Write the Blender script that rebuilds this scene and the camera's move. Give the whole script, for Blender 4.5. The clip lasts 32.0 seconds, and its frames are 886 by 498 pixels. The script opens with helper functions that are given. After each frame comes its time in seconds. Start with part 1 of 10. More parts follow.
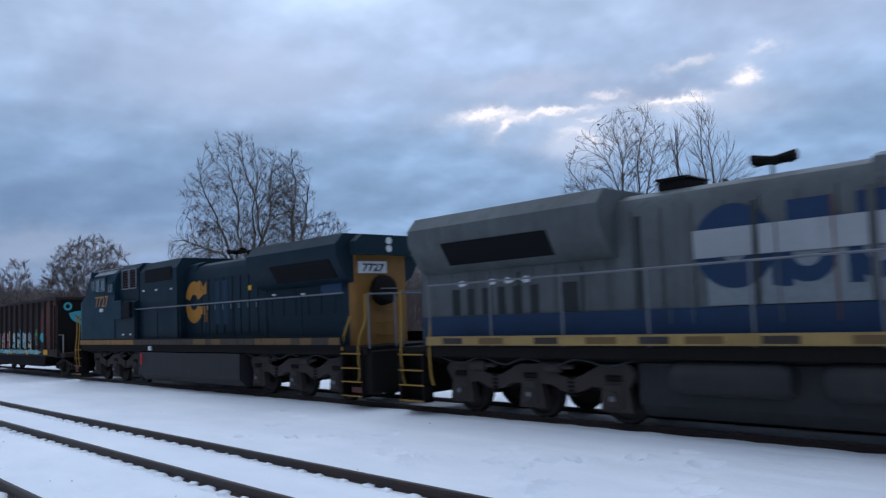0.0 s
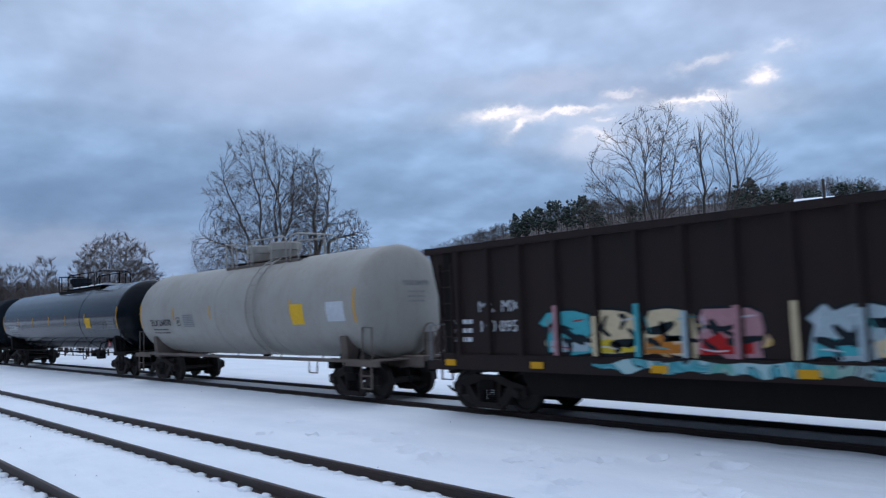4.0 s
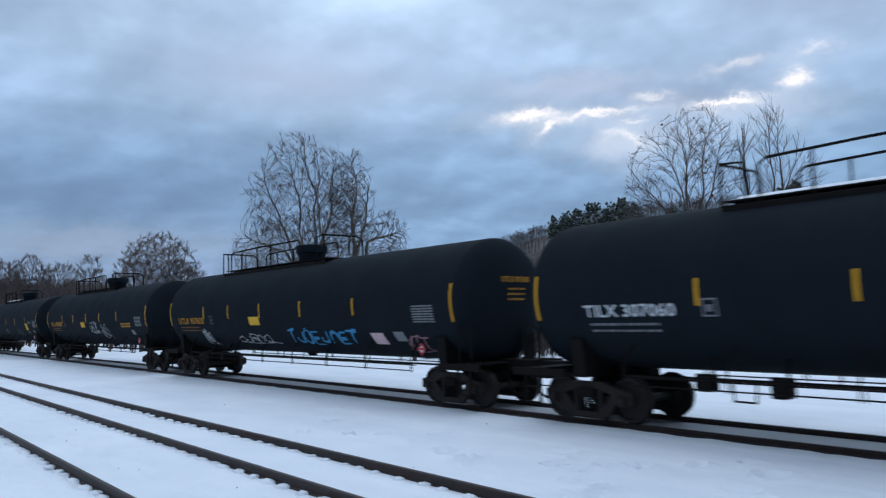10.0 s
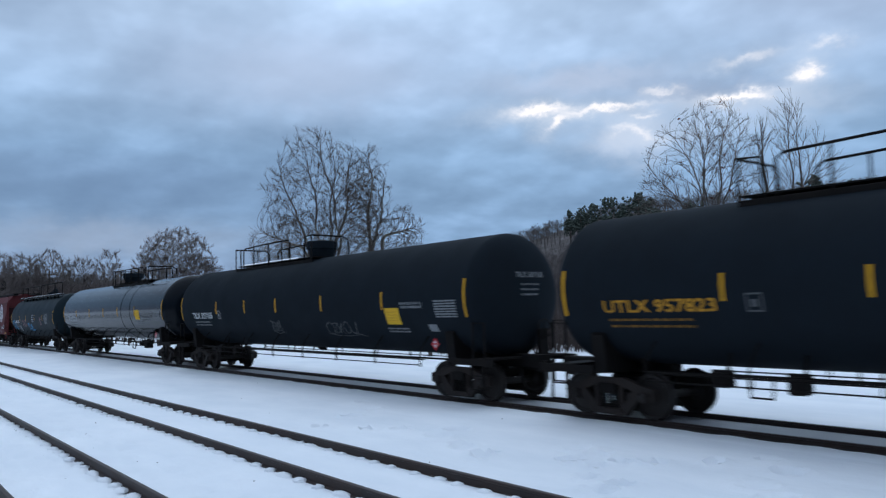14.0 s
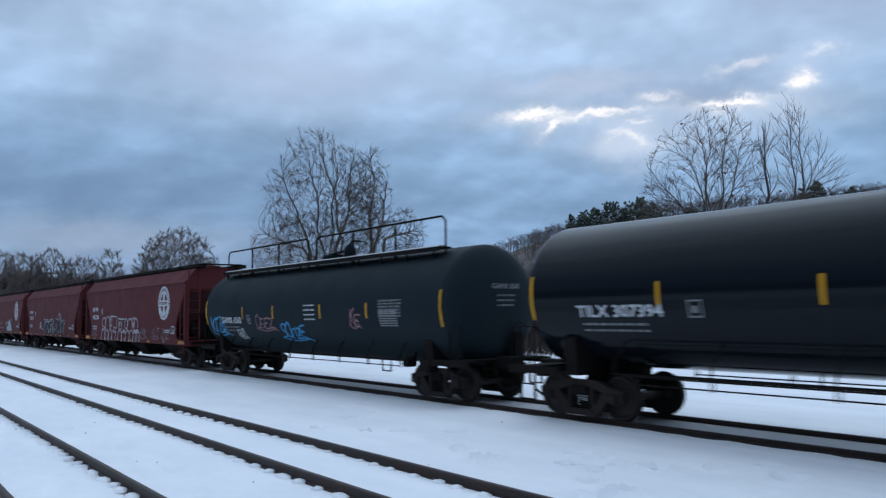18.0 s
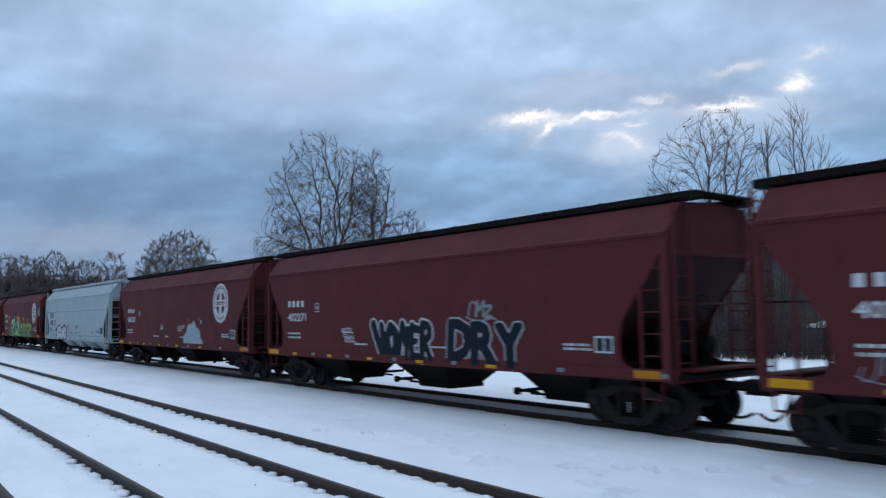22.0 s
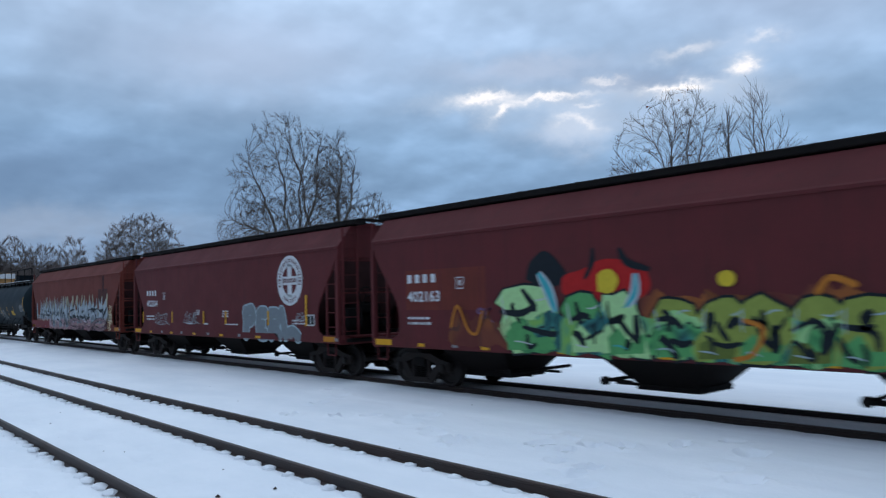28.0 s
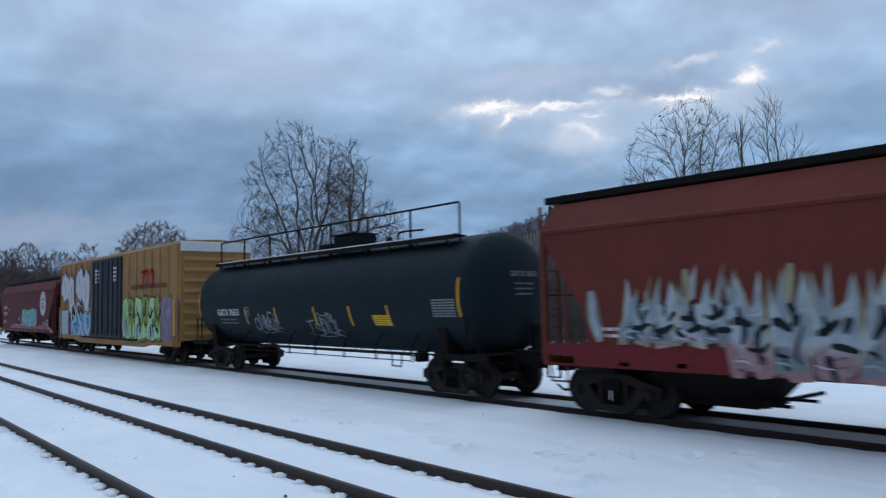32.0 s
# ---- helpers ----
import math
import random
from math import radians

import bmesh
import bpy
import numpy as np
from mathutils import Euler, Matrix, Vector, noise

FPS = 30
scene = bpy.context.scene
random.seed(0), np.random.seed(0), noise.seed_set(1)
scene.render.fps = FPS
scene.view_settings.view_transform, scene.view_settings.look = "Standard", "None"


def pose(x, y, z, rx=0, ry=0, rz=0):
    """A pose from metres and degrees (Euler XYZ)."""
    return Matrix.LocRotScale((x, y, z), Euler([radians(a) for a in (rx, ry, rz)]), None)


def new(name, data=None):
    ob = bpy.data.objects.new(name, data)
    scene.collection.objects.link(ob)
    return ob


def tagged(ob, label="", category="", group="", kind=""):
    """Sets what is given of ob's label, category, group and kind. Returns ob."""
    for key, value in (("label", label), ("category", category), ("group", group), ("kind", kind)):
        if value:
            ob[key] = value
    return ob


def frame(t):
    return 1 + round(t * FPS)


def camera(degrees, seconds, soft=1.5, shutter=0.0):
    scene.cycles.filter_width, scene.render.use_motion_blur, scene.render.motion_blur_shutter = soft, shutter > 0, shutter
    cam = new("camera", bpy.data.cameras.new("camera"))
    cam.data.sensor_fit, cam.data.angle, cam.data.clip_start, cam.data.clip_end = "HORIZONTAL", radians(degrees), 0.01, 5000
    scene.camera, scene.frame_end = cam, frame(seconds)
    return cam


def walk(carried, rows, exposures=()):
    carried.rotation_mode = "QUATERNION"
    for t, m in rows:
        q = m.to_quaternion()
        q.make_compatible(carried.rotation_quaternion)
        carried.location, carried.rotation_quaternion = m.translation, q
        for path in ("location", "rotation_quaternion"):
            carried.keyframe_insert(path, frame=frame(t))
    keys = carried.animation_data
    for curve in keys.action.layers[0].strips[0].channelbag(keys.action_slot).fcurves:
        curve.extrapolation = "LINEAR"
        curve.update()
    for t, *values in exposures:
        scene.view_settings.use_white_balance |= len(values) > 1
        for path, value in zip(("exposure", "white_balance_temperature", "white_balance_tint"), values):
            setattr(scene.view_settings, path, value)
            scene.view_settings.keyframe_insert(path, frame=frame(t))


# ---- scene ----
# The eye stands still beside the yard; only the turn of the hand changes.  z = 0 is the snow.
EYE = (0.0, 0.0, 2.43)
PATH = [
    (0, 46.13, 4.75, 2.42), (0.5, 45.96, 4.39, 1.99), (1, 45.91, 3.94, 1.59), (1.5, 46.24, 3.79, 1.52), (2, 46.73, 3.95, 1.40),
    (2.5, 47.03, 4.39, 1.20), (3, 47.29, 4.71, 1.16), (3.5, 47.31, 4.81, 1.78), (5.5, 48.74, 4.18, 2.59), (6, 48.99, 3.92, 2.62),
    (6.5, 49.29, 3.94, 2.46), (7, 49.88, 4.35, 2.09), (7.5, 50.44, 4.79, 1.96), (8, 50.67, 4.99, 1.88), (8.5, 50.85, 5.04, 1.72),
    (9, 50.72, 5.01, 1.45), (9.5, 50.51, 4.86, 1.36), (10, 50.43, 4.90, 1.40), (10.5, 50.58, 4.80, 1.42), (11, 50.61, 4.44, 1.40),
    (11.5, 50.72, 4.04, 1.63), (12, 50.97, 3.77, 1.61), (12.5, 51.19, 3.73, 1.42), (13, 51.44, 3.80, 1.36), (13.5, 51.55, 4.09, 1.41),
    (14, 51.59, 4.56, 1.28), (14.5, 51.55, 5.04, 0.94), (16.5, 51.55, 5.49, 0.80), (17, 51.58, 5.20, 0.90), (17.5, 51.62, 4.96, 0.85),
    (18, 51.65, 4.76, 0.74), (18.5, 51.68, 4.54, 0.80), (19, 51.80, 4.38, 1.07), (19.5, 51.81, 4.20, 1.24), (20, 51.86, 4.21, 1.08),
    (20.5, 51.87, 4.24, 1.00), (21, 51.78, 4.36, 1.02), (21.5, 51.74, 4.68, 0.84), (22, 51.83, 4.97, 0.73), (22.5, 52.06, 5.13, 0.69),
    (23, 52.07, 4.94, 0.84), (23.5, 51.45, 4.35, 0.85), (24, 50.49, 3.90, 1.06), (24.5, 49.88, 3.91, 1.08), (26.5, 49.32, 3.46, 1.07),
    (27, 49.31, 3.21, 1.29), (27.5, 49.24, 3.25, 1.53), (28, 49.36, 3.53, 1.47), (28.5, 49.56, 3.64, 1.29), (29, 49.68, 3.61, 1.34),
    (29.5, 49.79, 3.52, 1.50), (30, 49.88, 3.51, 1.63), (30.5, 50.05, 3.56, 1.67), (31, 50.09, 3.83, 1.50), (31.5, 50.16, 3.97, 1.41),
    (32, 50.20, 4.18, 1.13),
]
cam = camera(60.0, 32.0, soft=1.3, shutter=0.35)
walk(cam, [(t, pose(*EYE, 90 + pitch, roll, yaw)) for t, yaw, pitch, roll in PATH],
     [(0.0, 0.09, 6500.0, 15.5), (4.0, 0.09, 6500.0, 15.5), (8.0, 0.09, 6500.0, 11.0), (28.0, 0.06, 6500.0, 10.0), (32.0, 0.0, 6500.0, 10.0)])

# the train's way along the main track, in metres from its place at the start
DRIVE = [(0, 0.00), (2, 20.42), (4, 41.39), (6, 62.77), (8, 84.44), (10, 106.30), (12, 128.28), (14, 150.29), (16, 172.28), (18, 194.21), (20, 216.06), (22, 237.81), (24, 259.47), (26, 281.06), (28, 302.61), (30, 324.17), (32, 345.82)]
RAIL_TOP = 0.15
MAIN_Y = 13.70


# ---- light -------------------------------------------------------------------
def sky_world():
    w = bpy.data.worlds.new("dusk_sky")
    scene.world = w
    w.use_nodes = True
    nt = w.node_tree
    sky = nt.nodes.new("ShaderNodeTexSky")
    sky.sky_type, sky.sun_disc = "NISHITA", False
    sky.sun_elevation, sky.sun_rotation = radians(3.0), radians(-30.0)
    bg = nt.nodes["Background"]
    bg.inputs["Strength"].default_value = 0.06
    nt.links.new(sky.outputs[0], bg.inputs["Color"])


sky_world()


# ---- node helpers ------------------------------------------------------------
def nodes_of(name):
    m = bpy.data.materials.new(name)
    m.use_nodes = True
    nt = m.node_tree
    return m, nt, nt.nodes["Principled BSDF"]


def node(nt, kind, **sets):
    n = nt.nodes.new(kind)
    for k, v in sets.items():
        if k in n.inputs:
            n.inputs[k].default_value = v
    return n


def math_node(nt, op, a, b=None, c=None, clamp=False):
    n = nt.nodes.new("ShaderNodeMath")
    n.operation, n.use_clamp = op, clamp
    for i, v in enumerate((a, b, c)):
        if v is None:
            continue
        if isinstance(v, (int, float)):
            n.inputs[i].default_value = v
        else:
            nt.links.new(v, n.inputs[i])
    return n.outputs[0]


def ramp(nt, fac, stops):
    n = nt.nodes.new("ShaderNodeValToRGB")
    els = n.color_ramp.elements
    while len(els) < len(stops):
        els.new(0.5)
    for e, (p, c) in zip(els, stops):
        e.position, e.color = p, (*c, 1.0)
    nt.links.new(fac, n.inputs[0])
    return n.outputs[0]


def mix(nt, fac, a, b, blend="MIX"):
    n = nt.nodes.new("ShaderNodeMix")
    n.data_type, n.blend_type = "RGBA", blend
    for sock, v in ((n.inputs[0], fac), (n.inputs[6], a), (n.inputs[7], b)):
        if isinstance(v, (int, float)):
            sock.default_value = v
        elif isinstance(v, tuple):
            sock.default_value = (*v, 1.0)
        else:
            nt.links.new(v, sock)
    return n.outputs[2]


def noise_of(nt, vec, scale, detail=4.0, rough=0.6, out=0):
    n = nt.nodes.new("ShaderNodeTexNoise")
    n.inputs["Scale"].default_value, n.inputs["Detail"].default_value, n.inputs["Roughness"].default_value = scale, detail, rough
    if vec is not None:
        nt.links.new(vec, n.inputs["Vector"])
    return n.outputs[out]


def mapped(nt, vec, scale=(1, 1, 1), loc=(0, 0, 0)):
    n = nt.nodes.new("ShaderNodeMapping")
    n.inputs["Scale"].default_value, n.inputs["Location"].default_value = scale, loc
    nt.links.new(vec, n.inputs["Vector"])
    return n.outputs[0]


def coords(nt, kind="Object"):
    return nt.nodes.new("ShaderNodeTexCoord").outputs[kind]


def bump(nt, bsdf, height, strength=0.3, dist=0.02):
    n = nt.nodes.new("ShaderNodeBump")
    n.inputs["Strength"].default_value, n.inputs["Distance"].default_value = strength, dist
    nt.links.new(height, n.inputs["Height"])
    nt.links.new(n.outputs[0], bsdf.inputs["Normal"])


def paint(name, col, rough=0.5, dirt=0.35, dirt_col=(0.06, 0.05, 0.045), streak=0.3, metal=0.0, relief=0.12, coat=0.0, spec=0.18):
    """Weathered paint: broad fading, run-down streaks and fine grain."""
    m, nt, b = nodes_of(name)
    v = coords(nt)
    broad = noise_of(nt, v, 0.9, 5, 0.6)
    runs = noise_of(nt, mapped(nt, v, (5.0, 5.0, 0.35)), 1.0, 4, 0.65)
    fine = noise_of(nt, v, 28.0, 3, 0.6)
    spots = ramp(nt, noise_of(nt, mapped(nt, v, (1.0, 1.0, 0.6)), 5.5, 6, 0.7), [(0.54, (0, 0, 0)), (0.68, (1, 1, 1))])
    f1 = ramp(nt, broad, [(0.35, (0, 0, 0)), (0.72, (1, 1, 1))])
    f2 = ramp(nt, runs, [(0.52, (0, 0, 0)), (0.75, (1, 1, 1))])
    c = mix(nt, math_node(nt, "MULTIPLY", f1, dirt), col, dirt_col)
    c = mix(nt, math_node(nt, "MULTIPLY", f2, streak), c, dirt_col)
    c = mix(nt, math_node(nt, "MULTIPLY", spots, dirt * 0.55), c, dirt_col)
    c = mix(nt, 0.25, c, mix(nt, fine, tuple(x * 0.6 for x in col), tuple(min(1, x * 1.3) for x in col)))
    nt.links.new(c, b.inputs["Base Color"])
    nt.links.new(math_node(nt, "MULTIPLY_ADD", broad, 0.25, rough - 0.12, clamp=True), b.inputs["Roughness"])
    b.inputs["Metallic"].default_value = metal
    b.inputs["Coat Weight"].default_value = coat
    b.inputs["Specular IOR Level"].default_value = spec
    bump(nt, b, noise_of(nt, v, 3.0, 6, 0.6), relief, 0.02)
    return m


def plain(name, col, rough=0.6, metal=0.0, glow=0.0):
    m, nt, b = nodes_of(name)
    v = coords(nt)
    n = noise_of(nt, v, 9.0, 4, 0.6)
    c = mix(nt, n, tuple(x * 0.75 for x in col), tuple(min(1, x * 1.2) for x in col))
    nt.links.new(c, b.inputs["Base Color"])
    b.inputs["Roughness"].default_value, b.inputs["Metallic"].default_value = rough, metal
    b.inputs["Specular IOR Level"].default_value = 0.5 if rough < 0.4 else 0.12
    if glow:
        b.inputs["Emission Color"].default_value = (*col, 1)
        b.inputs["Emission Strength"].default_value = glow
    return m


# ---- mesh helpers ------------------------------------------------------------
class Geo:
    """Gathers vertices and faces for one mesh."""

    def __init__(self):
        self.v, self.f = [], []

    def add(self, verts, faces):
        o = len(self.v)
        self.v += [tuple(p) for p in verts]
        self.f += [tuple(i + o for i in q) for q in faces]
        return self

    def box(self, c, s, bevel=0.0):
        """A block about c of size s, its long edges chamfered."""
        x, y, z = (k / 2 for k in s)
        if bevel <= 0:
            vs = [(c[0] + i * x, c[1] + j * y, c[2] + k * z) for i in (-1, 1) for j in (-1, 1) for k in (-1, 1)]
            return self.add(vs, [(0, 1, 3, 2), (4, 6, 7, 5), (0, 4, 5, 1), (2, 3, 7, 6), (0, 2, 6, 4), (1, 5, 7, 3)])
        ax = max(range(3), key=lambda i: s[i])
        h = (x, y, z)
        a, d = [i for i in range(3) if i != ax]
        b = min(bevel, h[a] * 0.9, h[d] * 0.9)
        ring = [(h[a], h[d] - b), (h[a] - b, h[d]), (-h[a] + b, h[d]), (-h[a], h[d] - b),
                (-h[a], -h[d] + b), (-h[a] + b, -h[d]), (h[a] - b, -h[d]), (h[a], -h[d] + b)]
        vs = []
        for e in (-1, 1):
            for p, q in ring:
                k = [0, 0, 0]
                k[ax], k[a], k[d] = e * h[ax], p, q
                vs.append(tuple(c[i] + k[i] for i in range(3)))
        return self.add(vs, [tuple(range(8)), tuple(range(15, 7, -1))] + [(i, (i + 1) % 8, 8 + (i + 1) % 8, 8 + i) for i in range(8)])

    def prism(self, pts, axis, lo, hi):
        """A closed outline of 2D points drawn out along an axis ('x', 'y' or 'z')."""
        n = len(pts)
        put = {"x": lambda p, k: (k, p[0], p[1]), "y": lambda p, k: (p[0], k, p[1]), "z": lambda p, k: (p[0], p[1], k)}[axis]
        vs = [put(p, lo) for p in pts] + [put(p, hi) for p in pts]
        return self.add(vs, [tuple(range(n)), tuple(range(2 * n - 1, n - 1, -1))] + [(i, (i + 1) % n, n + (i + 1) % n, n + i) for i in range(n)])

    def rod(self, a, b, r, seg=6, r2=None, caps=True):
        a, b = Vector(a), Vector(b)
        d = (b - a)
        if d.length < 1e-6:
            return self
        d.normalize()
        u = d.orthogonal().normalized()
        w = d.cross(u)
        r2 = r if r2 is None else r2
        vs = []
        for p, k in ((a, r), (b, r2)):
            for i in range(seg):
                t = 2 * math.pi * i / seg
                vs.append(p + u * (k * math.cos(t)) + w * (k * math.sin(t)))
        fs = [(i, (i + 1) % seg, seg + (i + 1) % seg, seg + i) for i in range(seg)]
        if caps:
            fs += [tuple(range(seg - 1, -1, -1)), tuple(range(seg, 2 * seg))]
        return self.add(vs, fs)

    def path(self, pts, r, seg=6):
        """One bent tube of radius r through the points."""
        p = [Vector(q) for q in pts]
        n = len(p)
        side = None
        vs = []
        for i in range(n):
            d = (p[min(i + 1, n - 1)] - p[max(i - 1, 0)]).normalized()
            side = d.orthogonal().normalized() if side is None else (side - d * side.dot(d)).normalized()
            up = d.cross(side)
            if 0 < i < n - 1:
                k = r / max(0.5, math.cos(0.5 * (p[i] - p[i - 1]).angle(p[i + 1] - p[i], 0.0)))
            else:
                k = r
            vs += [p[i] + side * (k * math.cos(2 * math.pi * j / seg)) + up * (k * math.sin(2 * math.pi * j / seg)) for j in range(seg)]
        fs = [(i * seg + j, i * seg + (j + 1) % seg, (i + 1) * seg + (j + 1) % seg, (i + 1) * seg + j) for i in range(n - 1) for j in range(seg)]
        fs += [tuple(range(seg - 1, -1, -1)), tuple(range((n - 1) * seg, n * seg))]
        return self.add(vs, fs)

    def lathe(self, prof, axis="y", seg=24, at=(0, 0, 0), closed=True):
        """Turns (along, radius) points about an axis through at."""
        vs, n = [], len(prof)
        for i in range(seg):
            t = 2 * math.pi * i / seg
            for k, r in prof:
                p = {"x": (k, r * math.cos(t), r * math.sin(t)), "y": (r * math.cos(t), k, r * math.sin(t)), "z": (r * math.cos(t), r * math.sin(t), k)}[axis]
                vs.append(tuple(p[j] + at[j] for j in range(3)))
        fs = []
        for i in range(seg):
            j = (i + 1) % seg
            for k in range(n - 1):
                fs.append((i * n + k, j * n + k, j * n + k + 1, i * n + k + 1))
        if closed:
            fs.append(tuple(i * n for i in range(seg)))
            fs.append(tuple(i * n + n - 1 for i in range(seg - 1, -1, -1)))
        return self.add(vs, fs)

    def mesh(self, name, mat, smooth=True):
        me = bpy.data.meshes.new(name)
        me.from_pydata(self.v, [], self.f)
        bm = bmesh.new()
        bm.from_mesh(me)
        bmesh.ops.recalc_face_normals(bm, faces=bm.faces)
        bm.to_mesh(me)
        bm.free()
        if smooth:
            me.shade_smooth()
            me.set_sharp_from_angle(angle=radians(35))
        me.materials.append(mat)
        return me


def part(name, geo, mat, parent=None, label="", smooth=True):
    ob = new(name, geo.mesh(name, mat, smooth) if isinstance(geo, Geo) else geo)
    ob.parent = parent
    if label:
        ob["label"] = label
    return ob


def thing(name, label, category, group="", kind="", m=None):
    ob = new(name)
    ob.empty_display_size = 0.3
    tagged(ob, label, category, group, kind)
    if m is not None:
        ob.matrix_basis = m
    return ob


def letters(text, size, wide=1.0):
    """Outline of a word as flat vertices and faces, its foot line at 0, starting at 0."""
    cu = bpy.data.curves.new("letters", "FONT")
    cu.body, cu.size, cu.resolution_u = text, size, 2
    ob = bpy.data.objects.new("letters", cu)
    me = bpy.data.meshes.new_from_object(ob)
    vs = [(v.co.x * wide, v.co.y) for v in me.vertices]
    fs = [tuple(p.vertices) for p in me.polygons]
    bpy.data.objects.remove(ob)
    bpy.data.curves.remove(cu)
    bpy.data.meshes.remove(me)
    return vs, fs


class Decal:
    """Flat marks (u along the side, v up) laid on a surface."""

    def __init__(self, surf, lift=0.006):
        self.surf, self.lift, self.g = surf, lift, Geo()

    def raw(self, vs, fs, lift=0.0):
        self.g.add([self.surf(u, v, self.lift + lift) for u, v in vs], fs)
        return self

    def rect(self, u0, v0, u1, v1, nu=1, nv=1, skew=0.0):
        vs = [(u0 + (u1 - u0) * i / nu + skew * j / nv, v0 + (v1 - v0) * j / nv) for j in range(nv + 1) for i in range(nu + 1)]
        w = nu + 1
        return self.raw(vs, [(j * w + i, j * w + i + 1, (j + 1) * w + i + 1, (j + 1) * w + i) for j in range(nv) for i in range(nu)])

    def word(self, text, u, v, size, wide=1.0, heavy=0.0):
        vs, fs = letters(text, size, wide)
        self.raw([(u + a, v + b) for a, b in vs], fs)
        if heavy:
            for k in ((heavy, 0), (0, heavy), (heavy, heavy)):
                self.raw([(u + a + k[0], v + b + k[1]) for a, b in vs], fs, 0.0004)
        return self

    def fit(self, text, u, v, width, height, heavy=0.014):
        """A word drawn to a given width and letter height."""
        vs, fs = letters(text, 1.0)
        x1, y1 = max(a for a, _ in vs), max(b for _, b in vs)
        for k in ((0, 0), (heavy, 0), (0, heavy), (heavy, heavy)):
            self.raw([(u + a / x1 * width + k[0], v + b / y1 * height + k[1]) for a, b in vs], fs, 0.0004 * (k[0] > 0) + 0.0003 * (k[1] > 0))
        return self

    def lines(self, u, v, w, rows, step, h, seed=1, gaps=3):
        """Small lettering too fine to read, as rows of short bars."""
        rnd = random.Random(seed)
        for r in range(rows):
            x = u
            while x < u + w:
                k = min(rnd.uniform(0.12, 0.5) * w / gaps * 1.5, u + w - x)
                self.rect(x, v - r * step, x + k, v - r * step + h)
                x += k + 0.045
        return self

    def stroke(self, pts, width, lift=0.0, taper=False):
        n = len(pts)
        vs = []
        for i, p in enumerate(pts):
            a, b = pts[max(i - 1, 0)], pts[min(i + 1, n - 1)]
            dx, dy = b[0] - a[0], b[1] - a[1]
            k = math.hypot(dx, dy) or 1.0
            w = width / 2 * (1.0 if not taper else 0.35 + 0.65 * math.sin(math.pi * (i + 0.6) / (n + 0.2)))
            vs += [(p[0] - dy / k * w, p[1] + dx / k * w), (p[0] + dy / k * w, p[1] - dx / k * w)]
        return self.raw(vs, [(2 * i, 2 * i + 1, 2 * i + 3, 2 * i + 2) for i in range(n - 1)], lift)

    def disc(self, u, v, ru, rv=None, seg=20, lift=0.0, wob=0.0, seed=0):
        rnd = random.Random(seed)
        rv = ru if rv is None else rv
        vs = []
        for i in range(seg):
            k = 1 + rnd.uniform(-wob, wob)
            vs.append((u + ru * k * math.cos(2 * math.pi * i / seg), v + rv * k * math.sin(2 * math.pi * i / seg)))
        return self.raw(vs, [tuple(range(seg))], lift)

    def ring(self, u, v, r0, r1, a0=0.0, a1=360.0, seg=32, lift=0.0):
        vs = []
        for i in range(seg + 1):
            t = radians(a0 + (a1 - a0) * i / seg)
            vs += [(u + r0 * math.cos(t), v + r0 * math.sin(t)), (u + r1 * math.cos(t), v + r1 * math.sin(t))]
        return self.raw(vs, [(2 * i, 2 * i + 1, 2 * i + 3, 2 * i + 2) for i in range(seg)], lift)

    def make(self, name, mat, parent, label=""):
        return part(name, self.g, mat, parent, label, smooth=False)


def curve_pts(pts, n=6):
    """A smooth line through the points."""
    out = []
    for i in range(len(pts) - 1):
        p0, p1, p2, p3 = pts[max(i - 1, 0)], pts[i], pts[i + 1], pts[min(i + 2, len(pts) - 1)]
        for k in range(n):
            t = k / n
            out.append(tuple(0.5 * (2 * b + (c - a) * t + (2 * a - 5 * b + 4 * c - d) * t * t + (3 * b - a - 3 * c + d) * t ** 3)
                             for a, b, c, d in zip(p0, p1, p2, p3)))
    out.append(tuple(pts[-1]))
    return out


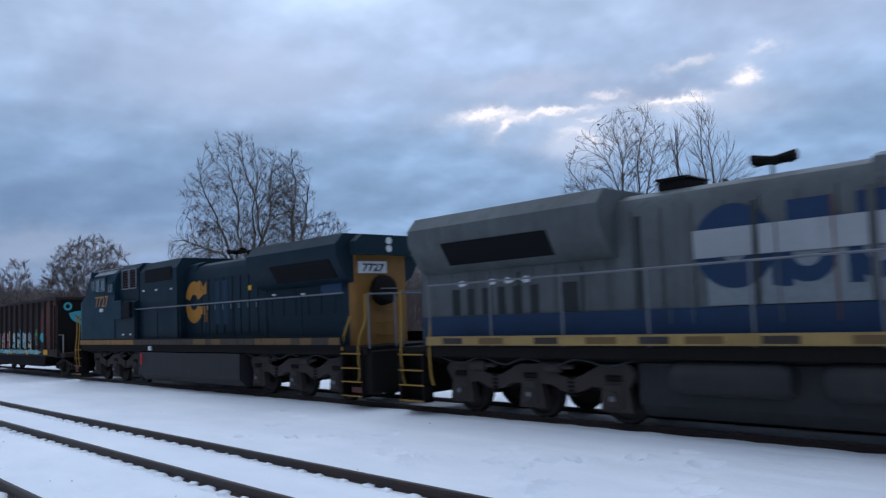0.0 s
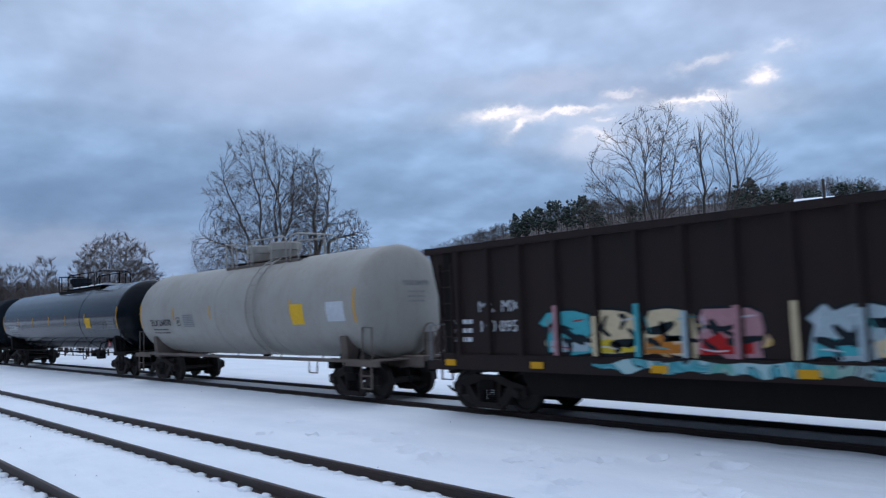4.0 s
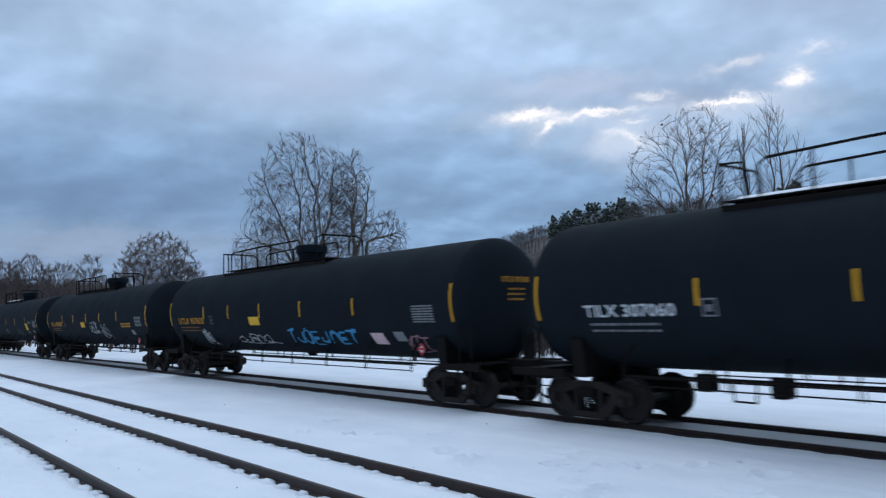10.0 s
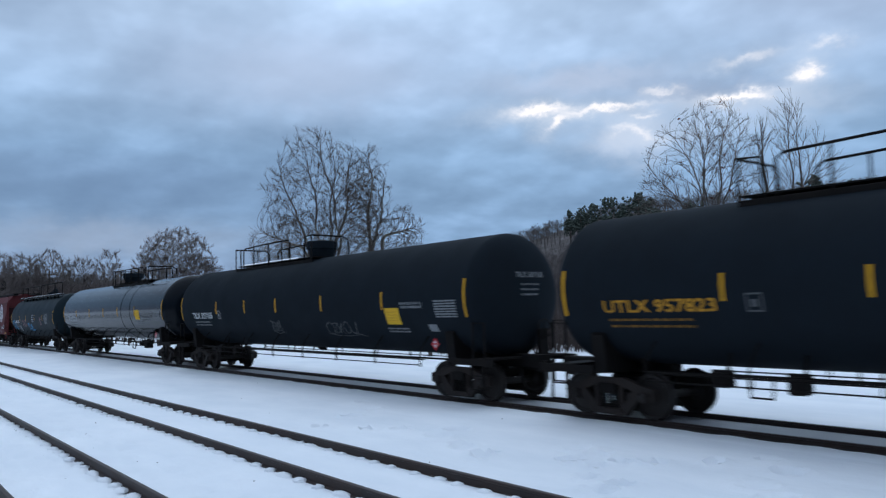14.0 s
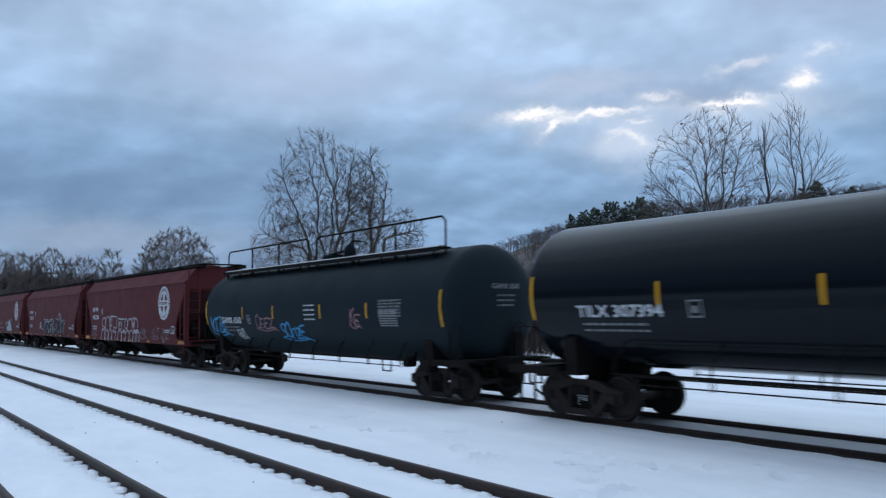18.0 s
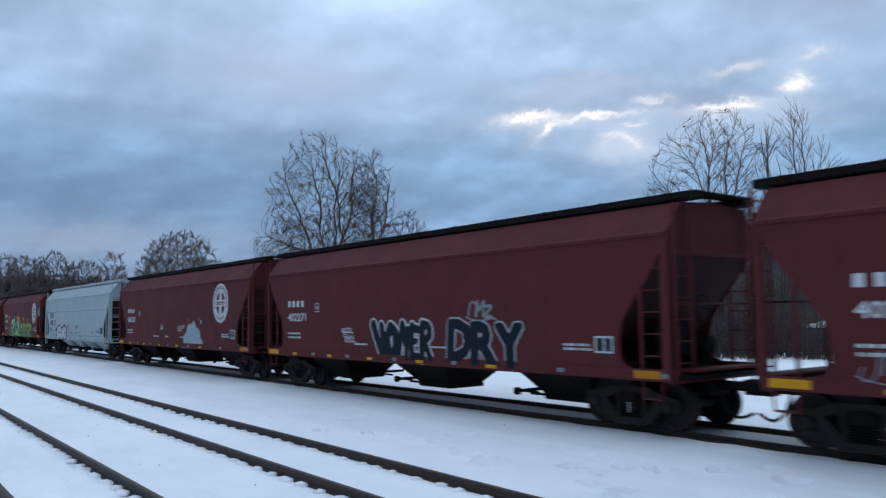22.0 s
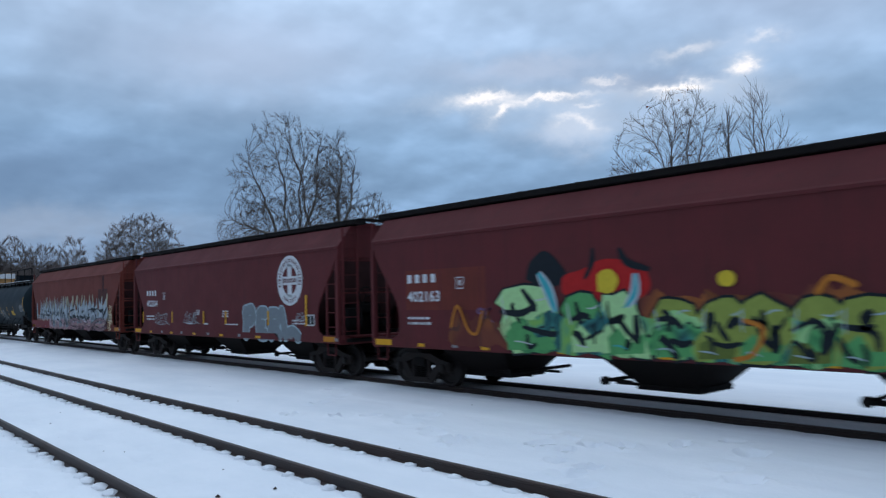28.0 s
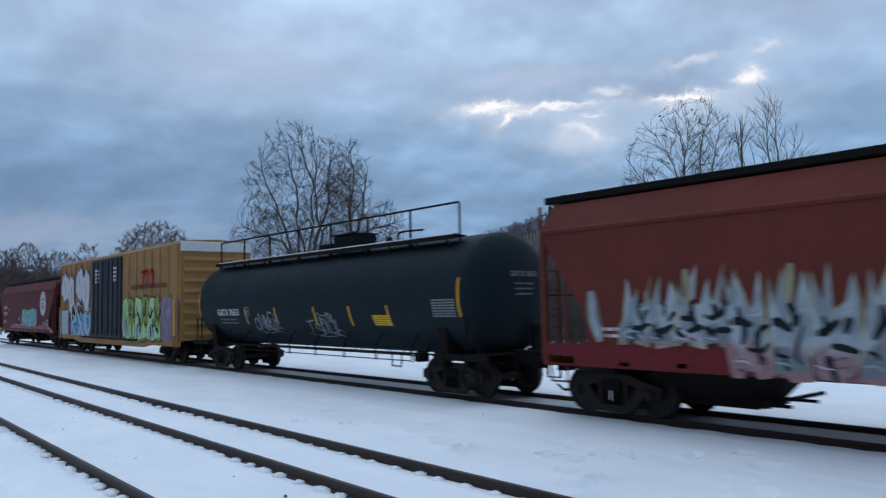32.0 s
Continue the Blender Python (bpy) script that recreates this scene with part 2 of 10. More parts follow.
# ---- materials ---------------------------------------------------------------
def sky_material():
    """Broken evening cloud: grey-blue layers, paler overhead, with a few bright rifts where the sun has gone."""
    m = bpy.data.materials.new("evening_cloud")
    m.use_nodes = True
    nt = m.node_tree
    nt.nodes.remove(nt.nodes["Principled BSDF"])
    out = nt.nodes["Material Output"]
    pos = nt.nodes.new("ShaderNodeVectorMath")
    pos.operation = "NORMALIZE"
    nt.links.new(coords(nt), pos.inputs[0])
    d = pos.outputs[0]
    sep = nt.nodes.new("ShaderNodeSeparateXYZ")
    nt.links.new(d, sep.inputs[0])
    x, y, z = sep.outputs
    yaw = math_node(nt, "MULTIPLY", math_node(nt, "ARCTAN2", math_node(nt, "MULTIPLY", x, -1.0), y), 180 / math.pi)
    el = math_node(nt, "MULTIPLY", math_node(nt, "ARCSINE", z), 180 / math.pi)
    # the cloud deck is a flat layer overhead: it foreshortens towards the horizon
    deep = math_node(nt, "ADD", math_node(nt, "MAXIMUM", z, 0.0), 0.30)
    flat = nt.nodes.new("ShaderNodeCombineXYZ")
    nt.links.new(math_node(nt, "DIVIDE", x, deep), flat.inputs[0])
    nt.links.new(math_node(nt, "DIVIDE", y, deep), flat.inputs[1])
    deck = flat.outputs[0]
    big = noise_of(nt, mapped(nt, deck, (1, 1, 1), (0.7, 2.2, 0.0)), 1.7, 3, 0.5)
    mid = noise_of(nt, mapped(nt, deck, (1, 1, 1), (3.1, 1.7, 0.4)), 4.0, 4, 0.45)
    lee = noise_of(nt, mapped(nt, deck, (1, 1, 1), (3.1 - 0.030, 1.7 + 0.045, 0.4)), 4.0, 4, 0.45)
    fine = noise_of(nt, mapped(nt, deck, (1, 1, 1), (0.3, 5.7, 2.4)), 11.0, 4, 0.5)
    warp = math_node(nt, "SUBTRACT", noise_of(nt, mapped(nt, d, (1, 1, 1.6)), 30.0, 4, 0.6), 0.5)
    warp2 = math_node(nt, "SUBTRACT", noise_of(nt, mapped(nt, d, (1, 1, 1.6), (4, 2, 7)), 26.0, 4, 0.6), 0.5)
    wy = math_node(nt, "MULTIPLY_ADD", warp, 3.4, yaw)
    we = math_node(nt, "MULTIPLY_ADD", warp2, 2.2, el)

    def spot(cy, ce, ry, re, soft, tilt=0.0):
        a = math_node(nt, "MULTIPLY", math_node(nt, "SUBTRACT", wy, cy), 1.0 / ry)
        e0 = math_node(nt, "SUBTRACT", we, ce)
        if tilt:
            e0 = math_node(nt, "MULTIPLY_ADD", math_node(nt, "SUBTRACT", wy, cy), tilt, e0)
        e = math_node(nt, "MULTIPLY", e0, 1.0 / re)
        r2 = math_node(nt, "ADD", math_node(nt, "MULTIPLY", a, a), math_node(nt, "MULTIPLY", e, e))
        return math_node(nt, "POWER", 2.718, math_node(nt, "MULTIPLY", r2, -1.0 / soft))

    # height above the horizon sets the ground tone; overhead the layer is palest
    grad = ramp(nt, math_node(nt, "DIVIDE", el, 90.0), SKY_TONES)
    cloud = math_node(nt, "ADD", math_node(nt, "MULTIPLY", big, 0.46), math_node(nt, "ADD", math_node(nt, "MULTIPLY", mid, 0.42), math_node(nt, "MULTIPLY", fine, 0.12)))
    cloud = math_node(nt, "MULTIPLY_ADD", math_node(nt, "SUBTRACT", mid, lee), 0.55, cloud)
    tone = ramp(nt, cloud, [(0.34, (0.74, 0.76, 0.79)), (0.48, (0.90, 0.91, 0.93)), (0.56, (1.02, 1.03, 1.05)), (0.68, (1.25, 1.24, 1.25))])
    c = mix(nt, 1.0, grad, tone, "MULTIPLY")
    # the sky is brighter towards the sunken sun and dims on the far side
    side = math_node(nt, "ADD", math_node(nt, "MULTIPLY", x, -0.5), math_node(nt, "MULTIPLY", y, 0.866))
    dim = ramp(nt, math_node(nt, "MULTIPLY_ADD", side, 0.5, 0.5), [(0.0, (0.42, 0.42, 0.45)), (0.45, (0.62, 0.62, 0.64)), (0.8, (1.0, 1.0, 1.0))])
    c = mix(nt, 1.0, c, dim, "MULTIPLY")
    for cy, ce, ry, re, col, amt in SKY_PATCHES:
        c = mix(nt, math_node(nt, "MULTIPLY", spot(cy, ce, ry, re, 1.0), amt), c, col)
    for cy, ce, ry, re, tilt, amt in SKY_RIFTS:
        c = mix(nt, math_node(nt, "MULTIPLY", spot(cy + 0.3, ce - 0.15, ry * 2.0, re * 2.6, 1.0, tilt), amt * 0.5), c, (0.72, 0.80, 0.92))
    for cy, ce, ry, re, tilt, amt in SKY_RIFTS:
        k = math_node(nt, "MULTIPLY", spot(cy, ce, ry, re, 0.9, tilt), amt * 1.25, clamp=True)
        c = mix(nt, k, c, (1.05, 1.03, 1.06))
    em = nt.nodes.new("ShaderNodeEmission")
    nt.links.new(c, em.inputs["Color"])
    em.inputs["Strength"].default_value = SKY_LEVEL
    nt.links.new(em.outputs[0], out.inputs["Surface"])
    m.cycles.emission_sampling = "NONE"
    return m


SKY_LEVEL = 0.95
SKY_TONES = [(0.0, (0.32, 0.41, 0.58)), (0.06, (0.24, 0.385, 0.59)), (0.13, (0.285, 0.45, 0.67)), (0.22, (0.435, 0.59, 0.81)), (0.45, (0.93, 1.16, 1.42)), (1.0, (1.52, 1.84, 2.19))]
SKY_PATCHES = [  # heading, height, spread across, spread up (degrees), tone, weight
    (22.0, 20.5, 9.0, 4.5, (0.33, 0.41, 0.57), 0.55),    (75.0, 9.3, 13.0, 2.8, (0.15, 0.245, 0.41), 0.6), (76.0, 5.4, 11.0, 1.3, (0.36, 0.43, 0.56), 0.55),
    (62.0, 17.5, 10.0, 3.0, (0.52, 0.62, 0.82), 0.55), (41.0, 16.5, 7.0, 1.0, (0.55, 0.63, 0.80), 0.6),
    (37.5, 12.0, 2.6, 1.5, (0.62, 0.70, 0.85), 0.7), (33.0, 14.9, 6.0, 1.0, (0.24, 0.31, 0.46), 0.6), (35.0, 12.6, 8.0, 1.6, (0.60, 0.70, 0.86), 0.4), (27.0, 13.4, 4.0, 1.2, (0.62, 0.72, 0.88), 0.4)]
SKY_RIFTS = [(44.3, 14.62, 2.0, 0.32, 0.04, 1.0), (42.9, 13.65, 0.7, 0.32, 0.4, 0.85), (39.8, 14.35, 3.0, 0.20, 0.03, 0.75), (37.4, 12.7, 1.3, 0.30, -0.35, 0.45), (36.6, 13.6, 0.8, 0.22, 0.0, 0.4), (25.8, 15.4, 0.75, 0.42, 0.0, 0.9),
             (30.5, 14.4, 1.9, 0.26, 0.0, 0.9), (35.5, 15.2, 1.2, 0.24, 0.0, 0.4), (29.3, 16.9, 1.7, 0.3, 0.1, 0.3), (24.4, 17.0, 0.9, 0.3, 0.0, 0.3)]


def snow_material(name, level, dirty):
    m, nt, b = nodes_of(name)
    v = coords(nt)
    n1 = noise_of(nt, mapped(nt, v, (0.25, 0.6, 1)), 1.0, 6, 0.6)
    n2 = noise_of(nt, v, 14.0, 5, 0.65)
    c = ramp(nt, n1, [(0.3, tuple(k * level * 0.93 for k in (0.84, 0.88, 0.93))), (0.65, tuple(k * level for k in (0.90, 0.92, 0.95)))])
    specks = ramp(nt, noise_of(nt, v, 7.0, 8, 0.75), [(0.66, (0, 0, 0)), (0.72, (1, 1, 1))])
    c = mix(nt, math_node(nt, "MULTIPLY", specks, dirty), c, (0.10, 0.09, 0.08))
    nt.links.new(c, b.inputs["Base Color"])
    b.inputs["Roughness"].default_value = 0.75
    b.inputs["Specular IOR Level"].default_value = 0.25
    h = math_node(nt, "ADD", math_node(nt, "MULTIPLY", n1, 0.8), math_node(nt, "MULTIPLY", n2, 0.12))
    bump(nt, b, h, 0.6, 0.14)
    return m


SNOW = snow_material("snow", 0.97, 0.03)
SNOW_DIRTY = snow_material("sooty_snow", 0.62, 0.5)
RAIL = paint("rusty_rail", (0.050, 0.040, 0.038), 0.55, 0.5, (0.09, 0.05, 0.035), 0.2)
RAIL_SHINE = plain("worn_rail_head", (0.22, 0.22, 0.23), 0.35, 0.8)
TIE = paint("creosoted_tie", (0.045, 0.036, 0.030), 0.85, 0.5)
BALLAST = paint("dark_ballast", (0.030, 0.028, 0.027), 0.9, 0.6, (0.10, 0.09, 0.085), 0.0, relief=0.9)
BLACK = paint("black_tank_paint", (0.0130, 0.0182, 0.0240), 0.72, 0.35, (0.011, 0.011, 0.012), 0.30, spec=0.04)
BLACK_GLOSS = paint("glossy_black_tank_paint", (0.0048, 0.0075, 0.0110), 0.13, 0.2, (0.007, 0.009, 0.011), 0.12, relief=0.006, spec=0.17)
SLATE = paint("slate_green_tank_paint", (0.015, 0.025, 0.031), 0.55, 0.3, (0.02, 0.02, 0.02), 0.25, spec=0.06)
WHITE_TANK = paint("off_white_tank_paint", (0.365, 0.352, 0.318), 0.5, 0.4, (0.24, 0.19, 0.15), 0.4)
TAN_FRAME = paint("rust_stained_pale_frame", (0.17, 0.14, 0.12), 0.7, 0.6, (0.07, 0.045, 0.035), 0.6)
MAROON = paint("faded_maroon_paint", (0.128, 0.029, 0.031), 0.65, 0.6, (0.070, 0.026, 0.026), 0.7, spec=0.10)
MAROON_B = paint("rusty_maroon_paint", (0.165, 0.038, 0.028), 0.65, 0.55, (0.080, 0.030, 0.025), 0.7, spec=0.10)
GREY_CAR = paint("pale_grey_paint", (0.39, 0.48, 0.505), 0.5, 0.3, (0.28, 0.32, 0.32), 0.3)
UNDER = paint("grimy_black_steel", (0.010, 0.009, 0.009), 0.75, 0.5, (0.022, 0.017, 0.014), 0.3, spec=0.08)
TRUCK = paint("grimy_cast_steel", (0.028, 0.024, 0.023), 0.7, 0.5, (0.05, 0.034, 0.026), 0.4, spec=0.10)
WHEEL = paint("dull_wheel_steel", (0.018, 0.015, 0.014), 0.6, 0.4, (0.04, 0.026, 0.02), 0.0, spec=0.3)
WHITE = plain("white_stencil_paint", (0.62, 0.64, 0.66), 0.6)
GREY_INK = plain("dulled_stencil_paint", (0.24, 0.25, 0.26), 0.7)
FAINT_INK = plain("faded_stencil_paint", (0.11, 0.115, 0.12), 0.7)
YELLOW = plain("yellow_reflector", (0.68, 0.34, 0.02), 0.5)
LEMON = plain("lemon_label", (0.78, 0.46, 0.03), 0.55)
GOLD_FAINT = plain("faint_ochre_stencil_paint", (0.20, 0.10, 0.02), 0.6)
GOLD_INK = plain("ochre_stencil_paint", (0.56, 0.27, 0.03), 0.6)
DARK_INK = plain("dark_stencil_paint", (0.03, 0.035, 0.04), 0.6)
RED = plain("signal_red", (0.55, 0.03, 0.04), 0.5)
PINK = plain("pink_label", (0.75, 0.52, 0.55), 0.6)
# hopper end slopes: maroon darkened for shade; also an old paint run
SLOPE_SHADE_AND_RUN = paint("slope_shade_and_paint_run", (0.055, 0.020, 0.020), 0.8, 0.5, (0.010, 0.008, 0.008), 0.4, spec=0.2)
AMBER = plain("dull_amber_reflector", (0.50, 0.20, 0.02), 0.5)


# ---- ground and tracks -------------------------------------------------------
def sky_dome():
    g = Geo()
    n, rings = 48, [-2.0, 4, 10, 17, 25, 35, 48, 62, 76, 88]
    for k in rings:
        for i in range(n):
            a = 2 * math.pi * i / n
            g.v.append((3000 * math.cos(radians(k)) * math.cos(a), 3000 * math.cos(radians(k)) * math.sin(a), 3000 * math.sin(radians(k))))
    for r in range(len(rings) - 1):
        for i in range(n):
            j = (i + 1) % n
            g.f.append((r * n + i, r * n + j, (r + 1) * n + j, (r + 1) * n + i))
    g.f.append(tuple((len(rings) - 1) * n + i for i in range(n)))
    ob = part("backdrop", g, sky_material(), smooth=False)
    return tagged(ob, "drifting grey-blue evening cloud layer with a few bright rifts", "sky", kind="structure")


def foot_marks():
    """A few trails of old footprints crossing the open snow: place, size and depth."""
    rnd = random.Random(17)
    out = []
    for x0, y0, x1, y1, n in ((-11.6, 9.25, -9.4, 8.35, 5), (-9.0, 10.2, -6.3, 7.6, 8), (-8.4, 9.2, -6.9, 10.6, 4), (-14.5, 8.2, -12.2, 9.8, 4), (-6.2, 11.4, -4.8, 8.4, 5), (-17.5, 11.3, -15.5, 9.6, 3)):
        for i in range(n):
            k = i / (n - 1)
            s = 0.12 if i % 2 else -0.12
            out.append((x0 + (x1 - x0) * k + s + rnd.gauss(0, 0.06), y0 + (y1 - y0) * k + s * 0.6 + rnd.gauss(0, 0.06), rnd.uniform(0.15, 0.23), rnd.uniform(0.12, 0.20)))
    return out


STEPS = foot_marks()


def snow_height(x, y):
    """Gentle drifts; flat in the track beds, a low bank behind the main track."""
    h = 0.035 * noise.noise(Vector((x * 0.12, y * 0.3, 0.0))) + 0.012 * noise.noise(Vector((x * 0.9, y * 1.1, 3.0)))
    if y < 4.8:
        tread = noise.noise(Vector((x * 2.6, y * 3.2, 5.0)))
        h += 0.05 * tread + 0.030 * noise.noise(Vector((x * 7.0, y * 8.0, 1.0))) - 0.07 * max(0.0, noise.noise(Vector((x * 4.4, y * 4.0, 9.0))) - 0.12)
    if 6.5 < y < 12.6 and -22 < x < 0:
        for fx, fy, fr, fd in STEPS:
            q = ((x - fx) ** 2 + (y - fy) ** 2) / (fr * fr)
            if q < 6:
                h += fd * (0.35 * math.exp(-(q - 1.8) ** 2 / 0.8) - math.exp(-q * 1.6))
    if 10.6 < y < 12.9:
        h += 0.02
    if y > 20:
        h += -0.25 * min(1, (y - 20) / 8)
    return h


def ground():
    g = Geo()
    xs = sorted({*np.arange(-70, 12.1, 0.9).tolist(), *np.arange(-26, -2.5, 0.11).tolist(), *np.arange(-400, 300, 30.0).tolist(), -2900.0, -1500.0, -800.0, 800.0, 1500.0, 2900.0})
    ys = sorted({*np.arange(-4, 30, 0.55).tolist(), *np.arange(7.2, 11.9, 0.10).tolist(), *np.arange(0.8, 4.8, 0.15).tolist(), *np.arange(30, 120, 8.0).tolist(), -2900.0, -800.0, -200.0, -60.0, -20.0, 160.0, 250.0, 500.0, 1200.0, 2900.0})
    for y in ys:
        for x in xs:
            near = -90 < x < 30 and -6 < y < 60
            g.v.append((x, y, snow_height(x, y) if near else (0.0 if y < 20 else -0.25)))
    w = len(xs)
    g.f = [(j * w + i, j * w + i + 1, (j + 1) * w + i + 1, (j + 1) * w + i) for j in range(len(ys) - 1) for i in range(w - 1)]
    ob = part("ground", g, SNOW)
    return tagged(ob, "level snow-covered yard ground with faint drifts and footprints", "snow", kind="structure")


RAIL_PROFILE = [(-0.07, -0.025), (-0.07, 0.0), (-0.012, 0.02), (-0.012, 0.11), (-0.037, 0.122), (-0.037, 0.148), (-0.028, 0.155),
                (0.028, 0.155), (0.037, 0.148), (0.037, 0.122), (0.012, 0.11), (0.012, 0.02), (0.07, 0.0), (0.07, -0.025)]


def rail(track, y0, lean, lo, hi, z, shine):
    """One rail: its foot half buried; lean is the sideways run per metre."""
    g = Geo()
    for x in (lo, hi):
        for p, q in RAIL_PROFILE:
            g.v.append((x, y0 + lean * x + p, z + q - 0.155))
    n = len(RAIL_PROFILE)
    g.f = [(i, (i + 1) % n, n + (i + 1) % n, n + i) for i in range(n)] + [tuple(range(n)), tuple(range(2 * n - 1, n - 1, -1))]
    r = part("rail", g, RAIL, track)
    if shine:
        s = Geo()
        s.add([(x, y0 + lean * x + p, z + 0.0025) for x in (lo, hi) for p in (-0.026, 0.026)], [(0, 1, 3, 2)])
        part("rail_head", s, RAIL_SHINE, r, "strip of worn bright steel", smooth=False)


def snow_lumps(track, y0, lean, lo, hi, seed):
    """Little pillows of snow left against the rail between the tie ends."""
    rnd = random.Random(seed)
    g = Geo()
    x = lo
    while x < hi:
        k = rnd.uniform(0.07, 0.24)
        c = (x + rnd.uniform(-0.1, 0.1), y0 + lean * x - 0.07 - rnd.uniform(0, 0.05), -0.01)
        vs, fs = [], []
        for j, (rr, zz) in enumerate(((1.0, 0.0), (0.8, 0.03), (0.4, 0.045))):
            for i in range(8):
                a = 2 * math.pi * i / 8
                vs.append((c[0] + k * rr * math.cos(a), c[1] + 0.11 * rr * math.sin(a), c[2] + zz * rnd.uniform(0.8, 1.2)))
        for j in range(2):
            fs += [(j * 8 + i, j * 8 + (i + 1) % 8, j * 8 + 8 + (i + 1) % 8, j * 8 + 8 + i) for i in range(8)]
        fs.append(tuple(range(16, 24)))
        g.add(vs, fs)
        x += rnd.uniform(0.46, 0.60)
    ob = part("snow_edge", g, SNOW, track)
    ob["kind"] = "stuff"


def yard_track(y_near, y_far, lean, label, seed):
    t = thing("track", label, "railway track", "yard tracks", "structure")
    for y in (y_near, y_far):
        rail(t, y, lean, -420.0, 60.0, RAIL_TOP, False)
        snow_lumps(t, y, lean, -60.0, 4.0, seed + int(y * 10))
    return t


def main_track():
    t = thing("track", "busy main track with dark exposed rails and sooty snow between them", "railway track", "", "structure")
    for y in (-0.753, 0.753):
        rail(t, MAIN_Y + y, 0.0, -900.0, 420.0, RAIL_TOP, True)
    bed = Geo()
    bed.box((-240, MAIN_Y, 0.02), (1320, 1.36, 0.06))
    part("track_bed", bed, SNOW_DIRTY, t, "trodden sooty snow between the rails")
    for s in (-1, 1):
        sh = Geo()
        sh.prism([(MAIN_Y + s * 0.84, -0.05), (MAIN_Y + s * 0.84, 0.055), (MAIN_Y + s * 1.02, 0.045), (MAIN_Y + s * 1.12, -0.05)], "x", -900, 420)
        part("ballast_shoulder", sh, BALLAST, t, "dark bare ballast strip")
    return t


def ragged_snow(track):
    """Uneven lip of snow creeping over the ballast strip on either side of the busy track."""
    for s, seed in ((-1, 2.0), (1, 7.0)):
        g = Geo()
        n = 420
        for i in range(n + 1):
            x = -75.0 + 95.0 * i / n
            e = 0.98 + 0.10 * noise.noise(Vector((x * 0.9, seed, 0.0))) + 0.07 * noise.noise(Vector((x * 3.2, seed, 4.0)))
            z = 0.045 + 0.02 * noise.noise(Vector((x * 2.0, seed, 8.0)))
            g.v += [(x, MAIN_Y + s * e, z), (x, MAIN_Y + s * (e + 0.05), z + 0.022), (x, MAIN_Y + s * 1.45, 0.03), (x, MAIN_Y + s * 1.7, -0.04)]
        g.f = [(4 * i + k, 4 * i + k + 1, 4 * i + k + 5, 4 * i + k + 4) for i in range(n) for k in range(3)]
        part("snow_edge", g, SNOW, track, "ragged lip of snow")["kind"] = "stuff"


def chips():
    """Dark crumbs of bark and ballast lying on the trodden snow."""
    rnd = random.Random(71)
    g = Geo()
    for i in range(34):
        x, y = (rnd.uniform(-30, -8), rnd.uniform(0.9, 5.0)) if i < 29 else (rnd.uniform(-32, -8), rnd.uniform(7.4, 12.2))
        r = rnd.uniform(0.014, 0.038)
        z = snow_height(x, y)
        g.add([(x + r * rnd.uniform(0.7, 1.5) * math.cos(k * 1.257), y + r * math.sin(k * 1.257), z - 0.01) for k in range(5)] + [(x, y, z + r * 0.6)], [(k, (k + 1) % 5, 5) for k in range(5)])
    tagged(part("ballast_crumbs", g, TIE, smooth=False), "dark crumbs of bark and stone scattered on the snow", "stones", kind="stuff")


sky = sky_dome()
ground()
yard_track(5.45, 6.955, -0.0065, "idle yard track, rusty rails standing out of the snow", 5)
yard_track(1.80, 3.305, -0.0065, "nearest idle yard track with rusty rails in trodden snow", 9)
ragged_snow(main_track())
chips()


# ---- trees, brush and distance -----------------------------------------------
BARK = paint("grey_brown_bark", (0.085, 0.070, 0.060), 0.9, 0.5, (0.15, 0.14, 0.12), 0.2, relief=0.6)
BARK_PALE = paint("pale_sycamore_bark", (0.22, 0.20, 0.17), 0.85, 0.5, (0.09, 0.08, 0.07), 0.2, relief=0.5)
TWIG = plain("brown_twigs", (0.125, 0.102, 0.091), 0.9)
# distant twigs: haze is put into the colour by paling it
TWIG_HAZED = plain("haze_paled_twigs", (0.185, 0.156, 0.146), 0.9)
WOODS = plain("grey_brown_bare_woods", (0.155, 0.135, 0.130), 0.95)
LEAF_DRY = plain("dry_oak_leaves", (0.14, 0.045, 0.028), 0.8)
PINE = plain("dark_pine_needles", (0.095, 0.115, 0.098), 0.9)
DRY_GRASS = plain("dry_reeds", (0.12, 0.085, 0.06), 0.9)
SCRUB = plain("grey_brown_scrub", (0.085, 0.067, 0.062), 0.95)


def heading(yaw, d):
    return (-d * math.sin(radians(yaw)), d * math.cos(radians(yaw)))


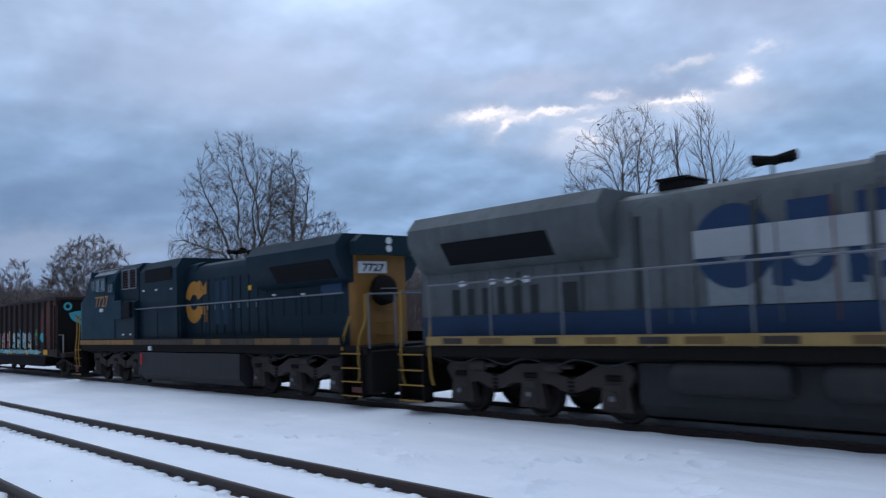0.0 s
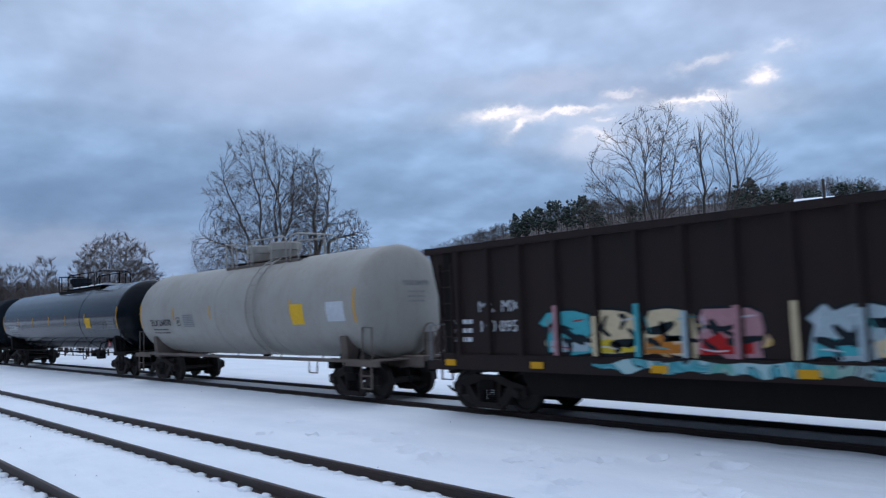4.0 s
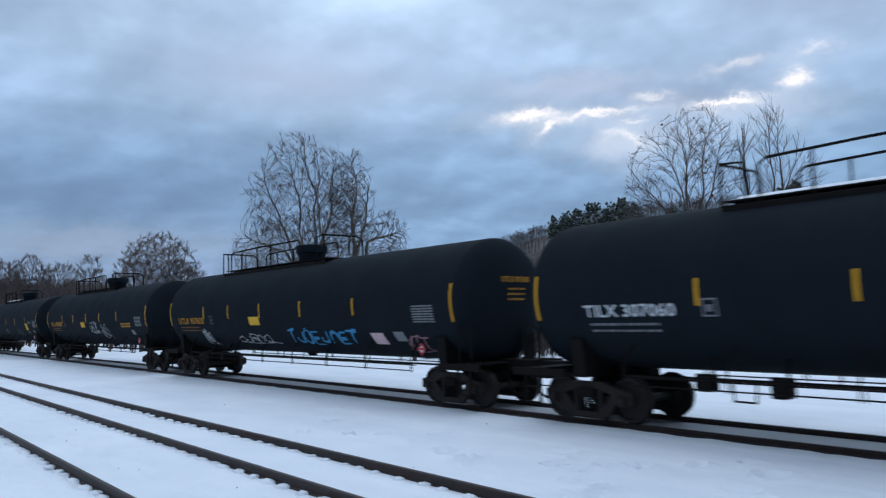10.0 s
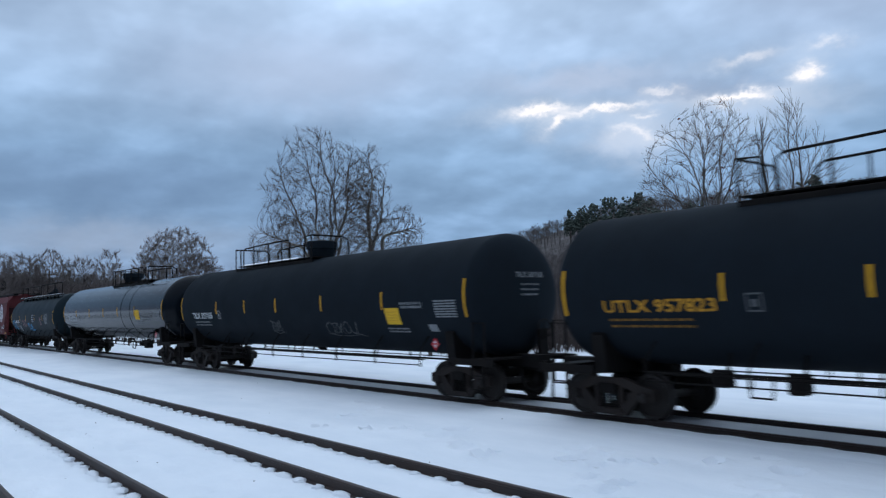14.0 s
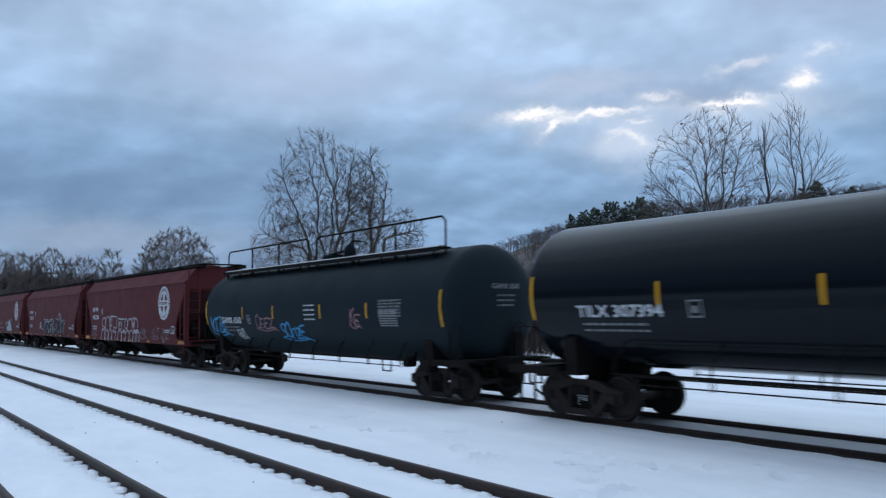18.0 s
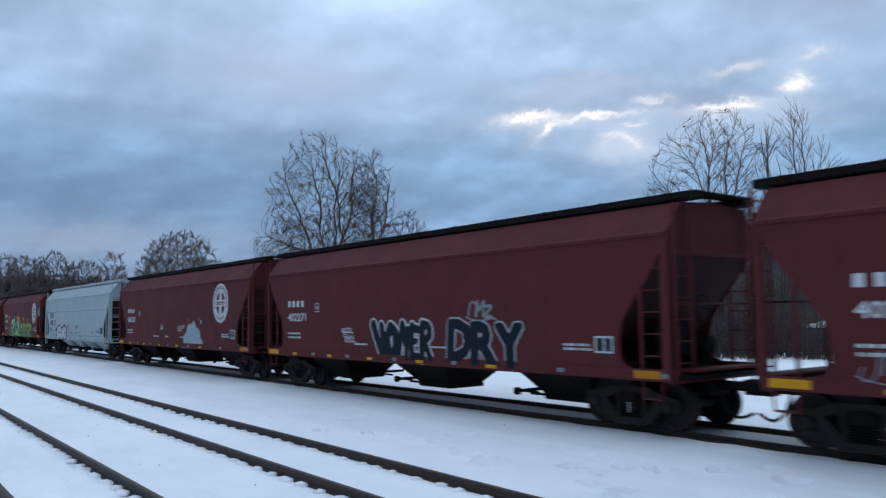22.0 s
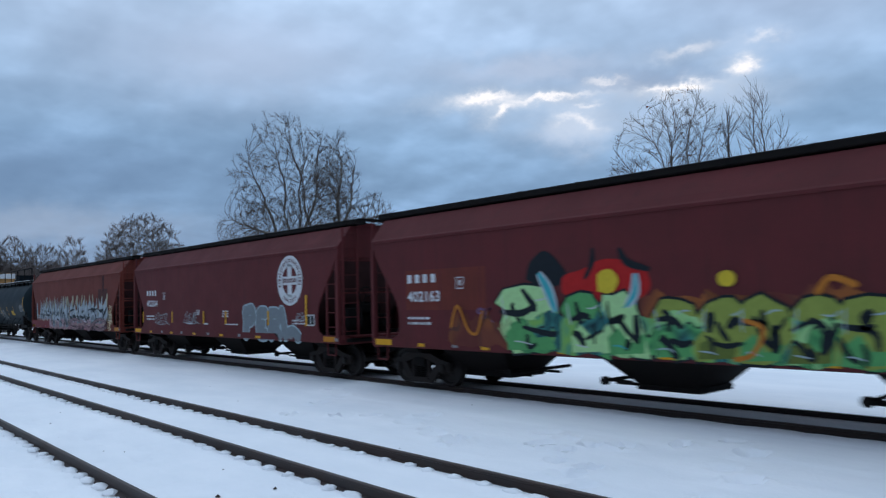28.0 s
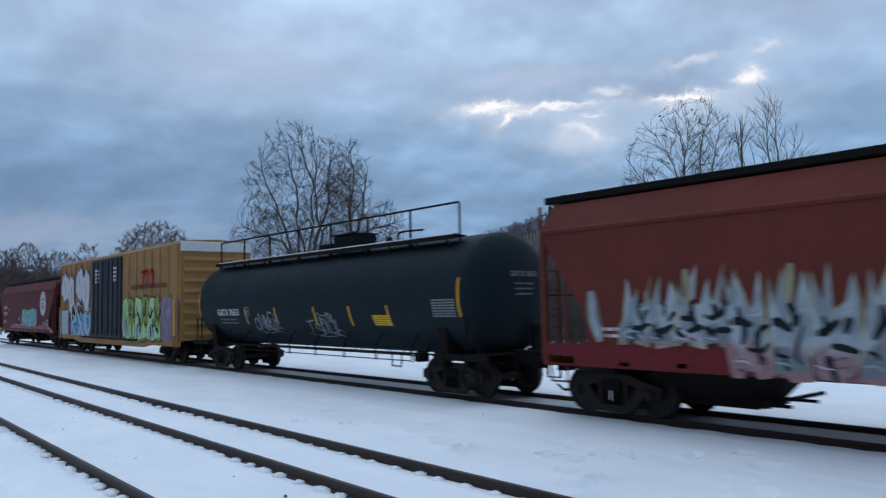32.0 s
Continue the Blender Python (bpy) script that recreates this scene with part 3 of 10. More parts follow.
def branch_out(root, lobes, count, rnd, step, kill, reach, lift, fork, leaders=()):
    """Lets branches seek out points scattered in the crown's lobes; returns places, parents and thickness of all joints."""
    pts = []
    while len(pts) < count:
        c, r = lobes[len(pts) % len(lobes)]
        q = np.array([rnd.uniform(-1, 1) for _ in range(3)])
        d = float(np.dot(q, q))
        if d <= 1.0 and rnd.random() < 0.6 + 0.4 * d:
            pts.append(np.array(c) + q * np.array(r))
    goal = np.array(pts)
    pos, par = np.zeros((9000, 3)), []
    z = -0.2
    while z < fork:
        pos[len(par)] = (root[0] + 0.05 * z * rnd.gauss(0, 0.3), root[1], z)
        par.append(len(par) - 1)
        z += step
    foot = len(par) - 1
    for x0, z0, x1, z1 in leaders:
        # a main stem bends out of the trunk and climbs to its tip
        k, dy, q = foot, rnd.uniform(-1.5, 1.5), pos[foot].copy()
        for aim in ((x0, dy * 0.5, z0), (x1, dy, z1)):
            a = q.copy()
            n = max(2, int(np.linalg.norm(np.array(aim) - a) / step))
            for j in range(1, n + 1):
                q = a + (np.array(aim) - a) * j / n + np.array([0.22 * math.sin(0.9 * j * step + x1), 0.22 * math.cos(0.8 * j * step + z1), 0.0])
                pos[len(par)] = q
                par.append(k)
                k = len(par) - 1
    near = np.full(len(goal), 1e9)
    who = np.zeros(len(goal), int)
    fresh = list(range(len(par)))
    kids = {}
    for _ in range(110):
        for i in fresh:
            d = np.linalg.norm(goal - pos[i], axis=1)
            k = d < near
            near[k], who[k] = d[k], i
        keep = near > kill
        goal, near, who = goal[keep], near[keep], who[keep]
        if not len(goal):
            break
        fresh = []
        pull = near < reach if (near < reach).any() else near < near.min() + 0.5
        for i in np.unique(who[pull]):
            kids[i] = kids.get(i, 0) + 1
            if kids[i] > 3:
                near[pull & (who == i)] = 0.0
                continue
            g = goal[pull & (who == i)] - pos[i]
            d = (g / np.linalg.norm(g, axis=1)[:, None]).mean(axis=0)
            old = pos[i] - pos[par[i]] if par[i] >= 0 else np.array([0, 0, 1.0])
            d = d + 1.5 * old / (np.linalg.norm(old) + 1e-6) + np.array([rnd.gauss(0, 0.07), rnd.gauss(0, 0.07), lift])
            q = pos[i] + step * d / np.linalg.norm(d)
            n = len(par)
            if n < 9000 and np.linalg.norm(pos[max(0, n - 80):n] - q, axis=1).min() > step * 0.3:
                pos[n] = q
                par.append(int(i))
                fresh.append(n)
        if not fresh:
            break
    pos = list(pos[:len(par)])
    thick = np.zeros(len(pos))
    tip = np.ones(len(pos), bool)
    for i in range(len(pos) - 1, -1, -1):
        if tip[i]:
            thick[i] += 1.0
        if par[i] >= 0:
            tip[par[i]] = False
            thick[par[i]] += thick[i]
    return pos, par, thick, tip


def bare_tree(label, at, lobes, seed, bark, base_r, count=420, step=0.5, fork=2.0, lift=0.12, twig=0.7, ground_z=-0.25, group="", leaves=0, fine=0.010, stem=0.0, twig_mat=None, bushy=1, smooth=4, leaders=()):
    """lobes of the crown: ((across, away, up), (half width, half depth, half height)) in metres from the foot."""
    rnd = random.Random(seed)
    t = thing("tree", label, "tree", group, m=pose(at[0], at[1], ground_z))
    wood, twigs = Geo(), Geo()
    across = Vector((-at[1], at[0], 0)).normalized()    # to the left of one looking from the yard
    away = Vector((at[0], at[1], 0)).normalized()
    put = lambda q: across * float(q[0]) + away * float(q[1]) + Vector((0, 0, float(q[2])))
    pos, par, thick, tip = branch_out((stem, 0.0), lobes, count, rnd, step, step * 0.75, step * 9, lift, fork, leaders)
    kin = {}
    for i, k in enumerate(par):
        kin.setdefault(k, []).append(i)
    for _ in range(smooth):
        pos = [p if par[i] < 0 or i not in kin else 0.5 * p + 0.25 * pos[par[i]] + 0.25 * sum(pos[k] for k in kin[i]) / len(kin[i]) for i, p in enumerate(pos)]
    top = thick[0]
    rad = lambda k: max(fine, base_r * (k / top) ** 0.52)
    ends = []
    for i in range(1, len(pos)):
        a, b = put(pos[par[i]]), put(pos[i])
        r1 = rad(thick[i])
        r0 = min(rad(thick[par[i]]), r1 * 1.5)
        g = wood if r1 > base_r * 0.22 else twigs
        g.rod(a, b, r0, 6 if r1 > base_r * 0.4 else 3, r1, caps=False)
        if thick[i] < 5:
            d = (b - a).normalized()
            for _ in range(bushy + 1 if tip[i] else bushy):
                e = (d + Vector((rnd.gauss(0, 0.35), rnd.gauss(0, 0.35), rnd.gauss(0.35, 0.2)))).normalized()
                c = b + e * twig * rnd.uniform(0.5, 1.2)
                twigs.rod(b, c, fine, 3, fine * 0.5, caps=False)
                ends.append(c)
    wood.rod((across * stem) + Vector((0, 0, -0.4)), (across * stem) + Vector((0, 0, 0.5)), base_r * 1.6, 8, base_r * 1.05, caps=False)
    part("trunk", wood, bark, t)
    tw = part("crown", twigs, twig_mat or TWIG, t)
    tw["kind"] = "stuff"
    if leaves:
        lg = Geo()
        for _ in range(leaves):
            c = rnd.choice(ends) + Vector((rnd.gauss(0, 0.06), rnd.gauss(0, 0.06), rnd.gauss(-0.05, 0.06)))
            a, b = Vector((rnd.gauss(0, 1), rnd.gauss(0, 1), rnd.gauss(0, 1))).normalized() * 0.13, Vector((rnd.gauss(0, 1), rnd.gauss(0, 1), rnd.gauss(0, 1))).normalized() * 0.08
            lg.add([c - a, c + b, c + a, c - b + Vector((0, 0, 0.03))], [(0, 1, 2, 3)])
        lf = part("leaves", lg, LEAF_DRY, t, "clinging dry red-brown leaves", smooth=False)
        lf["kind"] = "stuff"
    return t


def pine(at, z, h, seed):
    rnd = random.Random(seed)
    t = thing("pine_tree", "dark evergreen pine on the wooded ridge", "tree", "ridge pines", m=pose(at[0], at[1], z))
    part("trunk", Geo().rod((0, 0, -1), (0, 0, h * 0.95), h * 0.022, 6, 0.05), BARK, t)
    g = Geo()
    lobes = [(rnd.gauss(0, 0.10) * h, rnd.gauss(0, 0.10) * h, h * rnd.uniform(0.35, 0.85), h * rnd.uniform(0.13, 0.22)) for _ in range(7)] + [(0, 0, h * 0.9, h * 0.11)]
    for i in range(230):
        cx, cy, cz, cr0 = lobes[i % len(lobes)]
        d = Vector((rnd.gauss(0, 1), rnd.gauss(0, 1), rnd.gauss(0, 0.8))).normalized() * cr0 * rnd.uniform(0.55, 1.1)
        c = Vector((cx, cy, cz)) + d
        k = h * rnd.uniform(0.025, 0.055)
        g.add([c + Vector((k * rnd.uniform(0.6, 1.3) * q[0], k * rnd.uniform(0.6, 1.3) * q[1], k * rnd.uniform(0.6, 1.2) * q[2])) for q in ((1, 0, 0), (-1, 0, 0), (0, 1, 0), (0, -1, 0), (0, 0, 1), (0, 0, -1))],
              [(0, 2, 4), (2, 1, 4), (1, 3, 4), (3, 0, 4), (2, 0, 5), (1, 2, 5), (3, 1, 5), (0, 3, 5)])
    cr = part("crown", g, PINE, t, smooth=False)
    cr["kind"] = "stuff"
    return t


def wood_strip(name, label, yaws, dist, top, seed, count, depth, spread=0.35, dense=10, mat=None, z=-0.25, fine=0.012):
    """A far strip of bare trees, too many to count; top: (yaw, height in degrees above the eye's level)."""
    rnd = random.Random(seed)
    g = Geo()
    ys, hs = [k for k, _ in top], [h for _, h in top]
    for i in range(count):
        yaw = rnd.uniform(*yaws)
        d = dist + rnd.uniform(0, depth)
        x, y = heading(yaw, d)
        if y < 19.0:
            continue
        zb = z(x, y) if callable(z) else z
        h = (EYE[2] + d * math.tan(radians(float(np.interp(yaw, ys, hs)))) - zb) * rnd.uniform(0.72, 1.04)
        h = max(h * (0.94 + 0.25 * noise.noise(Vector((yaw * 0.75, seed, 0.0)))) if dist > 150 and not callable(z) else h, 2.0)
        p = Vector((x, y, zb))
        across = Vector((-y, x, 0)).normalized()
        lean = rnd.gauss(0, 0.05)
        tip = p + Vector((0, 0, h)) + across * lean * h
        r = 0.012 * h + 0.03
        g.rod(p, p.lerp(tip, 0.7), r, 4, r * 0.45, caps=False)
        g.rod(p.lerp(tip, 0.7), tip, r * 0.45, 3, 0.02, caps=False)
        for _ in range(dense):
            k = rnd.uniform(0.25, 0.92)
            q = p.lerp(tip, k)
            ln = h * spread * (1.15 - k) * rnd.uniform(0.6, 1.2)
            s = rnd.choice((-1, 1))
            e = q + across * (s * ln * rnd.uniform(0.35, 0.8)) + Vector((0, 0, ln * rnd.uniform(0.5, 1.0)))
            e += Vector((rnd.gauss(0, 0.2), rnd.gauss(0, 0.2), 0)) * ln
            g.rod(q, e, r * 0.12 + fine * 0.8, 3, fine * 0.7, caps=False)
            for _ in range(4):
                f = q.lerp(e, rnd.uniform(0.3, 1.0))
                g.rod(f, f + (e - q) * 0.45 + across * rnd.gauss(0, 0.22) * ln + Vector((0, 0, rnd.uniform(-0.05, 0.3) * ln)), r * 0.05 + fine * 0.6, 3, fine * 0.5, caps=False)
    ob = part(name, g, mat or SCRUB)
    return tagged(ob, label, "trees", kind="stuff")


def hill_height(x, y):
    yaw = math.degrees(math.atan2(-x, y))
    d = math.hypot(x, y)
    crest = float(np.interp(yaw, [-20, 5, 17, 22, 26, 33, 37, 40, 44.5, 49, 53, 58], [5.6, 6.4, 6.9, 7.2, 7.4, 7.4, 7.3, 7.0, 5.7, 4.0, 1.8, 0.0]))
    full = d * math.tan(radians(crest))
    k = min(1.0, max(0.0, (d - 110.0) / 190.0))
    return -0.3 + full * (k * k * (3 - 2 * k)) * (1.0 if d < 300 else max(0.6, 1 - (d - 300) / 500))


def hill():
    m, nt, b = nodes_of("leafless_hillside")
    v = coords(nt)
    c = ramp(nt, noise_of(nt, v, 0.25, 8, 0.7), [(0.3, (0.085, 0.072, 0.068)), (0.55, (0.15, 0.128, 0.122)), (0.75, (0.26, 0.24, 0.24))])
    nt.links.new(c, b.inputs["Base Color"])
    b.inputs["Roughness"].default_value = 1.0
    bump(nt, b, noise_of(nt, v, 0.6, 8, 0.8), 1.0, 1.5)
    g = Geo()
    ya = np.arange(-25, 60.1, 1.0)
    ds = [105, 120, 140, 165, 190, 215, 240, 265, 285, 300, 330, 380]
    for d in ds:
        for q in ya:
            x, y = heading(q, d)
            g.v.append((x, y, hill_height(x, y) + 0.8 * noise.noise(Vector((x * 0.05, y * 0.05, 0)))))
    w = len(ya)
    g.f = [(j * w + i, j * w + i + 1, (j + 1) * w + i + 1, (j + 1) * w + i) for j in range(len(ds) - 1) for i in range(w - 1)]
    ob = part("hillside", g, m)
    tagged(ob, "brown leafless wooded hillside above the valley", "hill", kind="structure")
    wood_strip("ridge_woods", "leafless grey-brown woods along the hill crest", (10, 50), 250, [(10, 7.2), (17, 7.5), (20, 8.2), (26, 8.0), (33, 7.9), (37, 7.9), (40, 7.4), (44.5, 6.2), (49, 4.8)], 21, 760, 48, 0.4, 9, z=hill_height, fine=0.035, mat=WOODS)
    wood_strip("slope_woods", "leafless grey-brown woods on the slope", (10, 52), 125, [(10, 5.0), (20, 6.2), (33, 6.0), (40, 5.2), (46, 3.6), (52, 2.4)], 22, 700, 110, 0.4, 9, z=hill_height, fine=0.03, mat=WOODS)
    for i, (q, top, d, h) in enumerate(((25.4, 8.5, 235, 14.0), (23.3, 7.9, 245, 11.0), (21.8, 7.4, 240, 9.5), (19.8, 7.6, 250, 10.5), (18.6, 7.5, 252, 10.0), (37.0, 8.2, 240, 12.5), (36.2, 7.7, 238, 9.0), (39.35, 7.9, 245, 12.0),
                                        (40.3, 7.5, 245, 11.0), (41.2, 7.3, 248, 10.0), (42.0, 7.05, 250, 9.5), (26.4, 7.7, 238, 9.0), (24.4, 7.6, 242, 9.0), (38.2, 7.5, 244, 9.0), (33.5, 7.3, 240, 9.0), (16.5, 7.2, 255, 9.0))):
        x, y = heading(q, d)
        z = EYE[2] + d * math.tan(radians(top)) - h
        z, h = z + 0.12 * h, h * 0.88
        pine((x, y), min(z, hill_height(x, y)), h + max(0.0, z - hill_height(x, y)), 60 + i)


def brush():
    """Dry reeds and low twigs along the far edge of the snow field."""
    rnd = random.Random(12)
    g = Geo()
    for i in range(2000):
        yaw = rnd.uniform(48, 86)
        d = rnd.uniform(40, 58) / max(0.30, math.cos(radians(yaw))) * rnd.uniform(0.82, 1.05)
        if d > 170:
            d = rnd.uniform(110, 170)
        x, y = heading(yaw, d)
        if y < 19.0:
            continue
        h = rnd.uniform(0.5, 1.5)
        p = Vector((x, y, -0.3))
        across = Vector((-y, x, 0)).normalized()
        g.rod(p, p + Vector((0, 0, h)) + across * rnd.gauss(0, 0.25) * h, 0.012 + d * 0.00012, 3, 0.006, caps=False)
    tagged(part("dry_reeds", g, DRY_GRASS), "dry tan reeds standing out of the snow", "reeds", kind="stuff")
    wood_strip("scrub_line", "low grey-brown scrub at the edge of the field", (8, 84), 66, [(12, 2.2), (30, 2.4), (50, 2.5), (57, 3.0), (62, 3.1), (70, 2.8), (75, 2.2), (84, 2.0)], 31, 1000, 60, 0.5, 9, fine=0.016)


def thicket():
    """Tangled low brush behind the far side of the line."""
    rnd = random.Random(77)
    g = Geo()
    for i in range(5200):
        yaw = rnd.uniform(8, 52)
        d = rnd.uniform(47, 62)
        x, y = heading(yaw, d)
        h = rnd.uniform(1.0, 3.0) * (0.6 + 0.5 * rnd.random())
        p = Vector((x, y, -0.3))
        e = p + Vector((rnd.gauss(0, 0.35) * h, rnd.gauss(0, 0.35) * h, h))
        g.rod(p, e, 0.03, 3, 0.012, caps=False)
        for _ in range(2):
            q = p.lerp(e, rnd.uniform(0.2, 0.8))
            g.rod(q, q + Vector((rnd.gauss(0, 0.4) * h, rnd.gauss(0, 0.4) * h, rnd.uniform(0.1, 0.5) * h)), 0.02, 3, 0.01, caps=False)
    tagged(part("thicket", g, SCRUB), "tangled leafless grey-brown brush", "brush", kind="stuff")


def shed(yaw, d, width, eave, depth, ridge, label, doors):
    """A low shed with a snow-covered roof; it faces the yard."""
    x, y = heading(yaw, d)
    t = thing("shed", label, "shed", m=pose(x, y, -0.3, 0, 0, 0))
    part("wall", Geo().box((0, depth / 2, eave / 2), (width, depth, eave), 0.02), SHED_WALL, t)
    rf = Geo().prism([(-0.3, eave - 0.02), (-0.3, eave + 0.10), (depth / 2, eave + ridge + 0.10), (depth + 0.3, eave + 0.10), (depth + 0.3, eave - 0.02), (depth / 2, eave + ridge - 0.02)], "x", -width / 2 - 0.3, width / 2 + 0.3)
    part("roof", rf, SHED_DARK, t)
    sn = Geo().prism([(-0.36, eave + 0.10), (-0.34, eave + 0.27), (depth / 2, eave + ridge + 0.30), (depth + 0.3, eave + 0.27), (depth + 0.3, eave + 0.104), (depth / 2, eave + ridge + 0.104)], "x", -width / 2 - 0.28, width / 2 + 0.28)
    part("snow_cover", sn, SNOW, t, "thick snow on the roof")
    for x0, w, h, mt in doors:
        dr = part("door", Geo().box((x0, -0.03, h / 2), (w, 0.06, h), 0.01), mt, t)
        part("door_frame", Geo().box((x0, -0.05, h + 0.05), (w + 0.15, 0.08, 0.08), 0.01), SHED_DARK, dr)
    return t


def settlement():
    """What shows behind the train where the bank opens: sheds, a pole with transformers, a house on the hill, a signal."""
    shed(23.6, 52, 5.2, 1.60, 3.5, 0.20, "low grey shed with thick snow on its roof", ((-1.4, 1.1, 1.35, SHED_PALE), (0.8, 1.6, 1.4, SHED_DARK), (2.1, 0.5, 1.3, SHED_PALE)))
    shed(17.6, 48, 5.0, 1.55, 3.5, 0.35, "low white shed with snow on its gabled roof", ((-1.2, 1.3, 1.25, SHED_PALE), (1.3, 1.4, 1.25, SHED_PALE), (0.1, 0.5, 1.3, SHED_DARK)))
    x, y = heading(20.8, 75)
    p = thing("utility_pole", "grey wooden utility pole carrying two transformer cans", "utility pole", m=pose(x, y, -0.3))
    part("pole", Geo().rod((0, 0, -0.5), (0, 0, 13.2), 0.17, 10, 0.12), BARK, p)
    part("crossarm", Geo().box((0, 0, 9.9), (2.2, 0.12, 0.14), 0.02), BARK, p)
    for k in (-0.75, 0.75):
        c = Geo().lathe([(7.75, 0.0), (7.75, 0.40), (7.82, 0.44), (8.85, 0.44), (8.92, 0.40), (9.02, 0.14), (9.02, 0.0)], "z", 18, (k, -0.1, 0), closed=False)
        can = part("transformer", c, SHED_PALE, p, "pale grey transformer can")
        part("insulator", Geo().lathe([(9.0, 0.05), (9.08, 0.09), (9.14, 0.05), (9.2, 0.09), (9.3, 0.04)], "z", 10, (k + 0.12, -0.1, 0), closed=True), SHED_DARK, can)
    part("bracket", Geo().box((0, -0.05, 8.3), (1.2, 0.1, 0.12), 0.02), SHED_DARK, p)
    x, y = heading(21.4, 225)
    z = EYE[2] + 225 * math.tan(radians(6.5))
    h = thing("house", "small hillside house with a snow-covered roof", "house", m=pose(x, y, z - 3.4, 0, 0, 21.4))
    part("wall", Geo().box((0, 4, 1.0), (9, 8, 5.2), 0.05), SHED_DARK, h)
    part("roof", Geo().prism([(-0.6, 3.5), (-0.6, 3.8), (4, 5.0), (8.6, 3.8), (8.6, 3.5), (4, 4.7)], "x", -5, 5), SNOW, h, "snow-covered roof")
    for k in (-2.8, 0, 2.8):
        part("window", Geo().box((k, -0.02, 1.9), (1.1, 0.08, 1.2), 0.02), SHED_PALE, h)
    # far signal bridge and pole down the line
    x, y = heading(81.5, 150)
    s = thing("signal_mast", "dark lattice signal mast beside the far track", "signal", m=pose(x, y, -0.3))
    m = Geo()
    for k in (-0.6, 0.6):
        m.rod((0, k, 0), (0, k, 9.6), 0.10, 6)
        for i in range(7):
            m.rod((0, k, 1.2 * i + 0.4), (0, -k, 1.2 * i + 1.6), 0.05, 4)
    part("mast", m, SHED_DARK, s)
    part("signal_head", Geo().box((0.25, 0.1, 8.6), (0.3, 1.3, 2.0), 0.08), SHED_DARK, s)
    part("platform", Geo().box((0, 0, 7.4), (1.0, 2.0, 0.12), 0.02), SHED_DARK, s)
    x, y = heading(78.7, 150)
    u = thing("utility_pole", "thin dark utility pole beside the far woods", "utility pole", m=pose(x, y, -0.3))
    part("pole", Geo().rod((0, 0, -0.5), (0, 0, 11.2), 0.16, 8, 0.11), BARK, u)
    part("crossarm", Geo().box((0, 0, 10.4), (0.14, 2.2, 0.14), 0.02), BARK, u)


SHED_WALL = paint("weathered_grey_boards", (0.30, 0.32, 0.34), 0.8, 0.5, (0.16, 0.16, 0.16), 0.4)
SHED_PALE = paint("pale_shed_paint", (0.52, 0.55, 0.57), 0.6, 0.4, (0.32, 0.32, 0.31), 0.3)
SHED_DARK = paint("dark_shed_timber", (0.030, 0.028, 0.028), 0.8, 0.4, (0.05, 0.045, 0.04), 0.3)


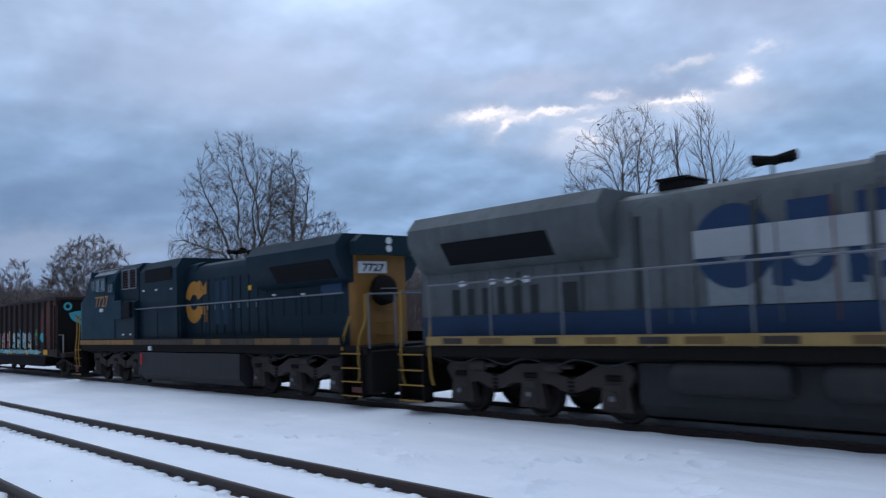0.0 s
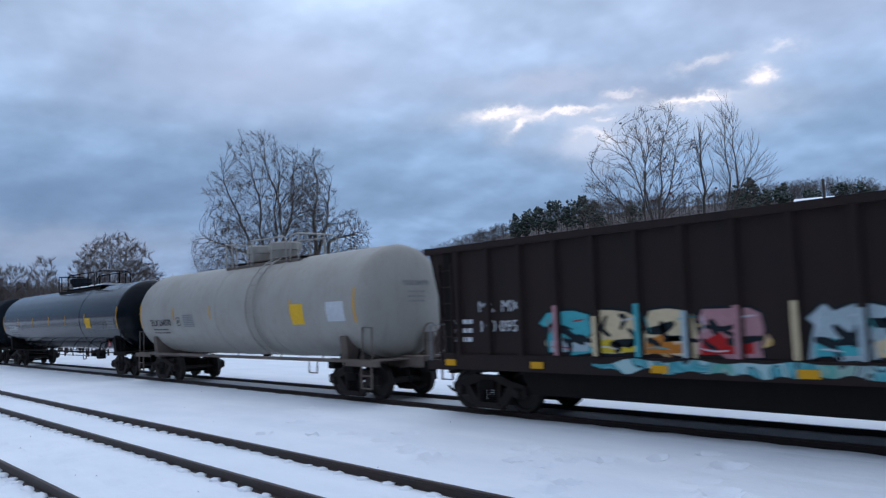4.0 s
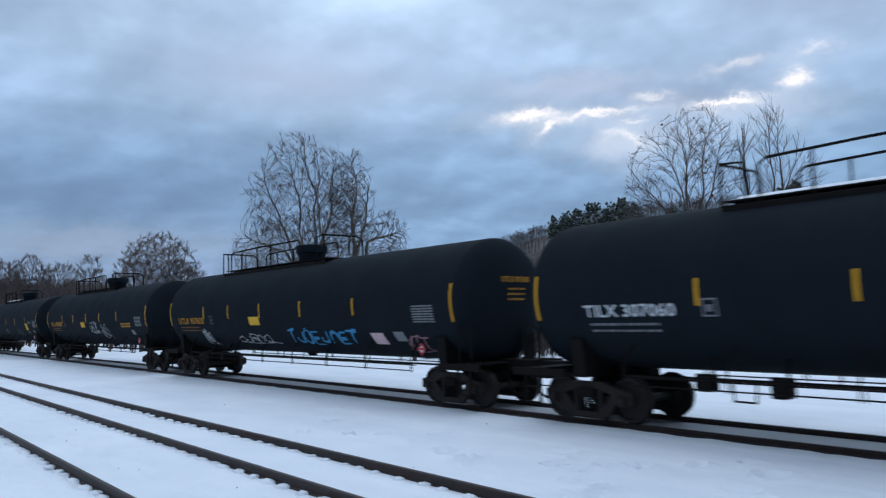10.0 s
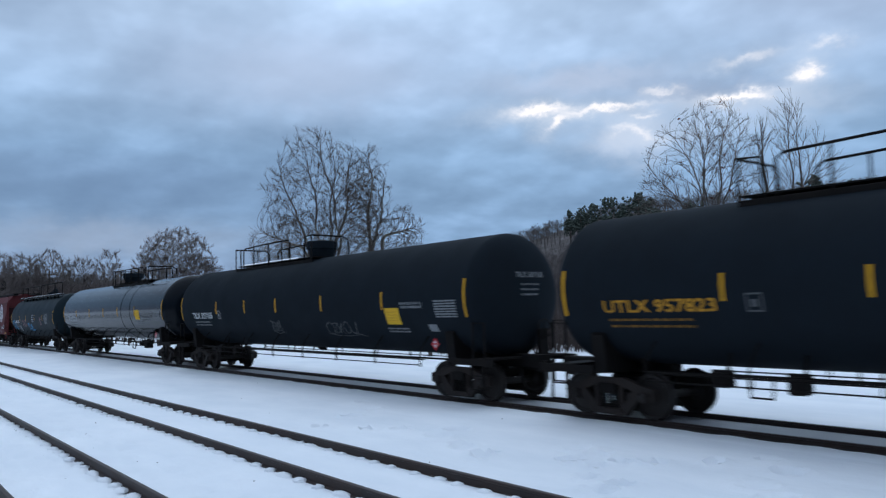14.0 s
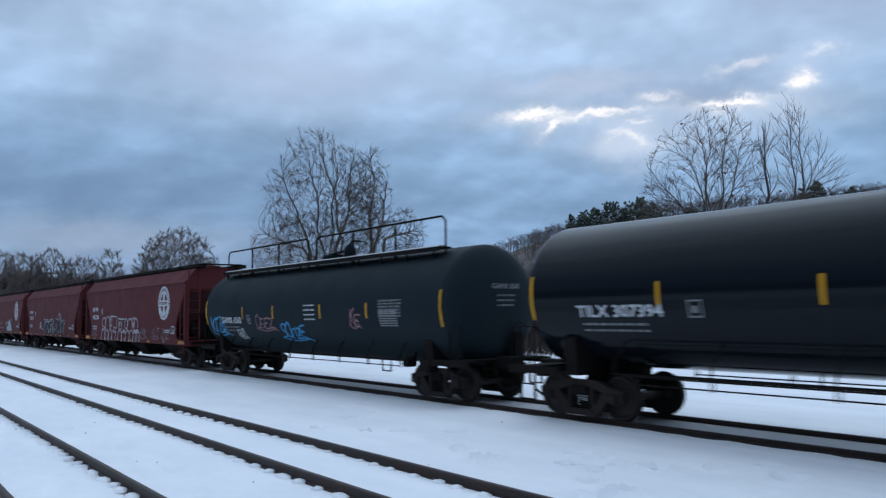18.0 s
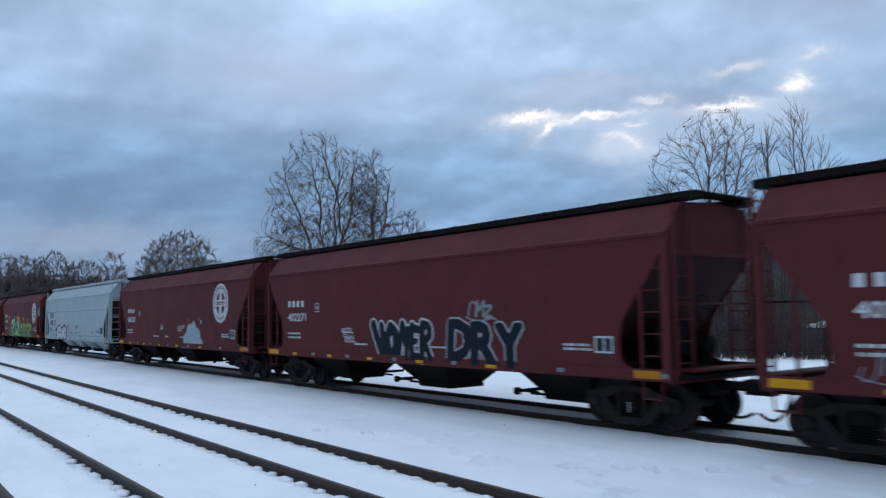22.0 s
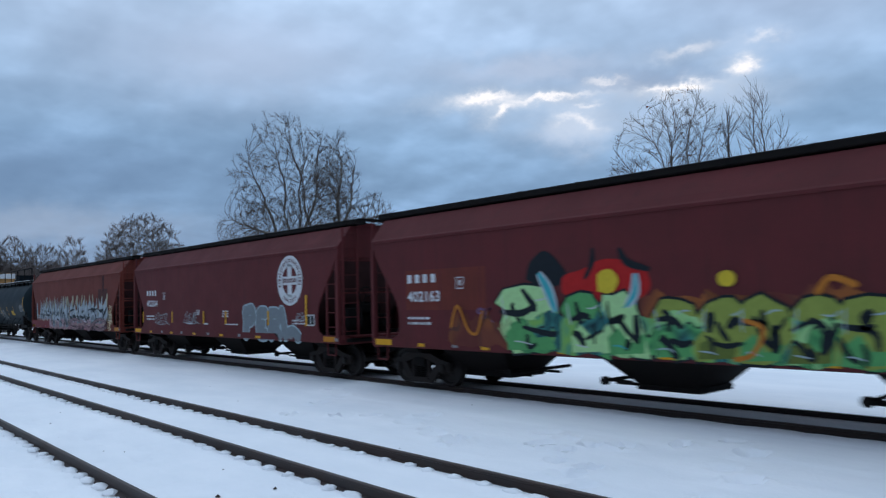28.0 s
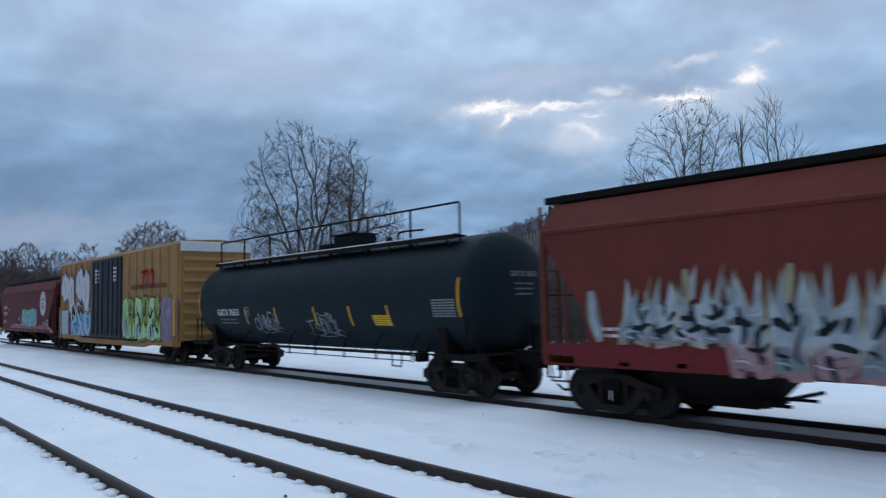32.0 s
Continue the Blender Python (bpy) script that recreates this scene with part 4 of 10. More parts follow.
def trees():
    bare_tree("tall bare sycamore with a wide crown of fine branches", heading(60.2, 80), [((0.9, 0, 13.2), (5.6, 4.5, 8.4)), ((3.2, 0, 8.5), (4.6, 4.0, 4.0)), ((-2.6, 0, 11.5), (3.2, 4.0, 6.0))], 3, BARK_PALE, 0.50, count=4200, step=0.38, fork=4.6, lift=0.26, twig=0.75, fine=0.0062, bushy=3,
              leaders=((-1.5, 10.5, 0.6, 21.0), (0.6, 10.8, 1.6, 18.5), (-1.6, 12.0, -2.9, 19.8), (3.1, 12.8, 4.7, 18.0), (2.6, 9.5, 6.6, 11.0), (-0.4, 11.0, -0.9, 19.5)))
    bare_tree("bare sycamore with one long outreaching side limb", heading(56.9, 82), [((0.2, 0, 14.0), (2.2, 3.0, 6.2)), ((-3.0, 0, 10.3), (2.6, 2.5, 3.4))], 8, BARK_PALE, 0.38, count=1150, step=0.38, fork=5.0, lift=0.26, twig=0.75, fine=0.0062, bushy=3,
              leaders=((0.2, 11.0, -0.1, 19.6), (-0.6, 12.0, -2.0, 17.0), (-1.4, 10.6, -5.0, 11.6)))
    bare_tree("bare tree fanning out in many upright stems", heading(32.0, 56), [((0.7, 0, 10.0), (4.4, 3.5, 6.0)), ((-0.6, 0, 12.6), (2.4, 2.6, 4.0)), ((3.4, 0, 8.6), (1.8, 2.2, 3.4))], 14, BARK, 0.24, count=1500, step=0.38, fork=2.4, lift=0.42, twig=0.5, fine=0.008, leaves=40,
              leaders=((-0.2, 10.0, -1.5, 16.4), (0.4, 10.0, 2.5, 14.8), (0.1, 9.5, 0.3, 15.2), (-0.5, 9.8, -2.2, 14.0), (1.8, 9.0, 4.0, 12.6), (0.0, 9.0, 0.9, 15.8)))
    bare_tree("slender bare tree with whip-like upright branches", heading(28.3, 54), [((-1.5, 0, 11.2), (1.1, 1.8, 4.8)), ((-2.8, 0, 9.5), (1.2, 1.5, 3.5))], 19, BARK, 0.13, count=420, step=0.42, fork=2.0, lift=0.45, twig=0.9, fine=0.010, leaders=((-1.5, 9.5, -2.2, 14.6), (-1.8, 9.8, -3.2, 13.6), (-1.2, 9.5, -1.6, 13.6)))
    bare_tree("slender bare tree with thin upright branches", heading(29.3, 57), [((-0.7, 0, 10.5), (0.9, 1.2, 4.6))], 23, BARK, 0.11, count=300, step=0.42, fork=2.5, lift=0.45, twig=0.9, fine=0.010, leaders=((-0.7, 10.0, -1.1, 15.4),))
    bare_tree("small oak still holding dry red-brown leaves", heading(52.6, 45), [((0, 0, 4.6), (1.25, 1.2, 1.3)), ((-0.8, 0, 3.4), (0.9, 1.0, 0.9))], 27, BARK, 0.10, count=70, step=0.3, fork=2.0, twig=0.35, leaves=330)
    dome = lambda w, h: [((0, 0, h * 0.56), (w, w * 0.8, h * 0.43)), ((w * 0.5, 0, h * 0.42), (w * 0.6, w * 0.5, h * 0.3)), ((-w * 0.5, 0, h * 0.42), (w * 0.6, w * 0.5, h * 0.3))]
    bare_tree("bare rounded hardwood with a dense fan of twigs", heading(70.7, 130), dome(6.4, 16.4), 50, BARK, 0.26, count=4200, step=0.46, fork=1.2, lift=0.40, fine=0.012, twig=0.85, bushy=5, leaders=[(k * 0.9, 7.0, k * 1.5, 15.5 - 0.35 * k * k) for k in (-3.6, -2.7, -1.9, -1.1, -0.4, 0.4, 1.1, 1.9, 2.7, 3.6)], group="distant hardwoods", twig_mat=TWIG_HAZED)
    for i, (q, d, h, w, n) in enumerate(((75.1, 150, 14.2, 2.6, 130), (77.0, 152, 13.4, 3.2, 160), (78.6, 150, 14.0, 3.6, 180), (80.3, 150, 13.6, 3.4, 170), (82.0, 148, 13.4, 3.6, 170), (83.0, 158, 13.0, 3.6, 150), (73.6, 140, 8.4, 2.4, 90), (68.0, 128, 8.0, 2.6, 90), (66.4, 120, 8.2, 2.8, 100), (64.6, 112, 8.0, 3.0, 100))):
        bare_tree("distant bare rounded hardwood", heading(q, d), dome(w * 1.2, h), 52 + i, BARK, 0.18, count=n * 7, step=0.55, fork=1.5, lift=0.40, fine=0.016, twig=0.9, bushy=6, leaders=[(k * w * 0.5, h * 0.45, k * w * 0.85, h * (0.93 - 0.25 * k * k)) for k in (-1, -0.5, 0, 0.5, 1)], group="distant hardwoods", twig_mat=TWIG_HAZED)
    wood_strip("far_woods", "far bare woodland at the end of the valley", (62, 88), 170, [(62, 2.5), (68, 2.7), (73, 2.8), (76, 3.0), (79, 3.2), (82, 3.2), (88, 3.2)], 33, 1500, 50, 0.36, 18, mat=TWIG_HAZED, fine=0.060)


def unseen_bank():
    """An unseen wooded bank closes the viewer's side, added for dark tank reflections."""
    g = Geo()
    ya = np.arange(100, 352, 3.0)
    ds, hs = [38, 46, 56, 70, 95], [0.0, 3.5, 7.5, 9.5, 10.0]
    for d, h in zip(ds, hs):
        for q in ya:
            x, y = heading(q, d)
            ease = min(1.0, (q - 100) / 18, (350 - q) / 18)
            g.v.append((x, y, -0.4 + max(0.0, ease) * (h + (1.2 * noise.noise(Vector((x * 0.11, y * 0.11, 4.0))) if h else 0.0))))
    w = len(ya)
    g.f = [(j * w + i, j * w + i + 1, (j + 1) * w + i + 1, (j + 1) * w + i) for j in range(len(ds) - 1) for i in range(w - 1)]
    tagged(part("hillside", g, bpy.data.materials["leafless_hillside"]), "unseen brown wooded bank added behind the yard for dark reflections", "hill", kind="structure")


hill()
unseen_bank()
brush()
thicket()
settlement()
trees()


# ---- rolling stock: shared pieces --------------------------------------------
WHEELS = {"car": [], "engine": []}


def both(f):
    for s in (-1, 1):
        f(s)


def make_wheelset_mesh(r, name):
    half = [(1.14, 0.0), (1.14, 0.085), (0.87, 0.09), (0.85, 0.15), (0.80, 0.19), (0.79, 0.36 * r / 0.457), (0.825, r - 0.07), (0.825, r - 0.008),
            (0.72, r), (0.70, r + 0.028), (0.676, r + 0.028), (0.672, r - 0.07), (0.715, r - 0.1), (0.715, 0.19), (0.66, 0.13), (0.64, 0.085)]
    prof = [(-k, q) for k, q in half] + [(k, q) for k, q in reversed(half)]
    g = Geo().lathe(prof, "y", 28, closed=False)
    for s in (-1, 1):
        for i in range(3):
            a = 2 * math.pi * i / 3
            g.rod((0.045 * math.cos(a), s * 1.135, 0.045 * math.sin(a)), (0.045 * math.cos(a), s * 1.165, 0.045 * math.sin(a)), 0.014, 6)
    return g.mesh(name, WHEEL)


WHEEL_CAR = make_wheelset_mesh(0.457, "wheelset")
WHEEL_ENGINE = make_wheelset_mesh(0.51, "driving_wheelset")


def wheelset(parent, x, r, kind):
    ob = new("wheelset", WHEEL_CAR if kind == "car" else WHEEL_ENGINE)
    ob.parent = parent
    ob.matrix_parent_inverse = Matrix.Translation((x, 0, r))
    WHEELS[kind].append(ob)
    return ob


def side_frame_mesh():
    g = Geo()
    top = [(-1.14, 0.40), (-1.14, 0.62), (-0.78, 0.68), (-0.42, 0.82), (0.42, 0.82), (0.78, 0.68), (1.14, 0.62), (1.14, 0.40), (1.02, 0.40), (0.98, 0.56),
           (0.80, 0.56), (0.76, 0.42), (0.62, 0.55), (0.30, 0.67), (-0.30, 0.67), (-0.62, 0.55), (-0.76, 0.42), (-0.80, 0.56), (-0.98, 0.56), (-1.02, 0.40)]
    # built in convex pieces so that every face is clean
    for s in (-1, 1):
        g.prism([(s * 0.0, 0.68), (s * 0.0, 0.82), (s * 0.42, 0.82), (s * 0.80, 0.68), (s * 0.62, 0.56), (s * 0.30, 0.68)], "y", -0.07, 0.07)
        g.prism([(s * 0.62, 0.55), (s * 0.80, 0.69), (s * 1.14, 0.62), (s * 1.14, 0.54)], "y", -0.07, 0.07)
        g.prism([(s * 1.04, 0.38), (s * 1.04, 0.56), (s * 1.14, 0.56), (s * 1.14, 0.40)], "y", -0.07, 0.07)
        g.prism([(s * 0.62, 0.58), (s * 0.76, 0.60), (s * 0.74, 0.40), (s * 0.44, 0.07), (s * 0.28, 0.07), (s * 0.28, 0.19)], "y", -0.06, 0.06)
        g.box((s * 0.31, 0, 0.42), (0.09, 0.13, 0.52), 0.02)
        g.lathe([(-0.10, 0.0), (-0.10, 0.10), (-0.06, 0.125), (0.10, 0.125), (0.10, 0.0)], "y", 14, (s * 0.89, 0, 0.457), closed=False)
    g.prism([(-0.46, 0.07), (-0.30, 0.20), (0.30, 0.20), (0.46, 0.07)], "y", -0.08, 0.08)
    return g.mesh("side_frame", TRUCK)


def spring_mesh():
    g = Geo()
    for i in range(3):
        x = -0.17 + 0.17 * i
        prof = []
        for k in range(7):
            z = 0.2 + k * 0.045
            prof += [(z, 0.045), (z + 0.012, 0.072), (z + 0.03, 0.072), (z + 0.042, 0.045)]
        g.lathe(prof, "z", 10, (x, 0, 0), closed=False)
    return g.mesh("spring_nest", UNDER)


SIDE_FRAME, SPRINGS = side_frame_mesh(), spring_mesh()


def truck(car, x):
    g = Geo()
    g.box((0, 0, 0.60), (0.42, 2.2, 0.22), 0.04)
    g.box((0, 0, 0.76), (0.7, 0.7, 0.14), 0.03)
    g.box((0, 0, 0.28), (0.16, 1.9, 0.10), 0.02)
    t = part("truck", g, UNDER, car)
    t.location.x = x
    for s in (-1, 1):
        f = new("side_frame", SIDE_FRAME)
        f.parent, f.location = t, (0, s * 1.0, 0)
        p = new("spring_nest", SPRINGS)
        p.parent, p.location = t, (0, s * 1.0, 0)
        wheelset(t, s * 0.89, 0.457, "car")
    return t


def coupler(car, x, s):
    g = Geo()
    g.box((x + s * 0.30, 0, 0.86), (0.70, 0.14, 0.18), 0.03)
    g.prism([(x + s * 0.55, -0.16), (x + s * 0.55, 0.16), (x + s * 0.78, 0.20), (x + s * 0.86, 0.06), (x + s * 0.74, -0.02), (x + s * 0.84, -0.16)], "z", 0.72, 1.0)
    part("coupler", g, UNDER, car)
    h = Geo().path(curve_pts([(x + s * 0.1, -0.28, 0.82), (x + s * 0.25, -0.3, 0.45), (x + s * 0.5, -0.28, 0.30), (x + s * 0.78, -0.22, 0.40)], 4), 0.03, 6)
    part("air_hose", h, UNDER, car)


def ladder(car, x, y, z0, z1, w, mat, along="x", rungs=None):
    g = Geo()
    d = (w / 2, 0) if along == "x" else (0, w / 2)
    for s in (-1, 1):
        g.box((x + s * d[0], y + s * d[1], (z0 + z1) / 2), (0.05, 0.05, z1 - z0))
    n = rungs or max(2, int((z1 - z0) / 0.38))
    for i in range(n):
        z = z0 + (z1 - z0) * (i + 0.6) / n
        g.rod((x - d[0], y - d[1], z), (x + d[0], y + d[1], z), 0.014, 5)
    return part("ladder", g, mat, car)


# ---- spray-paint lettering ---------------------------------------------------
GLYPHS = ["S", "zig", "O", "arch", "K", "hook", "M", "E", "R", "T"]


def glyph(kind, rnd):
    j = lambda: rnd.uniform(-0.08, 0.08)
    base = {"S": [(0.9, 0.85), (0.4, 0.98), (0.15, 0.72), (0.55, 0.5), (0.9, 0.28), (0.55, 0.02), (0.1, 0.12)],
            "zig": [(0.1, 0.9), (0.8, 0.88), (0.2, 0.1), (0.95, 0.12)],
            "O": [(0.5, 0.95), (0.12, 0.7), (0.15, 0.25), (0.5, 0.03), (0.88, 0.3), (0.85, 0.75), (0.5, 0.95)],
            "arch": [(0.1, 0.02), (0.18, 0.75), (0.5, 0.98), (0.82, 0.75), (0.9, 0.02)],
            "K": [(0.15, 0.98), (0.2, 0.02), (0.22, 0.45), (0.9, 0.95), (0.4, 0.52), (0.95, 0.02)],
            "hook": [(0.85, 0.95), (0.8, 0.3), (0.5, 0.02), (0.15, 0.2), (0.2, 0.45)],
            "M": [(0.05, 0.02), (0.18, 0.95), (0.5, 0.35), (0.82, 0.97), (0.95, 0.02)],
            "E": [(0.9, 0.95), (0.15, 0.9), (0.2, 0.5), (0.7, 0.52), (0.2, 0.48), (0.15, 0.06), (0.92, 0.05)],
            "R": [(0.15, 0.02), (0.18, 0.95), (0.8, 0.85), (0.75, 0.5), (0.25, 0.45), (0.9, 0.02)],
            "T": [(0.05, 0.88), (0.95, 0.97), (0.52, 0.9), (0.45, 0.02)]}[kind]
    return [(a + j(), b + j()) for a, b in base]


def graffiti(car, surf, u0, v0, w, h, n, layers, seed, name="graffiti", label="", slant=0.15, spikes=0, lift=0.004):
    """A row of interlocked hand-sprayed letter forms in layered colours; layers: (material, stroke width as part of the letter's width)."""
    rnd = random.Random(seed)
    step = w / n
    shapes = []
    last = None
    for i in range(n):
        k = rnd.choice([q for q in GLYPHS if q != last])
        last = k
        gw, gh = step * rnd.uniform(1.0, 1.2), h * rnd.uniform(0.82, 1.05)
        ox, oy = u0 + i * step, v0 + rnd.uniform(-0.06, 0.06) * h
        shapes.append([(ox + a * gw + slant * b * gh, oy + b * gh) for a, b in glyph(k, rnd)])
    for _ in range(spikes):
        q = u0 + rnd.uniform(0.03, 0.97) * w
        t = rnd.choice((-1, 1))
        shapes.append([(q, v0 + h * rnd.uniform(0.5, 0.8)), (q + 0.06 * t, v0 + h * 0.95), (q + 0.22 * t, v0 + h * rnd.uniform(1.05, 1.3))])
    for i, s in enumerate(shapes):
        root = None
        for k, (mat, wd) in enumerate(layers):
            d = Decal(surf, lift + 0.003 * k)
            d.stroke(curve_pts(s, 5), step * wd, 0.0004 * (i % 6), taper=True)
            ob = d.make(name if root is None else "paint_layer", mat, root or car, label if root is None else "")
            root = root or ob


def sprayed(car, surf, letters_of, layers, label, lift=0.006, name="graffiti", taper=False):
    """Hand-drawn letters, each a list of (width, points) strokes; layers: (material, growth of the stroke's width) from the bottom up."""
    for i, strokes in enumerate(letters_of):
        root = None
        for k, (mat, grow) in enumerate(layers):
            d = Decal(surf, lift + 0.0012 * i + 0.0034 * k)
            for j, (w, pts) in enumerate(strokes):
                line = curve_pts(pts, 5)
                d.stroke(line, w + grow, 0.0001 * j, taper)
                if not taper:
                    shut = math.hypot(line[0][0] - line[-1][0], line[0][1] - line[-1][1]) < 0.01
                    for e in (line[:1] if shut else (line[0], line[-1])):
                        d.disc(e[0], e[1], (w + grow) / 2, seg=10, lift=0.0001 * j + 0.00005)
            ob = d.make(name if root is None else "paint_layer", mat, root or car, label if root is None else "")
            ob["kind"] = "stuff"
            root = root or ob


def chunk_letters(car, surf, u0, u1, v0, v1, n, fills, seed, label, edge=None, lift=0.010, tip=0.0, slant=0.0):
    """A row of angular interlocked letter forms; fills: (fill, shade, highlight) in turn; tip: how far spikes rise above the row."""
    rnd = random.Random(seed)
    step, hgt = (u1 - u0) / n, v1 - v0
    for i in range(n):
        fill, shade, shine = fills[i % len(fills)]
        j = lambda k=0.09: rnd.uniform(-k, k)
        lean = slant + j(0.16)
        rim = [[(0.0, 0.0), (0.30, 0.10), (0.45, -0.06), (1.02, 0.03), (0.94, 0.30), (1.08, 0.55), (1.0, 0.95)], [(0.10, -0.02), (0.55, 0.02), (0.95, 0.08), (1.12, 0.40), (1.04, 0.70), (0.96, 0.92)],
               [(-0.08, 0.02), (0.22, 0.02), (0.42, 0.26), (0.62, 0.0), (1.05, -0.04), (0.98, 0.45), (0.90, 0.90)]][rnd.randrange(3)]
        rim += [(0.86, 1.0 + tip * rnd.uniform(0.5, 1.0)), (0.72, 0.90), (0.52, 0.84), (0.36, 1.02 + tip * rnd.uniform(0.2, 1.0)), (0.22, 0.90), (-0.06, 0.98 + tip * rnd.uniform(0.0, 0.8))] if tip > 0.2 else [(0.70, 1.04), (0.40, 0.93 + tip), (0.12, 1.03), (-0.08, 0.80)]
        rim += [(0.06, 0.62), (-0.08, 0.36)]
        at = lambda a, b: (u0 + (i + a) * step + lean * b * hgt, v0 + b * hgt)
        pts = [at(a + j(), b + j(0.05)) for a, b in rim]
        cx, cy = sum(p[0] for p in pts) / len(pts), sum(p[1] for p in pts) / len(pts)
        grown = [(p[0] + (p[0] - cx) / (math.hypot(p[0] - cx, p[1] - cy) + 1e-6) * 0.055, p[1] + (p[1] - cy) / (math.hypot(p[0] - cx, p[1] - cy) + 1e-6) * 0.055) for p in pts]
        lf = lift + 0.0012 * (i % 3)
        ring = tuple(range(len(pts)))
        root = Decal(surf, lf).raw(grown, [ring]).make("graffiti", edge or SPRAY_BLACK, car, label)
        Decal(surf, lf + 0.004).raw(pts, [ring]).make("paint_layer", fill, root)
        low = [at(0.05, 0.02), at(0.9, 0.06), at(0.92 + j(), 0.34 + j()), at(0.6, 0.26 + j()), at(0.35, 0.44 + j()), at(0.05, 0.30)]
        Decal(surf, lf + 0.006).raw(low, [tuple(range(6))]).make("paint_layer", shade, root)
        d = Decal(surf, lf + 0.008)
        cuts = [(0.02, 0.62, 0.62, 0.66), (1.0, 0.36, 0.42, 0.34), (0.5, 0.05, 0.42, 0.30), (0.52, 0.95, 0.58, 0.62), (0.08, 0.40, 0.40, 0.16), (0.98, 0.74, 0.70, 0.52), (0.25, 0.85, 0.30, 0.48), (0.75, 0.15, 0.78, 0.60), (0.3, 0.70, 0.75, 0.30)]
        for a, b, c, e in rnd.sample(cuts, 5):
            d.stroke(curve_pts([at(a + j(), b + j()), at((a + c) / 2 + j(0.15), (b + e) / 2 + j(0.10)), at(c + j(), e + j())], 4), min(0.17, step * 0.22) * rnd.uniform(0.4, 1.1), 0.0, True)
        d.make("paint_line", SPRAY_BLACK, root)["kind"] = "stuff"
        d = Decal(surf, lf + 0.010)
        for a, b, c, e in ((0.02, 0.9, 0.1, 0.5), (0.62, 0.80, 0.9, 0.86), (0.1, 0.16, 0.5, 0.12)):
            d.stroke(curve_pts([at(a + j(), b), at((a + c) / 2, (b + e) / 2 + j(0.05)), at(c, e)], 4), 0.028, 0.0, True)
        d.make("paint_line", shine, root)["kind"] = "stuff"


def blob(car, surf, pts, mat, label, lift=0.006, name="graffiti"):
    """A closed sprayed patch with a smooth edge."""
    line = curve_pts(list(pts) + [pts[0]], 5)[:-1]
    return Decal(surf, lift).raw(line, [tuple(range(len(line)))]).make(name, mat, car, label)


def fading_paint(name, top, low, level):
    """Sprayed colour that fades into a second one low down, with soft cloudy streaks."""
    m, nt, b = nodes_of(name)
    v = coords(nt)
    sep = nt.nodes.new("ShaderNodeSeparateXYZ")
    nt.links.new(v, sep.inputs[0])
    n = noise_of(nt, mapped(nt, v, (2.2, 1.0, 1.2)), 1.0, 3, 0.5)
    h = math_node(nt, "MULTIPLY_ADD", math_node(nt, "SUBTRACT", n, 0.5), 0.7, math_node(nt, "SUBTRACT", sep.outputs[2], level - 0.5))
    shade = mix(nt, ramp(nt, noise_of(nt, mapped(nt, v, (3.5, 1.0, 2.0), (4, 0, 1)), 1.0, 2, 0.5), [(0.40, (0, 0, 0)), (0.62, (1, 1, 1))]), tuple(q * 0.62 for q in top), top)
    c = mix(nt, ramp(nt, h, [(0.40, (0, 0, 0)), (0.60, (1, 1, 1))]), low, shade)
    nt.links.new(c, b.inputs["Base Color"])
    b.inputs["Roughness"].default_value = 0.6
    b.inputs["Specular IOR Level"].default_value = 0.15
    return m


def wild_paint(name, first, second, line, low, grain, seed, bands=7.5):
    """Sprayed colour in interlocking bands: two sets of hues, dark outlines, and a second tint low down."""
    m, nt, b = nodes_of(name)
    v = mapped(nt, coords(nt), (1.0, 0.0, 1.0), (seed * 3.7, 0.0, seed * 1.3))
    slant = mapped(nt, v, (grain, 1.0, grain * 0.62))
    n1 = noise_of(nt, slant, 1.0, 1.2, 0.4)
    n2 = noise_of(nt, mapped(nt, v, (grain * 0.55, 1.0, grain * 0.4), (5.0, 0.0, 2.0)), 1.0, 1.0, 0.4)
    band = math_node(nt, "PINGPONG", math_node(nt, "MULTIPLY", n1, bands), 1.0)
    fill = mix(nt, ramp(nt, n2, [(0.47, (0, 0, 0)), (0.53, (1, 1, 1))]), ramp(nt, band, first), ramp(nt, band, second))
    edge = ramp(nt, math_node(nt, "ABSOLUTE", math_node(nt, "SUBTRACT", band, 0.5)), [(0.05, (1, 1, 1)), (0.09, (0, 0, 0))])
    c = mix(nt, edge, fill, line)
    if low is not None:
        sep = nt.nodes.new("ShaderNodeSeparateXYZ")
        nt.links.new(coords(nt), sep.inputs[0])
        h = math_node(nt, "MULTIPLY_ADD", math_node(nt, "SUBTRACT", n2, 0.5), 0.9, sep.outputs[2])
        k = ramp(nt, math_node(nt, "SUBTRACT", h, 0.7), [(0.66, (1, 1, 1)), (0.86, (0, 0, 0))])
        c = mix(nt, math_node(nt, "MULTIPLY", k, 0.85), c, mix(nt, edge, low, tuple(q * 0.25 for q in low)))
    nt.links.new(c, b.inputs["Base Color"])
    b.inputs["Roughness"].default_value = 0.6
    b.inputs["Specular IOR Level"].default_value = 0.15
    return m


